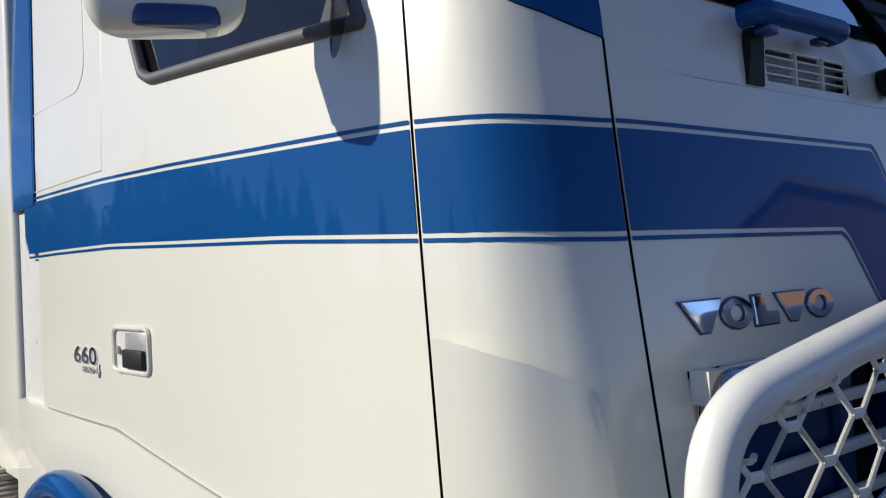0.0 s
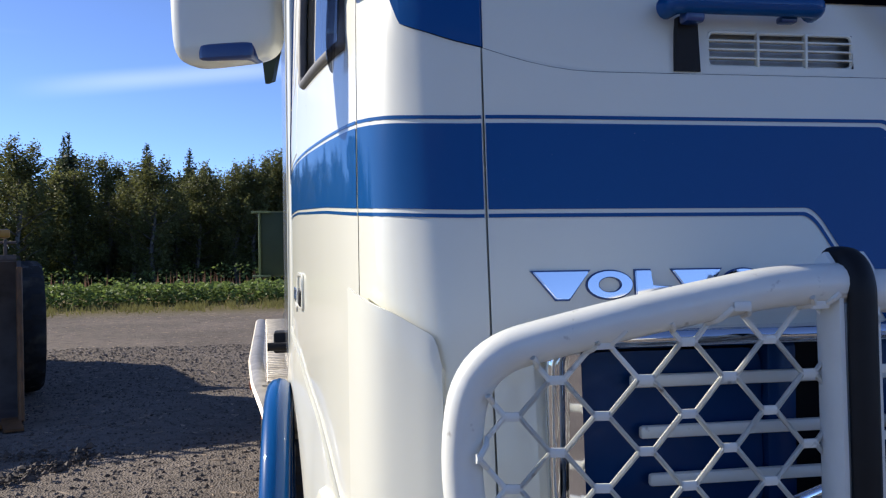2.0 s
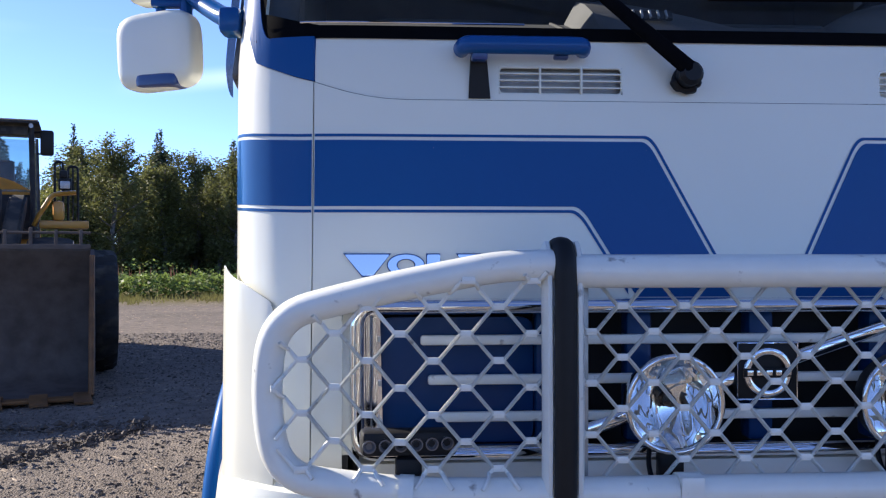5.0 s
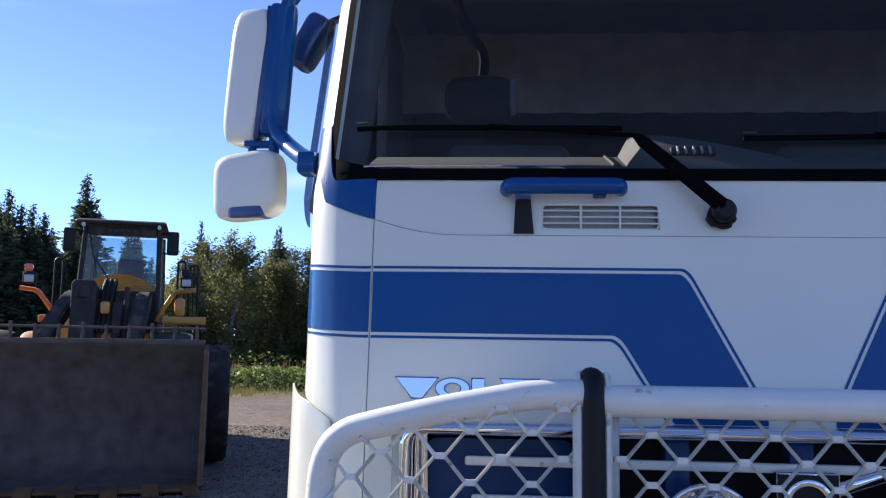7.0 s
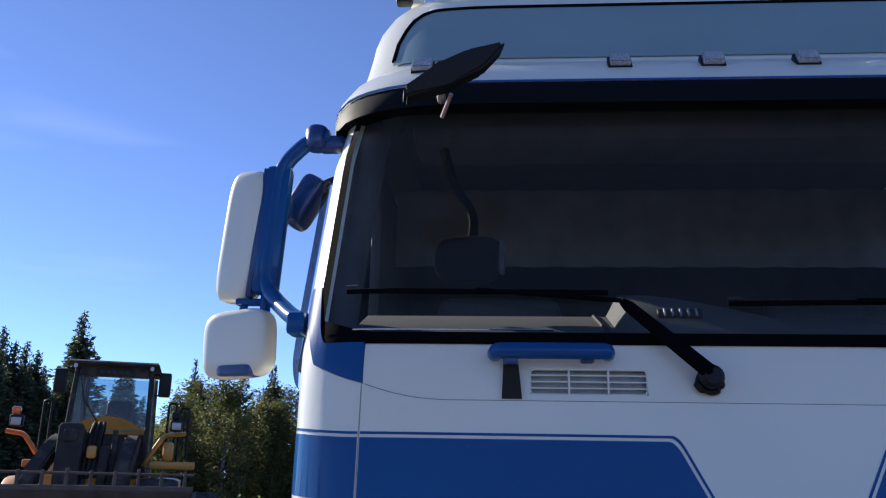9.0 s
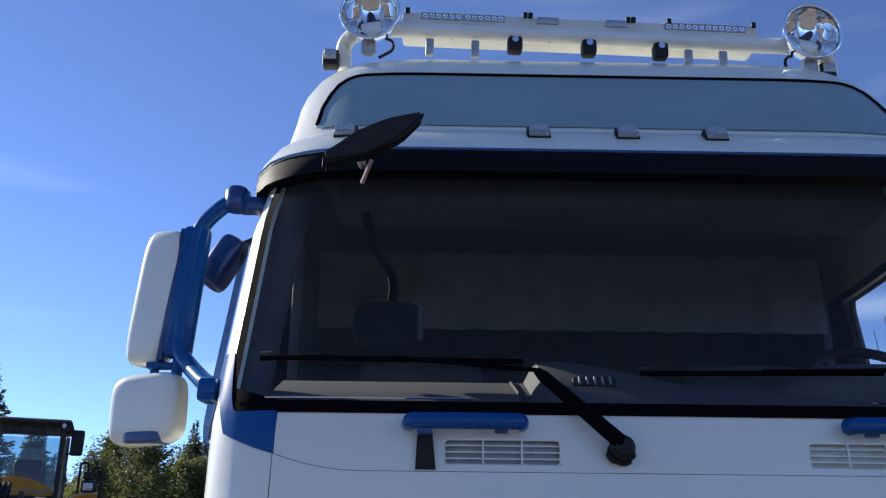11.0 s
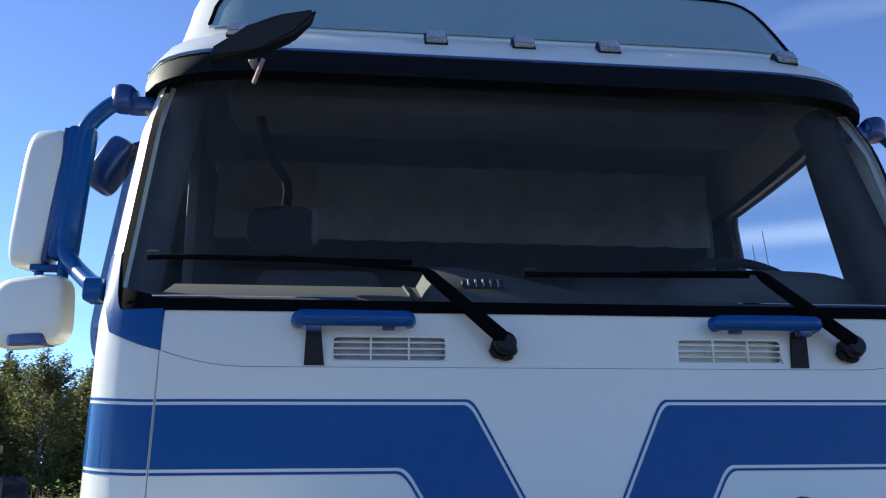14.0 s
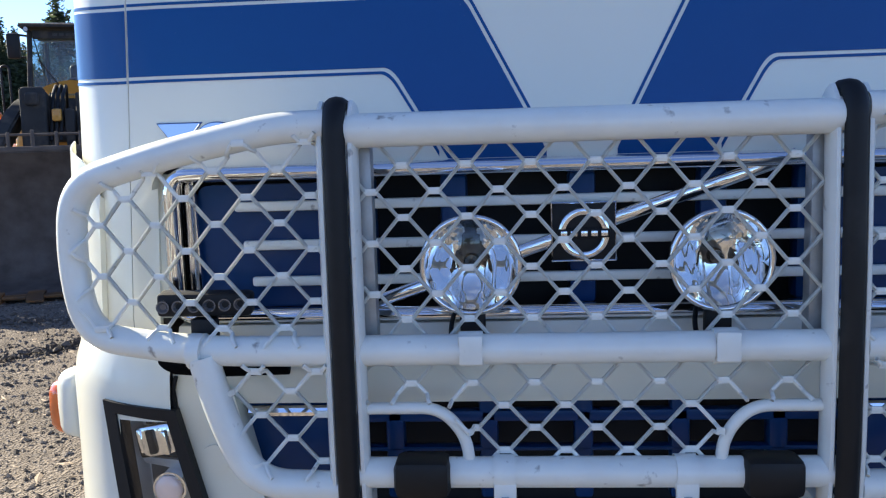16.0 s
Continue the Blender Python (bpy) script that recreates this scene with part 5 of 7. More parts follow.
for s in (-1, 1):
    bar_part("wing_tube", wing_outline(s), seg=18)
    bar_part("lower_wing_tube", rounded([(s * 0.735, BY, 1.160), (s * 0.705, BY, 1.04), (s * 0.650, BY, 0.908), (s * 0.48, BY, 0.902)], 0.10, 8))
    bm = bmesh.new()
    tube(bm, [(s * 0.733, BY + 0.008, 1.168), (s * 0.759, BY + 0.010, 1.169)], TR + 0.006, 18)
    part("sleeve", bm, WHITE_BAR, bull)
    # post: two white cheeks with a rubber strip between them
    for dx in (-0.0275, 0.0275):
        bm = bmesh.new()
        pts = rounded([(s * 0.454 - 0.006 + dx, BY + 0.02, 0.48), (s * 0.454 - 0.006 + dx, BY - 0.002, 0.98), (s * 0.453 - 0.006 + dx, BY - 0.004, 1.30), (s * 0.453 - 0.006 + dx, BY + 0.006, 1.590), (s * 0.453 - 0.006 + dx, BY + 0.03, 1.612)], 0.03, 4)
        tube(bm, pts, 0.013, 10, squash=(0.85, 2.2))
        part("post", bm, WHITE_BAR, bull)
    bm = bmesh.new()
    pts = rounded([(s * 0.454 - 0.006, BY - 0.010, 0.48), (s * 0.454 - 0.006, BY - 0.032, 0.98), (s * 0.453 - 0.006, BY - 0.034, 1.30), (s * 0.453 - 0.006, BY - 0.026, 1.592), (s * 0.453 - 0.006, BY - 0.004, 1.624), (s * 0.453 - 0.006, BY + 0.035, 1.624)], 0.035, 5)
    tube(bm, pts, 0.021, 12, squash=(1.0, 0.75))
    part("rubber_strip", bm, RUBBER, bull, "black rubber strip")
    bm = bmesh.new()
    box(bm, (s * 0.414 - 0.004, BY + 0.05, 1.36), (0.030, 0.035, 0.42), 0.003)
    part("inner_channel", bm, GREY_METAL, bull)
    bm = bmesh.new()
    box(bm, (s * 0.454 - 0.006, BY + 0.08, 0.80), (0.05, 0.14, 0.10), 0.01)
    box(bm, (s * 0.454 - 0.006, BY + 0.08, 0.56), (0.05, 0.14, 0.10), 0.01)
    part("mounting_bracket", bm, WHITE_BAR, bull)
    # cut-out loops and straps of the lower middle
    bar_part("cutout_tube", rounded([(s * 0.43, BY, 1.056), (s * 0.285, BY, 1.056), (s * 0.237, BY, 1.0), (s * 0.231, BY, 0.930)], 0.06, 7), 0.0115, seg=10)
    bm = bmesh.new()
    box(bm, (s * 0.321, BY - 0.012, 0.930), (0.105, 0.075, 0.072), 0.015)
    part("rubber_sleeve", bm, RUBBER, bull, "black rubber sleeve")
    bm = bmesh.new()
    tube(bm, [(s * 0.148, BY, 0.930), (s * 0.187, BY, 0.930)], TR + 0.004, 18)
    box(bm, (s * 0.167, BY - 0.024, 0.896), (0.042, 0.012, 0.05), 0.004)
    part("strap", bm, WHITE_BAR, bull)
    bm = bmesh.new()
    disc(bm, (s * 0.167, BY - 0.03, 0.882), 0.013, 0.008, (0, -1, 0), 6)
    part("bolt", bm, GREY_METAL, bull)
for x in (-0.224, 0.237):
    bm = bmesh.new()
    tube(bm, [(x - 0.022, BY, 1.169), (x + 0.022, BY, 1.169)], TR + 0.004, 18)
    box(bm, (x, BY - 0.027, 1.173), (0.044, 0.012, 0.055), 0.004)
    part("lamp_strap", bm, WHITE_BAR, bull)


def inside(poly, x, z):
    c = False
    for (x0, z0), (x1, z1) in zip(poly, poly[1:] + poly[:1]):
        if (z0 > z) != (z1 > z) and x < x0 + (z - z0) / (z1 - z0) * (x1 - x0):
            c = not c
    return c


NODE = 0.013


def edge_distance(poly, x, z):
    """Distance to the tubes round a panel; the sides at the posts do not count."""
    best = 1.0
    for (x0, z0), (x1, z1) in zip(poly, poly[1:] + poly[:1]):
        if 0.41 < abs(x0) < 0.50 and 0.41 < abs(x1) < 0.50:
            continue
        dx, dz = x1 - x0, z1 - z0
        t = max(0.0, min(1.0, ((x - x0) * dx + (z - z0) * dz) / max(1e-9, dx * dx + dz * dz)))
        best = min(best, math.hypot(x - x0 - t * dx, z - z0 - t * dz))
    return best


def mesh_panel(poly, yfun, x_ref=-0.357, z_ref=1.520, mw=0.119, mh=0.099, tube_r=TR):
    """Expanded-metal mesh, cut to an outline; the cut strands are welded to the front of the tubes."""
    bm = bmesh.new()
    xs, zs = [p[0] for p in poly], [p[1] for p in poly]
    i0, i1 = int((min(xs) - x_ref) / (mw / 2)) - 3, int((max(xs) - x_ref) / (mw / 2)) + 3
    j0, j1 = int((min(zs) - z_ref) / (mh / 2)) - 3, int((max(zs) - z_ref) / (mh / 2)) + 3

    def seg(a, b, r, squash=(1.0, 1.0)):
        n = 10
        run, bent = [], False
        for k in range(n + 1):
            x, z = a[0] + (b[0] - a[0]) * k / n, a[1] + (b[1] - a[1]) * k / n
            d = edge_distance(poly, x, z)
            if inside(poly, x, z) and d > 0.011:
                y = yfun(x)
                if d < tube_r + 0.002:
                    y = min(y, BY + 0.05 * max(0.0, (abs(x) - 0.6) / 0.38) - math.sqrt((tube_r + 0.002) ** 2 - d * d))
                    bent = True
                run.append((x, y, z))
        if len(run) > 1:
            tube(bm, run if bent else [run[0], run[-1]], r, 6, squash=squash)

    for i in range(i0, i1):
        for j in range(j0, j1):
            if (i + j) % 2:
                continue
            x, z = x_ref + i * mw / 2, z_ref + j * mh / 2
            seg((x - NODE, z), (x + NODE, z), 0.0066, (0.6, 1.1))
            for sx in (-1, 1):
                seg((x + sx * (NODE - 0.003), z + 0.001), (x + sx * (mw / 2 - NODE + 0.003), z + mh / 2 - 0.001), 0.0040)
                seg((x + sx * (NODE - 0.003), z - 0.001), (x + sx * (mw / 2 - NODE + 0.003), z - mh / 2 + 0.001), 0.0040)
    part("mesh_panel", bm, WHITE_BAR, bull, "diamond steel mesh")


flat_y = lambda x: BY + 0.014
mesh_panel([(-0.425, 1.168), (0.425, 1.168), (0.425, 1.576), (-0.425, 1.576)], flat_y, 0.0085, 1.511, 0.1173, 0.0958)
mesh_panel([(-0.425, 1.058), (-0.285, 1.058), (-0.241, 1.0), (-0.235, 0.93), (0.235, 0.93), (0.241, 1.0), (0.285, 1.058), (0.425, 1.058), (0.425, 1.168), (-0.425, 1.168)], flat_y, -0.339, 1.100, 0.1155, 0.088, tube_r=0.018)
for s in (-1, 1):
    mesh_panel([(p.x, p.z) for p in wing_outline(s)], lambda x: BY + 0.013 + 0.045 * max(0.0, (abs(x) - 0.72) / 0.28) ** 1.3, s * 0.697, 1.411, 0.1212, 0.0995)
    mesh_panel([(s * 0.485, 1.160), (s * 0.735, 1.160), (s * 0.705, 1.04), (s * 0.650, 0.92), (s * 0.485, 0.905)], flat_y, s * 0.573, 1.087, 0.118, 0.093)

for x in (-0.2235, 0.2485):
    lamp = spot_lamp((x, -0.150, 1.315), 0.095, (0.0, -1, -0.02), BLACK if x > 0 else CHROME, "spot_lamp", "round driving lamp behind the bull bar mesh")
    bm = bmesh.new()
    box(bm, (x, -0.13, 1.198), (0.05, 0.03, 0.07), 0.006)
    part("bracket", bm, BLACK, lamp)
    bm = bmesh.new()
    tube(bm, rounded([(x - 0.03, -0.10, 1.23), (x - 0.045, -0.13, 1.19), (x - 0.04, -0.17, 1.15), (x - 0.01, -0.13, 1.12)], 0.03), 0.005, 8)
    part("cable", bm, RUBBER, lamp)
bm = bmesh.new()
box(bm, (-0.742, -0.175, 1.253), (0.180, 0.050, 0.046), 0.008, pose(0, 0, 0, 0, 2, 8))
led = part("led_work_light", bm, BLACK, truck, "black six-lens LED work light bar")
for k in range(6):
    bm = bmesh.new()
    disc(bm, (-0.815 + 0.029 * k, -0.2085 + 0.0041 * k, 1.253), 0.0135, 0.010, (0.14, -1, 0), 18, [(0, 0.0125), (0.008, 0.0125), (0.008, 0.010), (0.002, 0.006)])
    part("led_lens", bm, bpy.data.materials.get("led_lens") or material("led_lens", (0.10, 0.10, 0.105), 0.15, coat=0.8), led)
bm = bmesh.new()
box(bm, (-0.742, -0.19, 1.205), (0.05, 0.03, 0.045), 0.006)
part("bracket", bm, BLACK, led)


# model number on the door
def lettering(text, size, m, mat, parent, name):
    cu = bpy.data.curves.new(name, "FONT")
    cu.body, cu.size, cu.extrude = text, size, 0.002
    cu.bevel_depth = 0.0008
    tmp = bpy.data.objects.new(name, cu)
    me = bpy.data.meshes.new_from_object(tmp)
    me.transform(m)
    me.materials.append(mat)
    bpy.data.objects.remove(tmp)
    ob = new(name, me)
    ob.parent = parent
    if parent.parent is None:
        ob.matrix_parent_inverse = parent.matrix_basis.inverted()
    return ob


def badge(text, size, y, z, wide, mat):
    at_y = lambda v: cab(-2 - (v - 0.53) / 1.52, z).x
    k = (at_y(y - 0.14) - at_y(y)) / 0.14
    face = Matrix(((k, 0, -1, 0), (-1, 0, -k, 0), (0, 1, 0, 0), (0, 0, 0, 1)))
    x = at_y(y) - 0.001
    lettering(text, size, Matrix.Translation((x, y, z)) @ face @ Matrix.Diagonal((wide, 1, 1, 1)), mat, truck, "model_number")


badge("660", 0.057, 1.474, 1.485, 1.95, CHROME)
badge("EURO", 0.019, 1.412, 1.464, 1.6, GREY_METAL)
badge("4", 0.044, 1.322, 1.456, 1.4, GREY_METAL)

# ---- inside the cab ----
bm = bmesh.new()
prof = [(0.12, 1.70), (0.12, 2.03), (0.16, 2.096), (0.28, 2.146), (0.46, 2.210), (0.60, 2.200), (0.68, 2.09), (0.64, 1.70)]
prism(bm, [(-1.0, y, z) for y, z in prof], (2.0, 0, 0))
dash = part("dashboard", bm, DASH, truck, "grey dashboard behind the windscreen")
# raised middle with a slotted outlet, and the instrument hood before the wheel
bm = bmesh.new()
rows_ = []
for k in range(15):
    x = -0.315 + 0.46 * k / 14
    t = k / 14
    h = 0.062 * min(1.0, t / 0.06) ** 0.5 * (1 - max(0.0, (t - 0.25) / 0.75) ** 1.3)
    rows_.append([bm.verts.new((x, y, z + h * w)) for y, z, w in ((0.155, 2.085, 0.0), (0.20, 2.113, 0.35), (0.27, 2.142, 0.8), (0.36, 2.175, 1.0), (0.46, 2.211, 1.0), (0.56, 2.203, 0.6), (0.62, 2.18, 0.0))])
for A, B in zip(rows_, rows_[1:]):
    for j in range(6):
        bm.faces.new((A[j], B[j], B[j + 1], A[j + 1]))
part("dash_hump", bm, DASH, dash)
bm = bmesh.new()
blob(bm, (0.70, 0.44, 2.165), (0.62, 0.34, 0.19), None, 0.6, 28, 14)
part("instrument_hood", bm, DASH, dash)
bm = bmesh.new()
box(bm, (-0.155, 0.232, 2.176), (0.115, 0.012, 0.030), 0.006, pose(0, 0, 0, -35))
outlet = part("air_outlet", bm, BLACK, dash)
for k in range(5):
    bm = bmesh.new()
    box(bm, (-0.195 + 0.02 * k, 0.225, 2.178), (0.005, 0.008, 0.024), 0.001, pose(0, 0, 0, -35))
    part("vane", bm, GREY_METAL, outlet)
bm = bmesh.new()
tube(bm, [(-0.335, 0.150, 2.085), (-0.338, 0.21, 2.118), (-0.345, 0.33, 2.165), (-0.35, 0.46, 2.211)], 0.006, 6)
part("dash_joint", bm, BLACK, dash)
bm = bmesh.new()
box(bm, (0, 2.00, 2.2), (2.3, 0.04, 1.5), 0.01)
box(bm, (0, 1.25, 1.30), (2.3, 1.5, 0.05), 0.01)
part("cab_lining", bm, TRIM_DARK, truck)
bm = bmesh.new()
box(bm, (0, 1.25, 2.95), (1.9, 1.3, 0.04), 0.01)
box(bm, (0, 0.66, 2.84), (1.8, 0.24, 0.12), 0.05)
part("headliner", bm, TRIM_DARK, truck)
for s in (-1, 1):
    bm = bmesh.new()
    box(bm, (s * 1.08, 1.55 if s < 0 else 1.76, 2.2), (0.04, 0.95 if s < 0 else 0.55, 1.4), 0.01)
    box(bm, (s * 1.10, 0.65, 1.7), (0.04, 0.8, 0.55), 0.01)
    part("door_lining", bm, TRIM_DARK, truck)
bm = bmesh.new()
rows_ = []
for k in range(61):
    x = -1.05 + 2.1 * k / 60
    y = 1.42 + 0.010 * math.sin(k * 1.25)
    rows_.append([bm.verts.new((x, y, z)) for z in (2.60, 2.76, 2.93)])
for A, B in zip(rows_, rows_[1:]):
    for j in range(2):
        bm.faces.new((A[j], B[j], B[j + 1], A[j + 1]))
part("bunk_curtain", bm, CURTAIN, truck)
for x in (-0.62, 0.62):
    bm = bmesh.new()
    box(bm, (x, 1.02, 1.82), (0.50, 0.48, 0.14), 0.05, seg=3)
    seat = part("cab_seat", bm, SEAT, truck, "dark cloth driver's seat")
    bm = bmesh.new()
    box(bm, (x, 1.24, 2.14), (0.48, 0.14, 0.60), 0.06, pose(0, 0, 0, -12), seg=3)
    part("backrest", bm, SEAT, seat)
bm = bmesh.new()
c, tilt = Vector((0.765, 0.55, 2.19)), pose(0, 0, 0, 52)
tube(bm, [c + tilt.to_3x3() @ Vector((0.22 * math.cos(k * math.tau / 36), 0.22 * math.sin(k * math.tau / 36), 0)) for k in range(36)], 0.017, 10, closed=True)
tube(bm, [c + tilt.to_3x3() @ Vector((-0.2, 0, -0.01)), c + tilt.to_3x3() @ Vector((0.2, 0, -0.01))], 0.018, 8)
wheel_ = part("steering_wheel", bm, BLACK, truck, "black steering wheel")
bm = bmesh.new()
tube(bm, [c, c + Vector((0, -0.25, -0.30))], 0.04, 10)
part("column", bm, BLACK, wheel_)
for s in (-1, 1):
    bm = bmesh.new()
    tube(bm, [(s * 1.055, 0.20, 2.02), (s * 1.05, 0.24, 2.12), (s * 1.035, 0.37, 2.45), (s * 1.01, 0.50, 2.80)], 0.055, 12, squash=(1.0, 1.25))
    if s > 0:
        prism(bm, [(1.115, 0.30, 2.0), (1.115, 0.47, 2.0), (1.115, 0.58, 2.25), (1.115, 0.74, 2.76), (1.115, 0.58, 2.80), (1.115, 0.40, 2.40)], (0.02, 0, 0))
    part("pillar_trim", bm, TRIM_DARK, truck, "dark inner windscreen pillar trim")
# small mirror hung on a stalk behind the glass
bm = bmesh.new()
blob(bm, (-0.705, 0.44, 2.372), (0.205, 0.06, 0.140), None, 0.62, 24, 12)
cm = part("inner_mirror", bm, SEAL, truck, "dark mirror on a bent stalk")
bm = bmesh.new()
tube(bm, rounded([(-0.70, 0.44, 2.42), (-0.69, 0.45, 2.51), (-0.76, 0.48, 2.62), (-0.79, 0.50, 2.74)], 0.06), 0.014, 8)
part("stalk", bm, SEAL, cm)
bm = bmesh.new()
blob(bm, (-0.612, 0.425, 2.375), (0.020, 0.05, 0.10), None, 0.5, 16, 10)
part("edge", bm, TRIM_DARK, cm)
# bright edge line of the demister strip
for a, b in ((-0.965, -0.49), (0.455, 0.93)):
    bm = bmesh.new()
    tube(bm, [on_glass(a + (b - a) * k / 8, 2.094, 0.004) for k in range(9)], 0.0022, 6)
    part("glass_edge", bm, CHROME, truck)

# ---- chassis, deck and crane ----
def tyre(bm, c, r, half, s, lugs, depth):
    """A tyre whose tread blocks are raised from its own skin."""
    prof = [(-half * 0.95, 0.60), (-half, 0.80), (-half * 0.97, 0.92), (-half * 0.80, 0.985), (-half * 0.42, 1.0), (-half * 0.08, 1.0), (half * 0.08, 1.0), (half * 0.42, 1.0), (half * 0.80, 0.985), (half * 0.97, 0.92), (half, 0.80), (half * 0.95, 0.58)]
    seg = lugs * 4
    rings = []
    for j, (d, f) in enumerate(prof):
        shift = 2 if d > 0 else 0
        tread = 3 <= j <= 8
        rings.append([bm.verts.new((c[0] + s * d, c[1] + math.cos(k * math.tau / seg) * rr, c[2] + math.sin(k * math.tau / seg) * rr)) for k, rr in ((k, r * f - (depth if tread and (k + shift + (j if d > 0 else -j)) % 4 < 2 else 0.0)) for k in range(seg))])
    for A, B in zip(rings, rings[1:]):
        for k in range(seg):
            bm.faces.new((A[k], A[(k + 1) % seg], B[(k + 1) % seg], B[k]))
    bm.faces.new(rings[0][::-1])
    bm.faces.new(rings[-1])


bm = bmesh.new()
for x in (-0.42, 0.42):
    box(bm, (x, 4.6, 0.88), (0.09, 8.2, 0.28), 0.01)
for y in (1.0, 2.6, 4.5, 6.5, 8.5):
    box(bm, (0, y, 0.88), (0.84, 0.10, 0.20), 0.01)
part("chassis", bm, BLACK, truck)


def truck_wheel(s, y, x=1.06, r=0.52):
    bm = bmesh.new()
    tyre(bm, (s * x, y, r), r, 0.16, s, 34, 0.018)
    w = part("wheel", bm, TYRE, truck, "dusty black tyre on a steel rim")
    bm = bmesh.new()
    disc(bm, (s * x, y, r), r * 0.56, 0, (s, 0, 0), 32, [(0.0, r * 0.58), (0.155, r * 0.58), (0.16, r * 0.52), (0.05, r * 0.45), (0.06, r * 0.25), (0.14, r * 0.20), (0.15, r * 0.10)])
    part("rim", bm, ALU, w)


for s in (-1, 1):
    truck_wheel(s, 1.36)
    for y in (3.55, 4.75, 6.05, 7.4):
        truck_wheel(s, y, 1.30)
for s in (-1, 1):
    bm = bmesh.new()
    prism(bm, [(s * 0.90, 2.20, 1.065), (s * 1.40, 2.20, 1.065), (s * 1.46, 3.0, 1.065), (s * 1.56, 5.4, 1.065), (s * 0.90, 5.4, 1.065)], (0, 0, 0.03))
    deck = part("side_deck", bm, ALU, truck, "ribbed dusty aluminium side deck")
    for k in range(44):
        y = 2.24 + 0.055 * k + 0.0004 * k * k
        edge_x = 1.40 + 0.048 * (y - 2.2)
        bm = bmesh.new()
        box(bm, (s * (0.90 + edge_x) / 2, y, 1.102), (edge_x - 0.94, 0.026, 0.016), 0.004, seg=1)
        part("rib", bm, ALU, deck)
    bm = bmesh.new()
    tube(bm, rounded([(s * 1.325, 1.92, 0.92), (s * 1.36, 2.02, 1.02), (s * 1.41, 2.25, 1.08), (s * 1.47, 3.0, 1.085), (s * 1.57, 5.4, 1.085)], 0.1), 0.03, 10, squash=(1.3, 0.8))
    part("deck_edge", bm, ALU, deck)
    for k in range(12):
        bm = bmesh.new()
        box(bm, (s * 1.30, 1.95 + k * 0.024, 0.955 + 0.0115 * k), (0.14, 0.014, 0.014), 0.003, pose(0, 0, 0, 22))
        part("tread", bm, ALU, deck)
    bm = bmesh.new()
    box(bm, (s * 1.30, 2.08, 1.005), (0.16, 0.34, 0.03), 0.01, pose(0, 0, 0, 24))
    part("deck_ramp", bm, ALU, deck)
    for y, x in ((2.12, 1.392), (2.85, 1.482), (3.75, 1.525)):
        bm = bmesh.new()
        box(bm, (s * x, y, 1.00), (0.015, 0.09, 0.05), 0.006)
        part("side_marker", bm, ORANGE_LENS, deck, "amber side marker")
    bm = bmesh.new()
    box(bm, (s * 1.20, 2.85, 1.20), (0.35, 0.12, 0.10), 0.01)
    tube(bm, [(s * 1.05, 2.72, 1.19), (s * 1.40, 2.72, 1.19)], 0.02, 10)
    part("step_frame", bm, BLACK, deck)
    # bright stainless plate behind the cab
    bm = bmesh.new()
    prism(bm, [(s * 1.280, 2.36, 0.99), (s * 1.295, 2.355, 0.97), (s * 1.325, 2.90, 0.94), (s * 1.310, 2.90, 0.94)], (0, 0, 2.05))
    part("stack_cover", bm, STEEL, truck, "mirror-bright stainless cover behind the cab")
bm = bmesh.new()
box(bm, (0, 3.2, 1.15), (1.9, 0.9, 0.35), 0.03)
box(bm, (0.0, 3.2, 2.2), (0.5, 0.5, 2.2), 0.05)
box(bm, (0.0, 3.35, 3.2), (0.4, 1.2, 0.35), 0.05)
crane = part("crane", bm, GREEN, truck, "dark green timber crane behind the cab")
bm = bmesh.new()
box(bm, (-1.18, 3.60, 1.678), (0.58, 0.45, 0.355), 0.012)
gb = part("green_locker", bm, GREEN, truck, "dark green steel locker")
bm = bmesh.new()
box(bm, (-1.465, 3.37, 1.678), (0.012, 0.02, 0.355), 0.003)
box(bm, (-1.455, 3.36, 1.852), (0.10, 0.02, 0.012), 0.003)
box(bm, (-1.455, 3.36, 1.504), (0.10, 0.02, 0.012), 0.003)
part("edge", bm, material("pale_green_edge", (0.20, 0.26, 0.12), 0.5, var=0.2), gb)
bm = bmesh.new()
tube(bm, [(-1.28, 3.3, 1.75), (-1.30, 3.28, 2.05), (-1.29, 3.3, 2.45)], 0.025, 10)
part("hose", bm, RUBBER, crane)
# grapple folded over the crane: pointed plates that hang down
rng = random.Random(7)
for k, (x, z, w, h) in enumerate(((-1.76, 3.125, 0.22, 0.70), (-1.60, 2.975, 0.13, 0.60), (-1.45, 2.83, 0.11, 0.55), (-1.295, 2.705, 0.09, 0.60))):
    bm = bmesh.new()
    prism(bm, [(x - w / 2, 4.75, z + h), (x + w / 2, 4.75, z + h), (x + w * 0.46, 4.78, z + 0.22), (x + 0.01, 4.80, z + 0.02), (x - w * 0.35, 4.80, z), (x - w * 0.5, 4.78, z + 0.16)], (0.02, 0.12, 0.02))
    part("grapple_tine", bm, GREEN, crane)
bm = bmesh.new()
prism(bm, [(-1.88, 4.75, 3.57), (-1.66, 4.75, 3.37), (-1.46, 4.75, 3.17), (-1.20, 4.75, 2.97), (-1.06, 4.75, 3.2), (-1.10, 4.75, 3.8), (-1.9, 4.75, 3.9)], (0, 0.35, 0))
part("grapple", bm, GREEN, crane)
bm = bmesh.new()
tube(bm, [(0, 3.5, 3.3), (-0.8, 4.4, 3.55), (-1.4, 4.9, 3.6)], 0.11, 10)
part("boom", bm, GREEN, crane)
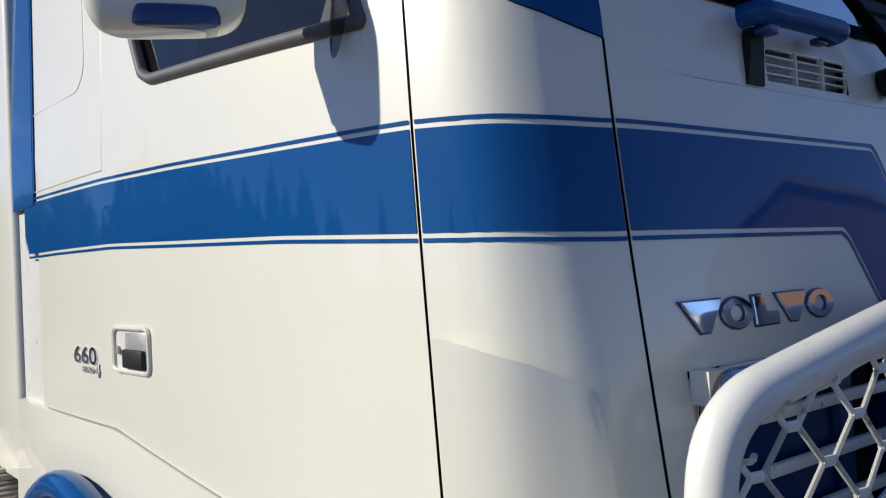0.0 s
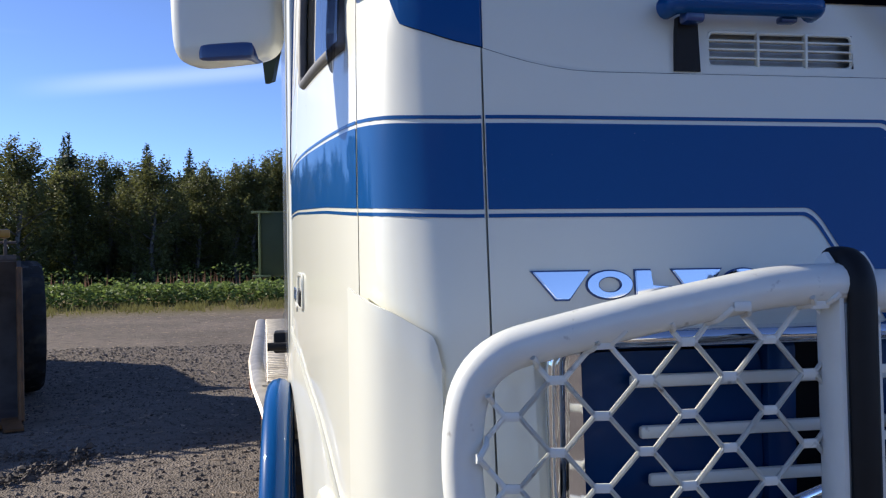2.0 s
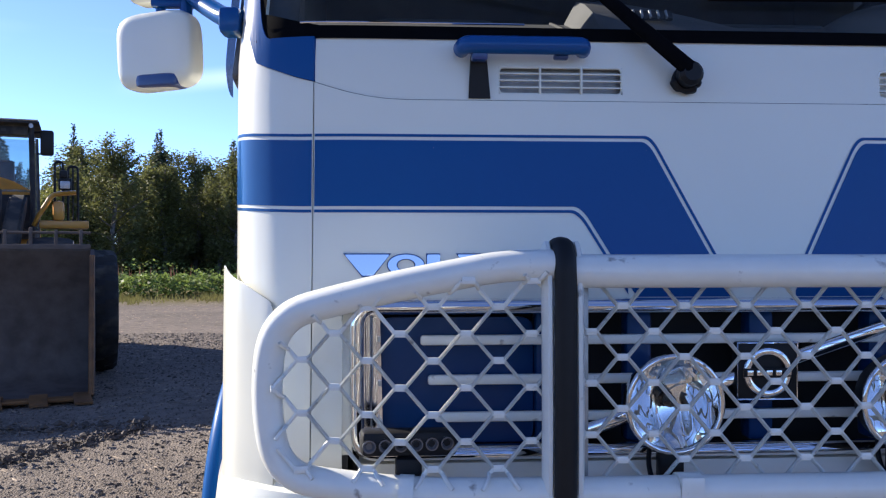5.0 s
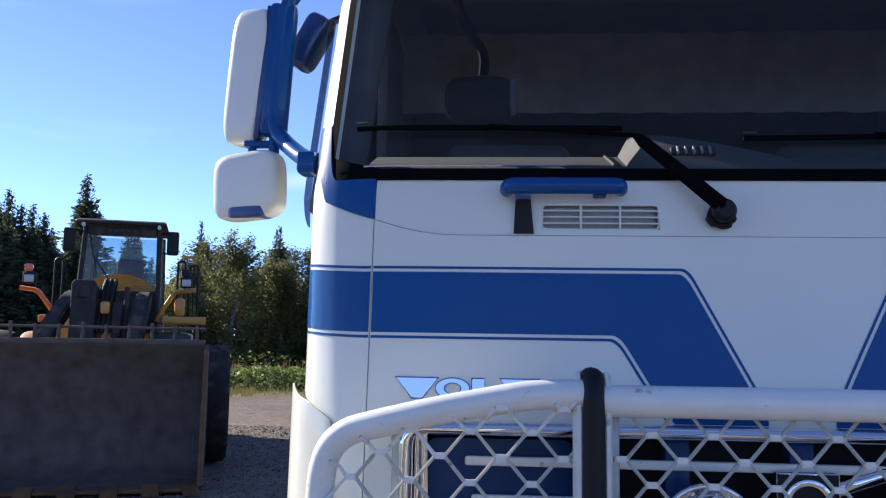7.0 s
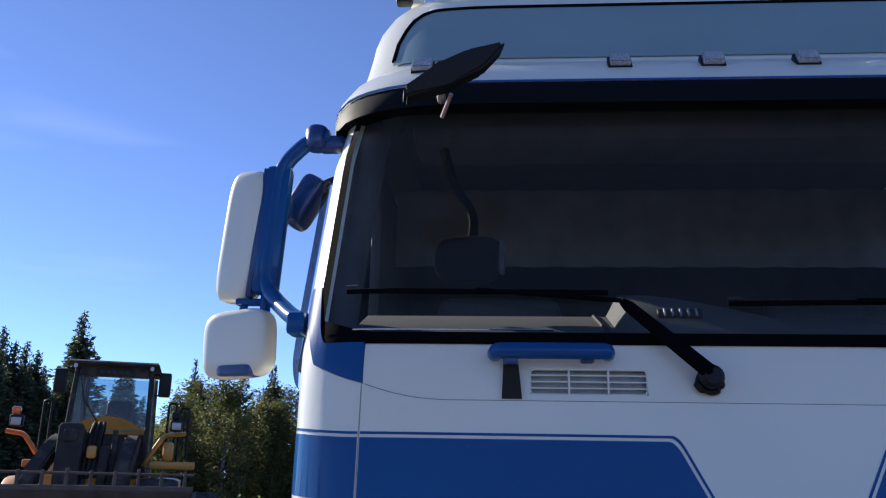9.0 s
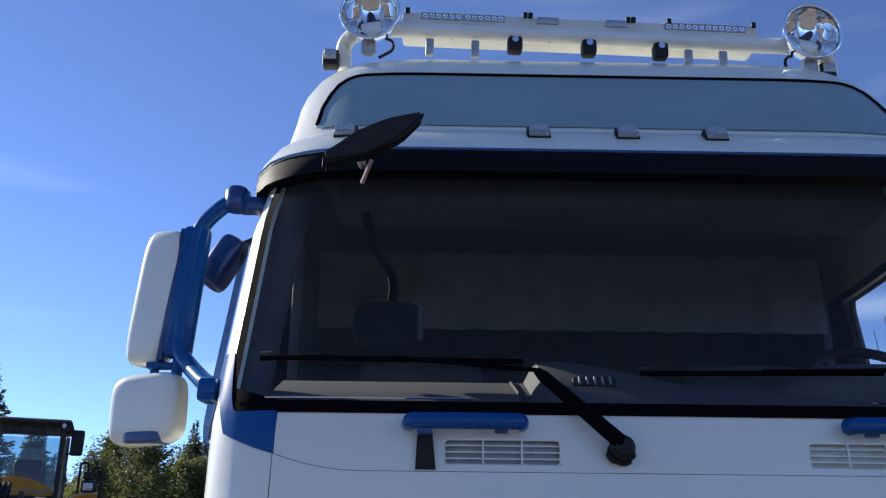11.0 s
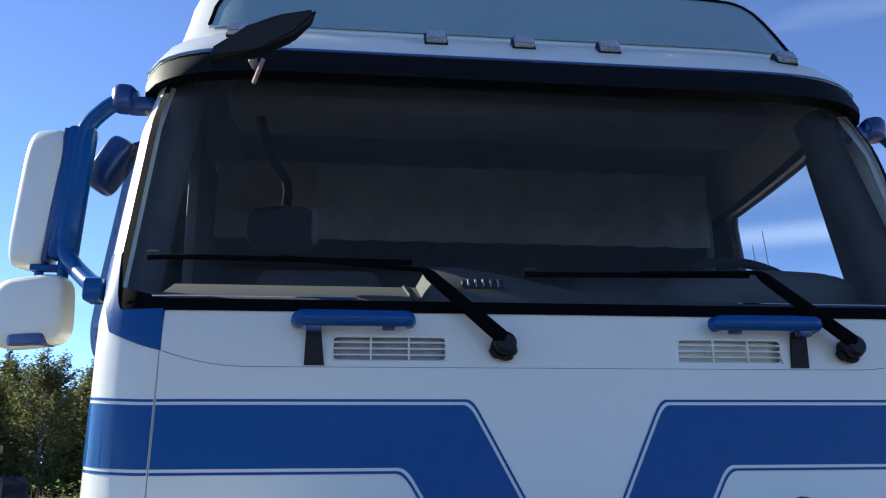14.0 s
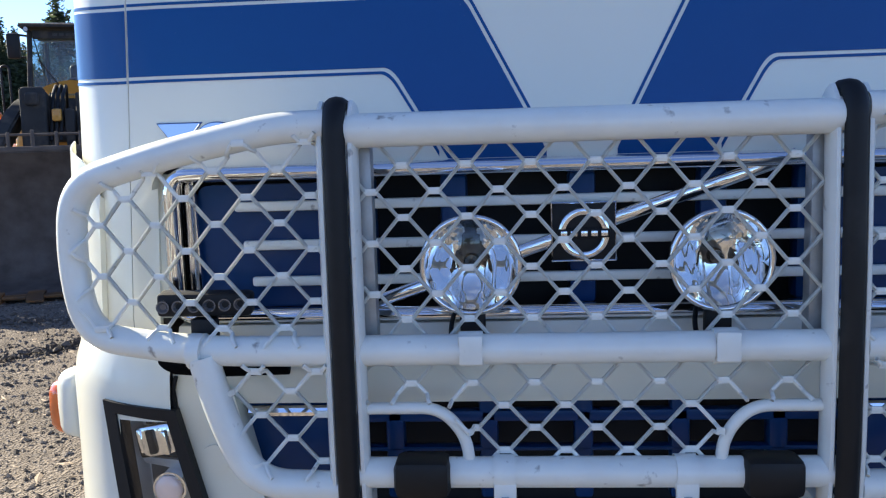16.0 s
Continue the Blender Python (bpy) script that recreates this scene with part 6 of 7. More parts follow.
for y in (4.6, 6.2, 7.8):
    for s in (-1, 1):
        bm = bmesh.new()
        box(bm, (s * 1.12, y, 2.05), (0.09, 0.10, 1.75), 0.02)
        part("stake", bm, GREEN, truck)
    bm = bmesh.new()
    box(bm, (0, y, 1.22), (2.3, 0.16, 0.14), 0.02)
    part("bolster", bm, GREEN, truck)

# ---- ground ----
def gravel_material():
    m = bpy.data.materials.new("dark_gravel")
    m.use_nodes = True
    n, l = m.node_tree.nodes, m.node_tree.links
    b = n["Principled BSDF"]
    b.inputs["Roughness"].default_value = 0.95
    b.inputs["Specular IOR Level"].default_value = 0.08
    tc = n.new("ShaderNodeTexCoord")

    def tex(kind, scale, detail=None):
        t = n.new(kind)
        t.inputs["Scale"].default_value = scale
        if detail is not None:
            t.inputs["Detail"].default_value = detail
        l.new(tc.outputs["Object"], t.inputs["Vector"])
        return t

    def mix(a, fac, c):
        x = n.new("ShaderNodeMix")
        x.data_type = "RGBA"
        l.new(fac, x.inputs["Factor"])
        if isinstance(a, tuple):
            x.inputs["A"].default_value = (*a, 1)
        else:
            l.new(a, x.inputs["A"])
        x.inputs["B"].default_value = (*c, 1)
        return x.outputs["Result"]

    def span(s, lo, hi, top=1.0):
        r = n.new("ShaderNodeMapRange")
        r.inputs["From Min"].default_value, r.inputs["From Max"].default_value, r.inputs["To Max"].default_value = lo, hi, top
        l.new(s, r.inputs["Value"])
        return r.outputs["Result"]

    peb = tex("ShaderNodeTexVoronoi", 62.0)
    big = tex("ShaderNodeTexNoise", 0.45, 5.0)
    mid = tex("ShaderNodeTexNoise", 5.0, 6.0)
    fine = tex("ShaderNodeTexNoise", 26.0, 8.0)
    col = mix((0.190, 0.160, 0.134), span(big.outputs["Fac"], 0.4, 0.65), (0.262, 0.220, 0.182))
    col = mix(col, span(mid.outputs["Fac"], 0.5, 0.75, 0.7), (0.082, 0.070, 0.061))
    col = mix(col, span(peb.outputs["Color"], 0.55, 1.0, 0.6), (0.27, 0.24, 0.21))
    # dry grass where the yard ends
    sep = n.new("ShaderNodeSeparateXYZ")
    l.new(tc.outputs["Object"], sep.inputs[0])
    jit = n.new("ShaderNodeMath")
    jit.operation = "MULTIPLY_ADD"
    l.new(mid.outputs["Fac"], jit.inputs[0])
    jit.inputs[1].default_value = 3.0
    l.new(sep.outputs["Y"], jit.inputs[2])
    col = mix(col, span(jit.outputs[0], 22.2, 24.8, 0.9), (0.17, 0.14, 0.055))
    l.new(col, b.inputs["Base Color"])
    bp = n.new("ShaderNodeBump")
    bp.inputs["Strength"].default_value, bp.inputs["Distance"].default_value = 0.8, 0.025
    add = n.new("ShaderNodeMath")
    l.new(peb.outputs["Distance"], add.inputs[0])
    l.new(fine.outputs["Fac"], add.inputs[1])
    l.new(add.outputs[0], bp.inputs["Height"])
    l.new(bp.outputs["Normal"], b.inputs["Normal"])
    return m


GRAVEL = gravel_material()


def ground_z(x, y):
    r = max(abs(x + 3) - 10, abs(y - 8) - 12, 0)
    near = 1.0 if r == 0 else max(0.0, 1 - r / 10)
    base = 0.02 * noise.noise(Vector((x * 0.5, y * 0.5, 0))) + 0.008 * noise.noise(Vector((x * 2.3, y * 2.3, 4)))
    return base * near - 0.01


def axis_steps():
    near = [i * 0.25 for i in range(-60, 61)]
    far = [15 + 3 * i for i in range(1, 12)] + [60, 90, 140, 220, 400, 800, 2000]
    return [-v for v in reversed(far)] + near + far


gx, gy = [v - 3 for v in axis_steps()], [v + 10 for v in axis_steps()]
me = bpy.data.meshes.new("ground")
me.from_pydata([(x, y, ground_z(x, y)) for y in gy for x in gx], [], [(j * len(gx) + i, j * len(gx) + i + 1, (j + 1) * len(gx) + i + 1, (j + 1) * len(gx) + i) for j in range(len(gy) - 1) for i in range(len(gx) - 1)])
me.materials.append(GRAVEL)
me.polygons.foreach_set("use_smooth", [True] * len(me.polygons))
tagged(new("ground", me), "dark gravel yard strewn with bark and chips", "ground", kind="structure")


def stuff_mesh(name, verts, faces, mat, label, category):
    me = bpy.data.meshes.new(name)
    me.from_pydata(verts, [], faces)
    me.materials.append(mat)
    return tagged(new(name, me), label, category, kind="stuff")


def scatter(name, count, area, size, mat, label, category, flat=1.0, seed=1, centre=None):
    """Many small angular bits lying on the ground."""
    rng = random.Random(seed)
    V, F = [], []
    for _ in range(count):
        if centre:
            t = rng.random()
            x = centre[0][0] + (centre[1][0] - centre[0][0]) * t + rng.gauss(0, area)
            y = centre[0][1] + (centre[1][1] - centre[0][1]) * t + rng.gauss(0, area)
            lift = max(0.0, rng.gauss(0.0, 0.03))
        else:
            x, y, lift = rng.uniform(area[0], area[1]), rng.uniform(area[2], area[3]), 0.0
        s = size[0] * (size[1] / size[0]) ** (rng.random() ** 2.2)
        a = rng.uniform(0, math.tau)
        l_, w, h = s * rng.uniform(0.9, 1.8 if flat == 1 else 4.0), s * rng.uniform(0.5, 1.0), s * rng.uniform(0.4, 0.8) * flat
        z = ground_z(x, y) + lift + h * 0.15
        ca, sa = math.cos(a), math.sin(a)
        k = len(V)
        for dx, dy, dz in ((-1, 0, 0), (0, -1, 0), (1, 0, 0), (0, 1, 0), (0.15, 0.1, 1), (-0.1, 0, -0.5)):
            u, v = dx * l_ * 0.5 * rng.uniform(0.7, 1.2), dy * w * 0.5 * rng.uniform(0.7, 1.2)
            V.append((x + u * ca - v * sa, y + u * sa + v * ca, z + dz * h * 0.6))
        F += [(k, k + 1, k + 4), (k + 1, k + 2, k + 4), (k + 2, k + 3, k + 4), (k + 3, k, k + 4), (k + 1, k, k + 5), (k + 2, k + 1, k + 5), (k + 3, k + 2, k + 5), (k, k + 3, k + 5)]
    return stuff_mesh(name, V, F, mat, label, category)


STONE = material("gravel_stone", (0.10, 0.088, 0.078), 0.9, spec=0.1, island=1.4, var=0.4, scale=30.0)
CHIP = material("wood_chip", (0.24, 0.18, 0.125), 0.8, island=0.9)
CLOD = material("earth_clod", (0.075, 0.062, 0.052), 0.95, island=0.6)
scatter("gravel_stones", 42000, (-7.5, -1.2, 0.6, 14.0), (0.010, 0.045), STONE, "loose grey gravel stones on the yard", "gravel", seed=3)
scatter("wood_chips", 9000, (-9, 0.0, 2.0, 22.0), (0.012, 0.055), CHIP, "pale wood chips and bark on the yard", "wood chips", flat=0.35, seed=5)
scatter("earth_ridge", 900, 0.07, (0.02, 0.09), CLOD, "ridge of dark earth clods", "earth", seed=6, centre=((-4.4, 3.6), (-2.9, 5.9)))
scatter("earth_ridge", 500, 0.10, (0.02, 0.09), CLOD, "ridge of dark earth clods", "earth", seed=9, centre=((-5.6, 5.6), (-3.2, 5.9)))

# ---- wheel loader ----
LP = Vector((-3.89, 7.18, 0))
TURN_L = radians(20)
ORIGIN = LP - Vector((math.cos(TURN_L), math.sin(TURN_L), 0)) * 1.52
BUCKET_TURN = Matrix.Translation((1.52, 0, 0)) @ Matrix.Rotation(radians(-2), 4, "Z") @ Matrix.Translation((-1.52, 0, 0))
loader = new("wheel_loader")
loader.empty_display_size = 0.1
loader.matrix_basis = Matrix.Translation(ORIGIN) @ Matrix.Rotation(TURN_L, 4, "Z")
tagged(loader, "yellow and grey wheel loader with a worn dark bucket", "wheel loader")


LINK = Matrix.Translation((0, 1.25, 0)) @ Matrix.Diagonal((0.97, 0.58, 1, 1)) @ Matrix.Translation((0, -1.33, 0))
BACK = {"wheel": 0.85, "hub": 0.85, "mudguard": 0.85, "engine_hood": 1.4, "light_arm": 1.65, "platform": 1.4, "hand_rail": 1.4}


def lpart(name, bm, mat, parent=None, label=""):
    """A part of the loader in its own places; what stands behind the bucket is moved up to it."""
    ob = part(name, bm, mat, None, label)
    ob.parent = parent or loader
    if parent is None and name in BACK:
        ob.matrix_basis = Matrix.Translation((0, -BACK[name], 0))
    elif parent is None and name != "bucket":
        ob.matrix_basis = LINK
    return ob


# bucket: hollow curved shell, its floor edge at the front, open towards the machine's front
bm = bmesh.new()
BW = 1.5
back = [(0.00, 0.03), (0.55, 0.03), (1.0, 0.10), (1.22, 0.32), (1.26, 0.70), (1.15, 1.10), (0.92, 1.42), (0.78, 1.56)]
curve = [(p.y, p.z) for p in rounded([(0, *p) for p in back], 0.2, 4)]
outer = []
for k, (y, z) in enumerate(curve):
    (ya, za), (yb, zb) = curve[max(0, k - 1)], curve[min(len(curve) - 1, k + 1)]
    d = math.hypot(yb - ya, zb - za)
    outer.append((y + 0.03 * (zb - za) / d, z - 0.03 * (yb - ya) / d))
prof = curve + outer[::-1]
strips = [[bm.verts.new((x, y, z)) for y, z in prof] for x in (-BW, BW)]
for k in range(len(prof)):
    j = (k + 1) % len(prof)
    bm.faces.new((strips[0][k], strips[0][j], strips[1][j], strips[1][k]))
bmesh.ops.recalc_face_normals(bm, faces=bm.faces[:])
bucket = lpart("bucket", bm, RUST, None, "worn dark steel bucket with yellow edges")
bucket.matrix_basis = BUCKET_TURN
for s in (-1, 1):
    bm = bmesh.new()
    prism(bm, [(s * BW, 0.0, 0.02), (s * BW, 1.0, 0.08), (s * BW, 1.24, 0.34), (s * BW, 1.27, 0.70), (s * BW, 1.14, 1.10), (s * BW, 0.78, 1.57), (s * BW, 0.62, 1.50), (s * BW, 0.50, 1.20), (s * BW, 0.12, 0.30)], (s * 0.04, 0, 0))
    lpart("side_wall", bm, RUST, bucket)
    bm = bmesh.new()
    tube(bm, [(s * (BW + 0.02), -0.02, 0.06), (s * (BW + 0.02), 0.11, 0.30), (s * (BW + 0.02), 0.48, 1.18), (s * (BW + 0.02), 0.60, 1.50)], 0.03, 8)
    lpart("side_edge", bm, BUCKET_YELLOW, bucket)
bm = bmesh.new()
box(bm, (0, -0.02, 0.04), (2 * BW, 0.16, 0.04), 0.01)
lpart("cutting_edge", bm, BUCKET_YELLOW, bucket)
for k in range(8):
    bm = bmesh.new()
    x = -BW + 0.06 + (2 * BW - 0.12) * k / 7
    prism(bm, [(x - 0.09, 0.06, 0.09), (x - 0.09, -0.10, 0.07), (x - 0.07, -0.22, 0.03), (x - 0.07, -0.22, 0.005), (x - 0.09, -0.08, 0.0), (x - 0.09, 0.06, 0.0)], (0.17, 0, 0))
    lpart("tooth", bm, BUCKET_YELLOW, bucket)
bm = bmesh.new()
box(bm, (0, 0.80, 1.60), (2 * BW, 0.05, 0.06), 0.01)
for k in range(12):
    box(bm, (-BW + 0.1 + (2 * BW - 0.2) * k / 11, 0.82, 1.70), (0.035, 0.05, 0.18 if k % 3 else 0.23), 0.008)
tube(bm, [(-BW, 0.84, 1.765), (BW, 0.84, 1.755)], 0.016, 8)
lpart("spill_guard", bm, RUST, bucket)
# lift arms and linkage
for s in (-1, 1):
    bm = bmesh.new()
    ax, slant = (-0.40, 0.42) if s < 0 else (0.60, 0.10)
    arm_side = [(1.52, 0.62), (1.9, 1.20), (2.5, 1.86), (3.0, 2.14), (3.5, 2.26), (3.9, 2.24), (4.1, 2.05), (3.5, 1.85), (2.8, 1.42), (1.9, 0.40), (1.52, 0.36)]
    prism(bm, [(ax + slant * (z - 2.0), y, z) for y, z in arm_side], (0.20, 0, 0))
    bmesh.ops.bevel(bm, geom=bm.edges[:], offset=0.03, segments=2, affect="EDGES")
    lpart("lift_arm", bm, LOADER_GREY, None, "dark grey lift arm")
    bm = bmesh.new()
    tube(bm, [(s * 0.75, 2.2, 0.9), (s * 0.75, 3.7, 1.1)], 0.08, 10)
    lpart("lift_cylinder", bm, LOADER_GREY)
    bm = bmesh.new()
    r = 0.78
    tyre(bm, (s * 1.58, 3.1, r), r, 0.28, s, 20, 0.05)
    lpart("wheel", bm, TYRE, None, "large lugged loader tyre")
    bm = bmesh.new()
    tyre(bm, (s * 1.05, 6.6, r), r, 0.28, s, 20, 0.05)
    lpart("wheel", bm, TYRE, None, "large lugged loader tyre")
    for y in (3.1, 6.6):
        bm = bmesh.new()
        disc(bm, (s * 1.1, y, r), 0.4, 0, (s, 0, 0), 28, [(0, 0.44), (0.20, 0.44), (0.12, 0.36), (0.16, 0.12)])
        lpart("hub", bm, LOADER_YELLOW)
        bm = bmesh.new()
        tube(bm, [(s * 1.08, y + 0.90 * math.cos(a), r + 0.90 * math.sin(a)) for a in (math.radians(20 + 130 * k / 14) for k in range(15))], 0.10, 10, squash=(2.6, 0.4))
        lpart("mudguard", bm, LOADER_GREY if y < 4 else LOADER_YELLOW)
bm = bmesh.new()
box(bm, (-0.005, 3.0, 1.85), (0.31, 0.8, 0.98), 0.06, pose(0, 0, 0, -6), seg=3)
box(bm, (0.0, 2.56, 2.22), (0.17, 0.10, 0.16), 0.04, seg=3)
for x in (0.20, 0.52):
    tube(bm, [(x, 2.7, 1.5), (x, 3.1, 2.30)], 0.035, 8)
lpart("tilt_linkage", bm, LOADER_GREY, None, "dark grey tilt linkage")
bm = bmesh.new()
box(bm, (0.42, 2.9, 1.85), (0.12, 0.4, 0.5), 0.04)
box(bm, (0.0, 3.5, 0.95), (1.1, 2.0, 0.9), 0.08)
lpart("front_frame", bm, LOADER_GREY)
bm = bmesh.new()
box(bm, (0.27, 2.75, 2.02), (0.12, 0.2, 0.16), 0.03)
lpart("valve_block", bm, LOADER_YELLOW)
for x in (0.20, 0.26, 0.14):
    bm = bmesh.new()
    tube(bm, rounded([(x + 0.04, 2.7, 1.7), (x + 0.08, 2.9, 2.25), (x + 0.10, 3.4, 2.45), (x, 4.4, 1.9)], 0.2), 0.022, 8)
    lpart("hose", bm, RUBBER)
# cab
bm = bmesh.new()
box(bm, (0, 5.5, 3.515), (1.72, 1.75, 0.045), 0.02, seg=3)
lcab = lpart("cab", bm, LOADER_GREY, None, "glazed operator cab with grey roof")
lcab.matrix_basis = Matrix.Translation((0.305, -1.4, 1.73)) @ Matrix.Diagonal((0.715, 1, 0.88, 1)) @ Matrix.Translation((0, 0, -1.75))
for x in (-0.74, 0.74):
    for y0, y1 in ((4.70, 4.86), (6.20, 6.25)):
        bm = bmesh.new()
        tube(bm, [(x, y0 - 0.02, 1.75), (x, y0, 2.6), (x * 0.96, y1, 3.46)], 0.05, 10)
        lpart("cab_post", bm, LOADER_GREY, lcab)
bm = bmesh.new()
box(bm, (0, 5.5, 1.80), (1.56, 1.55, 0.16), 0.03)
box(bm, (0, 6.2, 2.1), (1.5, 0.06, 0.7), 0.02)
lpart("cab_floor", bm, LOADER_GREY, lcab)
bm = bmesh.new()
prism(bm, [(-0.72, 4.72, 2.46), (-0.45, 4.70, 2.60), (-0.2, 4.69, 2.66), (0.0, 4.69, 2.68), (0.20, 4.69, 2.66), (0.42, 4.70, 2.60), (0.72, 4.72, 2.46), (0.72, 4.74, 2.40), (-0.72, 4.74, 2.40)], (0, 0.12, 0))
lpart("cab_apron", bm, LOADER_YELLOW, lcab)
bm = bmesh.new()
box(bm, (0, 4.80, 2.06), (1.46, 0.10, 0.70), 0.03)
lpart("cab_front", bm, LOADER_GREY, lcab)
for pts in (((-0.70, 4.72, 2.44), (0.70, 4.72, 2.44), (0.66, 4.86, 3.44), (-0.66, 4.86, 3.44)), ((0.75, 4.75, 1.9), (0.77, 6.2, 1.9), (0.73, 6.2, 3.44), (0.71, 4.9, 3.44)), ((-0.75, 4.75, 1.9), (-0.77, 6.2, 1.9), (-0.73, 6.2, 3.44), (-0.71, 4.9, 3.44)), ((-0.7, 6.24, 2.4), (0.7, 6.24, 2.4), (0.68, 6.22, 3.44), (-0.68, 6.22, 3.44))):
    bm = bmesh.new()
    bm.faces.new([bm.verts.new(p) for p in pts])
    g = lpart("cab_window", bm, LOADER_GLASS, lcab)
    g.visible_shadow = False
bm = bmesh.new()
box(bm, (0, 4.80, 3.40), (1.30, 0.03, 0.13), 0.01)
lpart("name_board", bm, LOADER_GREY, lcab)
for x in (-0.72, 0.72):
    bm = bmesh.new()
    disc(bm, (x, 4.66, 3.46), 0.05, 0.03, (0, -1, 0), 16)
    work = lpart("roof_light", bm, BLACK, lcab)
    bm = bmesh.new()
    disc(bm, (x, 4.645, 3.46), 0.038, 0.02, (0, -1, 0), 16)
    lpart("lens", bm, bpy.data.materials["ribbed_clear_lens"], work)
bm = bmesh.new()
tube(bm, [(-0.84, 4.63, 3.545), (0.84, 4.63, 3.545)], 0.012, 8)
lpart("roof_edge", bm, ALU, lcab, "pale front edge of the cab roof")
for k in range(5):
    bm = bmesh.new()
    box(bm, (-0.24 + 0.12 * k, 4.782, 3.40), (0.085, 0.008, 0.045), 0.003)
    lpart("bar", bm, TRIM_DARK, lcab)
bm = bmesh.new()
box(bm, (0.08, 5.45, 2.40), (0.56, 0.5, 0.14), 0.05)
box(bm, (0.08, 5.70, 2.72), (0.54, 0.14, 0.60), 0.10, seg=4)
lpart("operator_seat", bm, BLACK, lcab)
bm = bmesh.new()
tube(bm, [(0.02 + 0.2 * math.cos(k * math.tau / 24), 5.15 + 0.06 * math.sin(k * math.tau / 24), 2.62 + 0.15 * math.sin(k * math.tau / 24)) for k in range(24)], 0.018, 8, closed=True)
tube(bm, [(0.02, 5.15, 2.62), (0.02, 5.0, 1.95)], 0.04, 8)
lpart("steering_wheel", bm, BLACK, lcab)
bm = bmesh.new()
tube(bm, [(-0.22, 4.68, 2.60), (-0.55, 4.70, 3.0)], 0.012, 6)
tube(bm, [(-0.46, 4.70, 2.70), (-0.62, 4.72, 3.36)], 0.010, 6)
lpart("wiper", bm, BLACK, lcab)
for s in (-1, 1):
    bm = bmesh.new()
    box(bm, (s * 0.99, 4.78, 3.22), (0.24, 0.10, 0.40), 0.04)
    tube(bm, [(s * 0.72, 4.85, 3.38), (s * 0.95, 4.80, 3.40)], 0.018, 8)
    tube(bm, [(s * 0.80, 4.85, 3.05), (s * 0.95, 4.80, 3.05)], 0.014, 8)
    lpart("mirror", bm, BLACK, lcab)
bm = bmesh.new()
box(bm, (0, 7.4, 1.75), (1.6, 2.2, 0.95), 0.15, seg=3)
box(bm, (0, 6.9, 1.0), (1.2, 3.0, 0.6), 0.05)
lpart("engine_hood", bm, LOADER_YELLOW, None, "yellow engine hood")
# platforms, rails and work lights beside the cab
for s in (-1, 1):
    m = LOADER_YELLOW if s > 0 else LOADER_ORANGE
    lx = 1.25 if s > 0 else -0.72
    bend = [(0.88, 1.86), (0.93, 1.98), (1.10, 2.27), (1.38, 2.30)] if s > 0 else [(-0.36, 1.82), (-0.42, 1.96), (-0.62, 2.24), (-0.84, 2.27)]
    bm = bmesh.new()
    tube(bm, rounded([(x, 4.15, z) for x, z in bend], 0.06), 0.045, 8, squash=(0.7, 1.3))
    arm = lpart("light_arm", bm, m, None, "bent arm with work light")
    bm = bmesh.new()
    box(bm, (lx, 4.10, 2.40), (0.16, 0.12, 0.15), 0.02)
    lpart("light_case", bm, BLACK, arm)
    bm = bmesh.new()
    box(bm, (lx, 4.03, 2.39), (0.12, 0.02, 0.10), 0.01)
    lpart("light_lens", bm, bpy.data.materials["ribbed_clear_lens"], arm)
    bm = bmesh.new()
    box(bm, (lx - 0.02, 4.10, 2.53), (0.10, 0.10, 0.10), 0.02)
    lpart("beacon", bm, ORANGE_LENS if s < 0 else BLACK, arm)
    bm = bmesh.new()
    if s > 0:
        box(bm, (1.24, 4.1, 1.88), (0.58, 0.7, 0.10), 0.02)
        box(bm, (1.17, 4.0, 2.06), (0.14, 0.3, 0.26), 0.05)
    else:
        box(bm, (-0.47, 4.1, 1.87), (0.22, 0.7, 0.10), 0.02)
    lpart("platform", bm, m)
    bm = bmesh.new()
    for x, top, reach in ((1.12, 2.72, 0.10), (1.28, 2.66, 0.12)) if s > 0 else ((-0.48, 2.70, 0.10),):
        tube(bm, rounded([(x, 4.2, 1.9), (x, 4.2, top), (x + reach, 4.2, top), (x + reach, 4.2, 1.9)], 0.05), 0.016, 8)
    if s > 0:
        tube(bm, [(1.12, 4.2, 2.30), (1.40, 4.2, 2.30)], 0.012, 8)
        tube(bm, [(1.34, 4.2, 1.9), (1.34, 4.2, 2.66)], 0.010, 8)
    lpart("hand_rail", bm, BLACK)

# ---- house behind the camera, seen in the paint ----
house = thing("house", (26.2, -14.5, 0), "red-brown timber house with a grey gable roof", "house")
hm = Matrix.Translation((26.2, -14.5, 0)) @ Matrix.Rotation(radians(-30), 4, "Z")
bm = bmesh.new()
prism(bm, [(0, -3.2, 0), (0, 3.0, 0), (0, 3.0, 5.95), (0, 0, 7.5), (0, -3.2, 5.85)], (11, 0, 0))
bmesh.ops.transform(bm, matrix=hm, verts=bm.verts[:])
part("wall", bm, BRICK_RED, house)
bm = bmesh.new()
prism(bm, [(-0.5, -4.2, 5.38), (-0.5, 0, 7.53), (-0.5, 4.2, 5.38), (-0.5, 4.2, 5.60), (-0.5, 0, 7.78), (-0.5, -4.2, 5.60)], (12, 0, 0))
bmesh.ops.transform(bm, matrix=hm, verts=bm.verts[:])
part("roof", bm, ROOF_GREY, house)

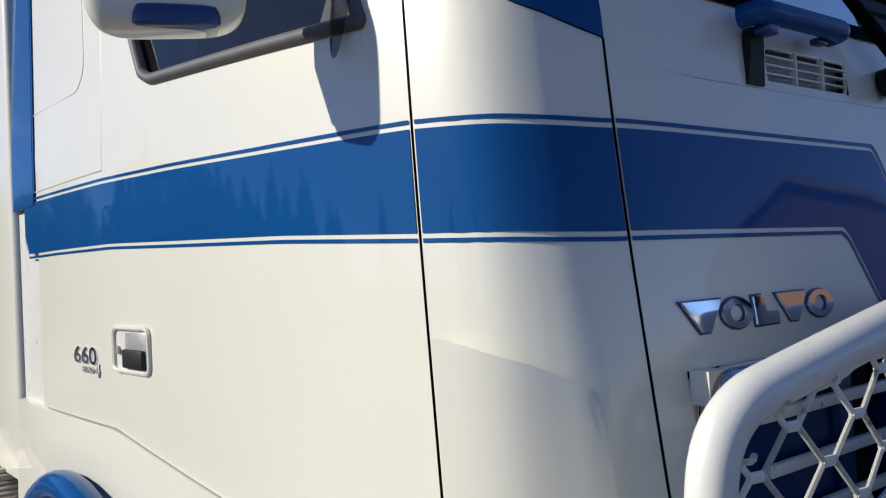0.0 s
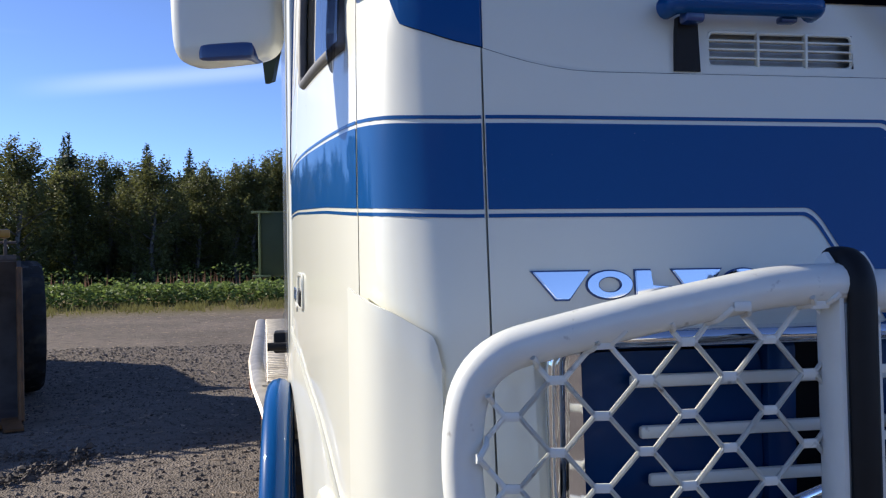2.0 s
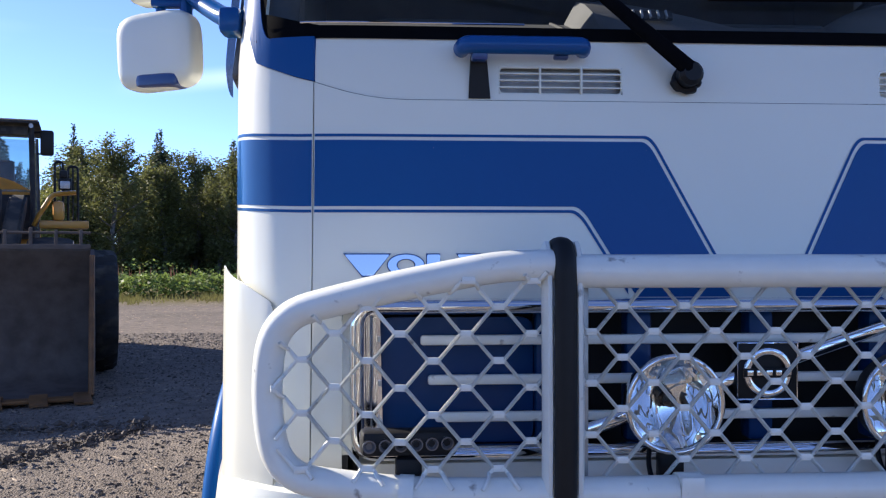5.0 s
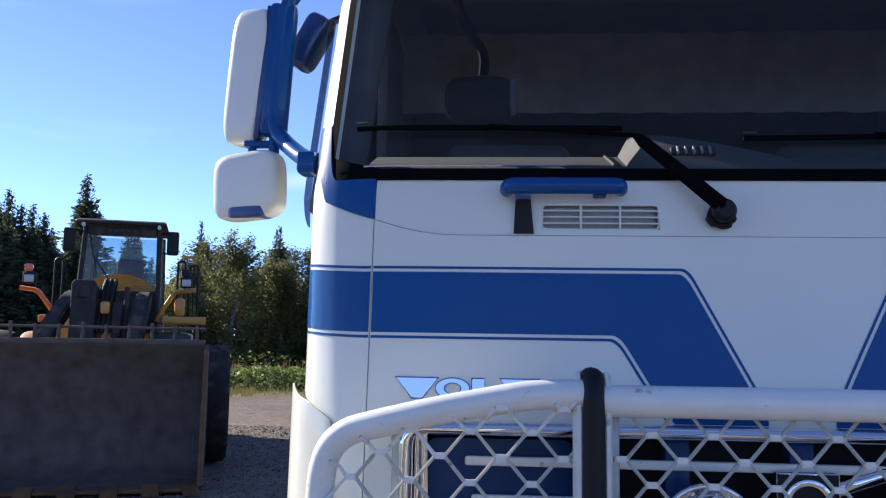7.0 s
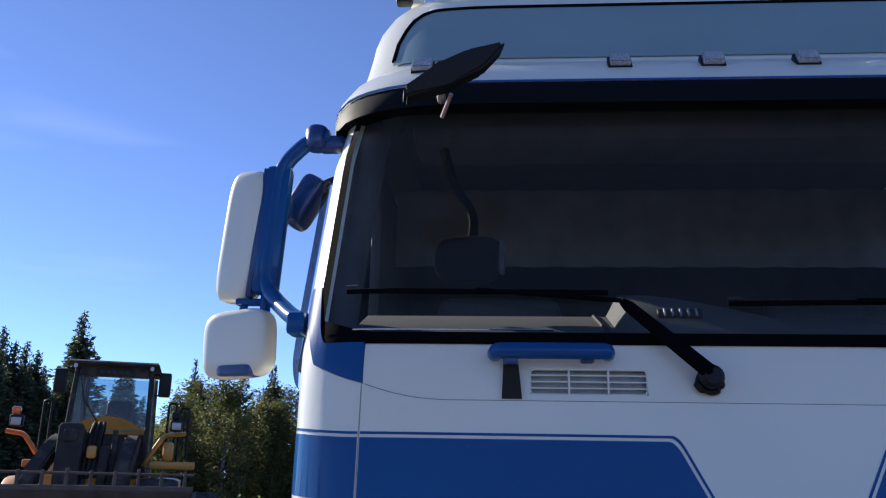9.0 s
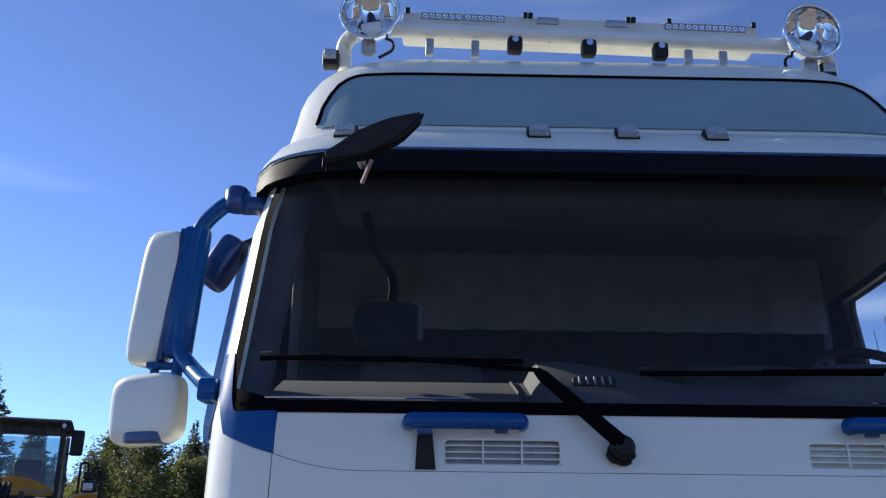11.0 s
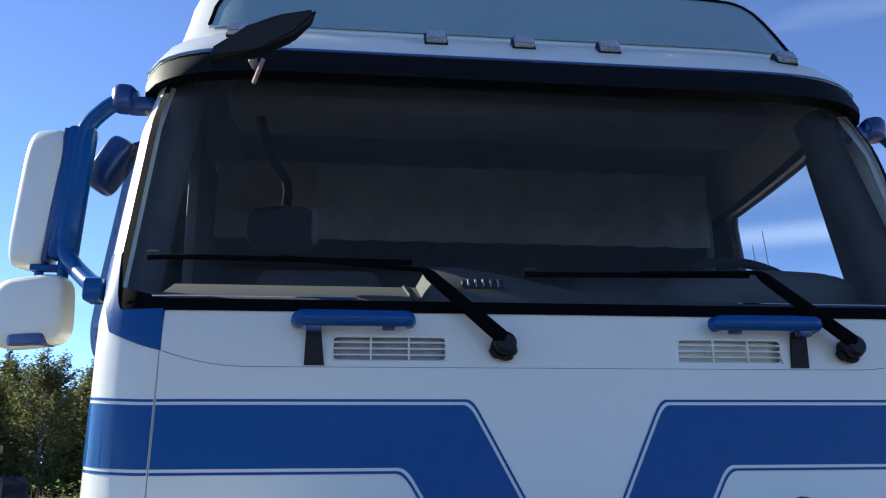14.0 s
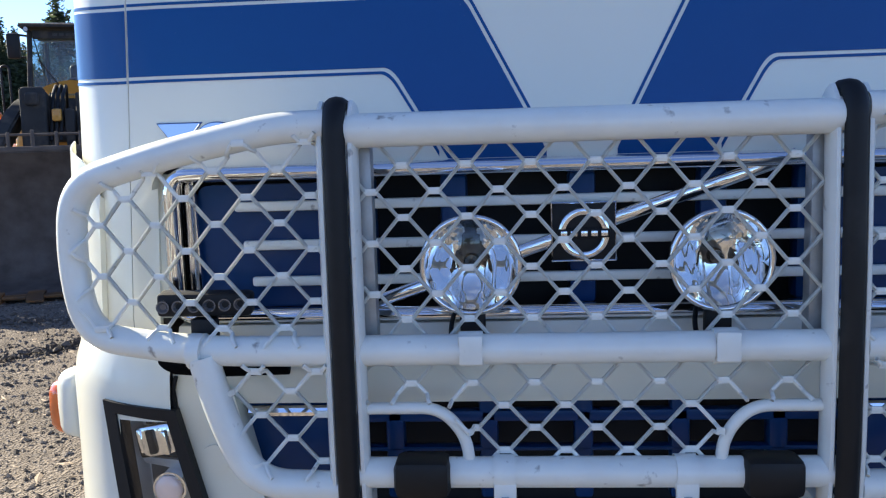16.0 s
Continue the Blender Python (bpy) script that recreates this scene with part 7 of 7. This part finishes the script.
# ---- forest ----
def leaf_material(name, color, hue):
    m = material(name, color, 0.6, island=hue, spec=0.3)
    n, l = m.node_tree.nodes, m.node_tree.links
    b = n["Principled BSDF"]
    tr, mx = n.new("ShaderNodeBsdfTranslucent"), n.new("ShaderNodeMixShader")
    src = b.inputs["Base Color"].links[0].from_socket
    l.new(src, tr.inputs["Color"])
    mx.inputs[0].default_value = 0.42
    l.new(b.outputs[0], mx.inputs[1])
    l.new(tr.outputs[0], mx.inputs[2])
    l.new(mx.outputs[0], n["Material Output"].inputs["Surface"])
    return m


BIRCH_LEAF = leaf_material("birch_leaf", (0.092, 0.098, 0.034), 0.8)
BIRCH_YELLOW = leaf_material("yellowing_birch_leaf", (0.17, 0.175, 0.050), 0.7)
NEEDLE = leaf_material("spruce_needle", (0.042, 0.056, 0.030), 0.9)
BUSH_LEAF = leaf_material("bush_leaf", (0.110, 0.150, 0.040), 0.9)
DRY_STALK = leaf_material("dry_stalk", (0.16, 0.09, 0.06), 0.6)
GRASS = leaf_material("dry_grass", (0.15, 0.14, 0.05), 0.8)


def quad_cloud(points, size, rng, up=0.3, long=1.6):
    """Small bent leaf clumps at points."""
    V, F = [], []
    for p in points:
        s = size * rng.uniform(0.6, 1.3)
        d = Vector((rng.gauss(0, 1), rng.gauss(0, 1), rng.gauss(0, up))).normalized()
        e = d.cross(Vector((rng.gauss(0, 1), rng.gauss(0, 1), rng.gauss(0, 1)))).normalized()
        k = len(V)
        a, b = d * s * long * 0.5, e * s * 0.5
        V += [p - a, p + b, p + a, p - b]
        F.append((k, k + 1, k + 2, k + 3))
    return V, F


def mesh_of(name, V, F, mat, smooth=False):
    me = bpy.data.meshes.new(name)
    me.from_pydata([tuple(v) for v in V], [], F)
    me.materials.append(mat)
    return me


def sub(ob_name, me, parent):
    ob = new(ob_name, me)
    ob.parent = parent
    return ob


def birch(seed, h, leafmat, label):
    rng = random.Random(seed)
    t = new("birch_tree")
    t.matrix_basis = Matrix.Translation((0, 0, -500))
    tagged(t, label, "tree", "forest trees")
    bm = bmesh.new()
    trunk = [Vector((0.12 * math.sin(k * 0.9 + seed), 0.10 * math.cos(k * 1.1 + seed), h * 0.93 * k / 8)) for k in range(9)]
    tube(bm, trunk, 0.1, 8, radii=[0.13 * (1 - k / 8.6) + 0.01 for k in range(9)])
    pts = []
    for i in range(34):
        z = h * (0.08 + 0.86 * (i / 34) ** 0.9)
        a = i * 2.4 + rng.uniform(-0.5, 0.5)
        prof = math.sin(math.pi * min(1.0, max(0.05, (z / h + 0.04) / 1.06)) ** 0.75)
        reach = h * 0.23 * prof * rng.uniform(0.45, 1.2) + 0.25
        base = Vector((0.1 * math.sin(z), 0.1 * math.cos(z), z * 0.97))
        tip = base + Vector((math.cos(a) * reach, math.sin(a) * reach, reach * rng.uniform(0.2, 0.8)))
        tube(bm, [base, base.lerp(tip, 0.5) + Vector((0, 0, 0.1)), tip], 0.02, 4, radii=[0.03, 0.018, 0.006])
        for _ in range(12):
            c = base.lerp(tip, rng.uniform(0.35, 1.08)) + Vector((rng.gauss(0, 0.16), rng.gauss(0, 0.16), rng.gauss(-0.05, 0.16)))
            for _ in range(26):
                pts.append(c + Vector((max(-0.25, min(0.25, rng.gauss(0, 0.13))), max(-0.25, min(0.25, rng.gauss(0, 0.13))), max(-0.45, min(0.3, rng.gauss(-0.08, 0.22))))))
    sub("trunk", bm_mesh("trunk", bm, BARK), t)
    V, F = quad_cloud(pts, 0.084, rng)
    sub("crown", mesh_of("crown", V, F, leafmat), t)
    return t


def bm_mesh(name, bm, mat):
    me = bpy.data.meshes.new(name)
    for f in bm.faces:
        f.smooth = True
    bm.to_mesh(me)
    bm.free()
    me.materials.append(mat)
    return me


def spruce(seed, h, label, width=0.20):
    rng = random.Random(seed)
    t = new("spruce_tree")
    t.matrix_basis = Matrix.Translation((0, 0, -500))
    tagged(t, label, "tree", "forest trees")
    bm = bmesh.new()
    tube(bm, [(0, 0, 0), (0, 0, h * 0.5), (0, 0, h * 0.99)], 0.1, 8, radii=[0.15, 0.08, 0.01])
    pts = []
    z = h * 0.06
    while z < h * 0.985:
        f = 1 - z / h
        reach = h * width * (f ** 0.9) * 1.12 + 0.03
        n = 5 + int(5 * f)
        a0 = rng.uniform(0, math.tau)
        for k in range(n):
            a = a0 + k * math.tau / n + rng.uniform(-0.25, 0.25)
            r = reach * rng.uniform(0.55, 1.2)
            tipz = z - r * rng.uniform(0.15, 0.45) + 0.05
            m = max(6, int(r * 46))
            for i in range(m):
                u = (i + rng.random()) / m
                c = Vector((math.cos(a) * r * u, math.sin(a) * r * u, z + (tipz - z) * u + 0.10 * u * u * r))
                spread = 0.04 + 0.16 * r * (1 - abs(u - 0.45))
                pts.append(c + Vector((rng.gauss(0, spread * 0.6), rng.gauss(0, spread * 0.6), rng.gauss(-0.05, 0.06))))
        z += h * 0.022 + 0.06 * f
    sub("trunk", bm_mesh("trunk", bm, BARK_DARK), t)
    V, F = quad_cloud([p for p in pts if p.z < h * 0.84], 0.105, rng, 0.25, 2.6)
    V2, F2 = quad_cloud([p for p in pts if p.z >= h * 0.84], 0.060, rng, 0.9, 2.6)
    F += [tuple(i + len(V) for i in f) for f in F2]
    V += V2
    sub("crown", mesh_of("crown", V, F, NEEDLE), t)
    return t


PROTO = {
    "b0": birch(11, 7.0, BIRCH_LEAF, "tall green birch at the forest edge"),
    "b1": birch(23, 6.0, BIRCH_LEAF, "slender green birch at the forest edge"),
    "b2": birch(37, 4.4, BIRCH_YELLOW, "young yellowing birch before the forest"),
    "b3": birch(51, 6.6, BIRCH_LEAF, "broad green birch at the forest edge"),
    "s0": spruce(5, 7.2, "tall dark spruce with a pointed top", 0.23),
    "s1": spruce(8, 6.2, "dark spruce in the forest edge", 0.27),
    "s2": spruce(13, 8.0, "tall spruce above the forest", 0.20),
}
used = set()


def plant(kind, az, depth, scale, turn):
    x, y = math.sin(radians(az)) * depth, math.cos(radians(az)) * depth
    m = Matrix.Translation((x, y, -0.05)) @ Matrix.Rotation(turn, 4, "Z") @ Matrix.Diagonal((scale, scale, scale, 1))
    if kind in used:
        return copy_thing(PROTO[kind], m)
    used.add(kind)
    PROTO[kind].matrix_basis = m
    return PROTO[kind]


rng = random.Random(42)
for k, az in (("b0", -14.2), ("b1", -10.0), ("b2", -12.0), ("b3", -8.0), ("s0", -29.5), ("s1", -33.0), ("s2", -16.5)):
    plant(k, az, 47.0, 1.0, 0.3)
# trees that stand out over the edge
plant("s1", -28.7, 62.0, 2.10, 1.0)
plant("s2", -21.6, 53.8, 1.12, 0.4)
plant("s2", -16.6, 52.2, 1.06, 2.4)
plant("s0", -9.0, 50.6, 1.09, 1.7)
plant("b2", -17.0, 43.9, 1.24, 0.9)
for kind, az, depth, scale in (("b3", -3.4, 44.5, 1.06), ("b0", -2.3, 45.5, 1.05), ("s1", -1.7, 47.0, 1.22), ("b3", -1.0, 44.8, 1.16), ("b0", 0.0, 45.6, 1.14), ("b3", 1.2, 45.0, 1.16)):
    plant(kind, az, depth, scale, az * 5.0)
for az, depth, scale in ((-36.6, 46.0, 1.22), (-35.6, 46.5, 1.32), (-34.8, 45.5, 1.26), (-34.2, 46.8, 1.36), (-33.6, 46.2, 1.46), (-32.9, 45.4, 1.33), (-32.2, 46.6, 1.36), (-31.5, 46.0, 1.28), (-31.0, 47.2, 1.18), (-38.0, 46.0, 1.20)):
    plant("s1", az, depth, scale, az * 7.0)
# rows of the forest edge: spruces to the west, birches before spruces to the north; elsewhere thin unseen trees, added
# only for reflections
ROWS = ((42.0, 3.8, ("b2", "b1", "b3", "b3"), ("s0", "s1")), (44.5, 2.7, ("b0", "b1", "b3", "b3"), ("s0", "s1", "s1")), (48.5, 2.0, ("s1", "b0", "s0", "b3"), ("s0", "s1", "s1", "b1")), (52.0, 1.9, ("s1", "s1", "s0", "b3"), ("s1", "s0", "s1")), (56.0, 2.1, ("s0", "s1", "s1", "s2"), ("s1", "s0", "s1")))
for row, (depth, step, birchy, sprucy) in enumerate(ROWS):
    a = -90.0
    while a < 270.0:
        d = depth + rng.uniform(-1.4, 1.4)
        seen = -48.0 < a < 8.0
        west = a < -25.0
        size = rng.choice((0.80, 0.88, 0.95, 1.02, 1.08)) * (1.10 if west else 0.98) * rng.uniform(0.94, 1.06)
        if seen or row in (1, 3):
            plant(rng.choice(sprucy if west else birchy), a + rng.uniform(-0.7, 0.7), d, size, rng.uniform(0, math.tau))
        a += math.degrees(step / depth) * rng.uniform(0.7, 1.35) * ((0.62 if west else 1.0) if seen else 6.0)

# undergrowth: low green bank, dry stalks and grass
pts, stalks, grass = [], [], []
for _ in range(52000):
    a = radians(rng.uniform(-80, 60))
    d = 25.5 + 2.6 * rng.random() ** 0.8
    top = 0.62 + 0.14 * noise.noise(Vector((a * 26, d * 0.4, 0))) + 0.15 * noise.noise(Vector((a * 90, 0, 3)))
    pts.append(Vector((math.sin(a) * d, math.cos(a) * d, rng.random() ** 0.6 * max(0.15, top) * min(1.0, (d - 25.2) / 0.8))))
for _ in range(9000):
    a = radians(rng.uniform(-80, 60))
    d = 33.0 + 8.0 * rng.random()
    top = 0.85 + 0.6 * noise.noise(Vector((a * 14, d * 0.2, 5)))
    pts.append(Vector((math.sin(a) * d, math.cos(a) * d, rng.random() ** 0.8 * max(0.3, top))))
V, F = quad_cloud(pts, 0.095, rng)
me = mesh_of("undergrowth", V, F, BUSH_LEAF)
tagged(new("undergrowth", me), "low green bushes along the yard's edge", "bushes", kind="stuff")
V, F = [], []
for _ in range(1300):
    a = radians(rng.uniform(-80, 60))
    clump = noise.noise(Vector((a * 22, 0, 7)))
    if clump < -0.05:
        continue
    d = 27.6 + 1.2 * rng.random()
    x, y, hgt = math.sin(a) * d, math.cos(a) * d, rng.uniform(0.5, 1.05)
    k = len(V)
    w = 0.035
    V += [(x - w, y, 0.2), (x + w, y, 0.2), (x + rng.gauss(0, 0.06), y, hgt)]
    F.append((k, k + 1, k + 2))
me = mesh_of("dry_stalks", V, F, DRY_STALK)
tagged(new("dry_stalks", me), "dry reddish willowherb stalks", "plants", kind="stuff")
V, F = [], []
for _ in range(15000):
    a = radians(rng.uniform(-75, 40))
    if noise.noise(Vector((a * 30, 2, 1))) < 0.0 and rng.random() < 0.75:
        continue
    d = 22.5 + 3.4 * rng.random() ** 0.5
    x, y, hgt = math.sin(a) * d, math.cos(a) * d, rng.uniform(0.05, 0.22)
    k = len(V)
    V += [(x - 0.02, y, 0), (x + 0.02, y, 0), (x + rng.gauss(0, 0.06), y + rng.gauss(0, 0.03), hgt)]
    F.append((k, k + 1, k + 2))
me = mesh_of("dry_grass", V, F, GRASS)
tagged(new("dry_grass", me), "short dry yellow grass at the yard's edge", "grass", kind="stuff")
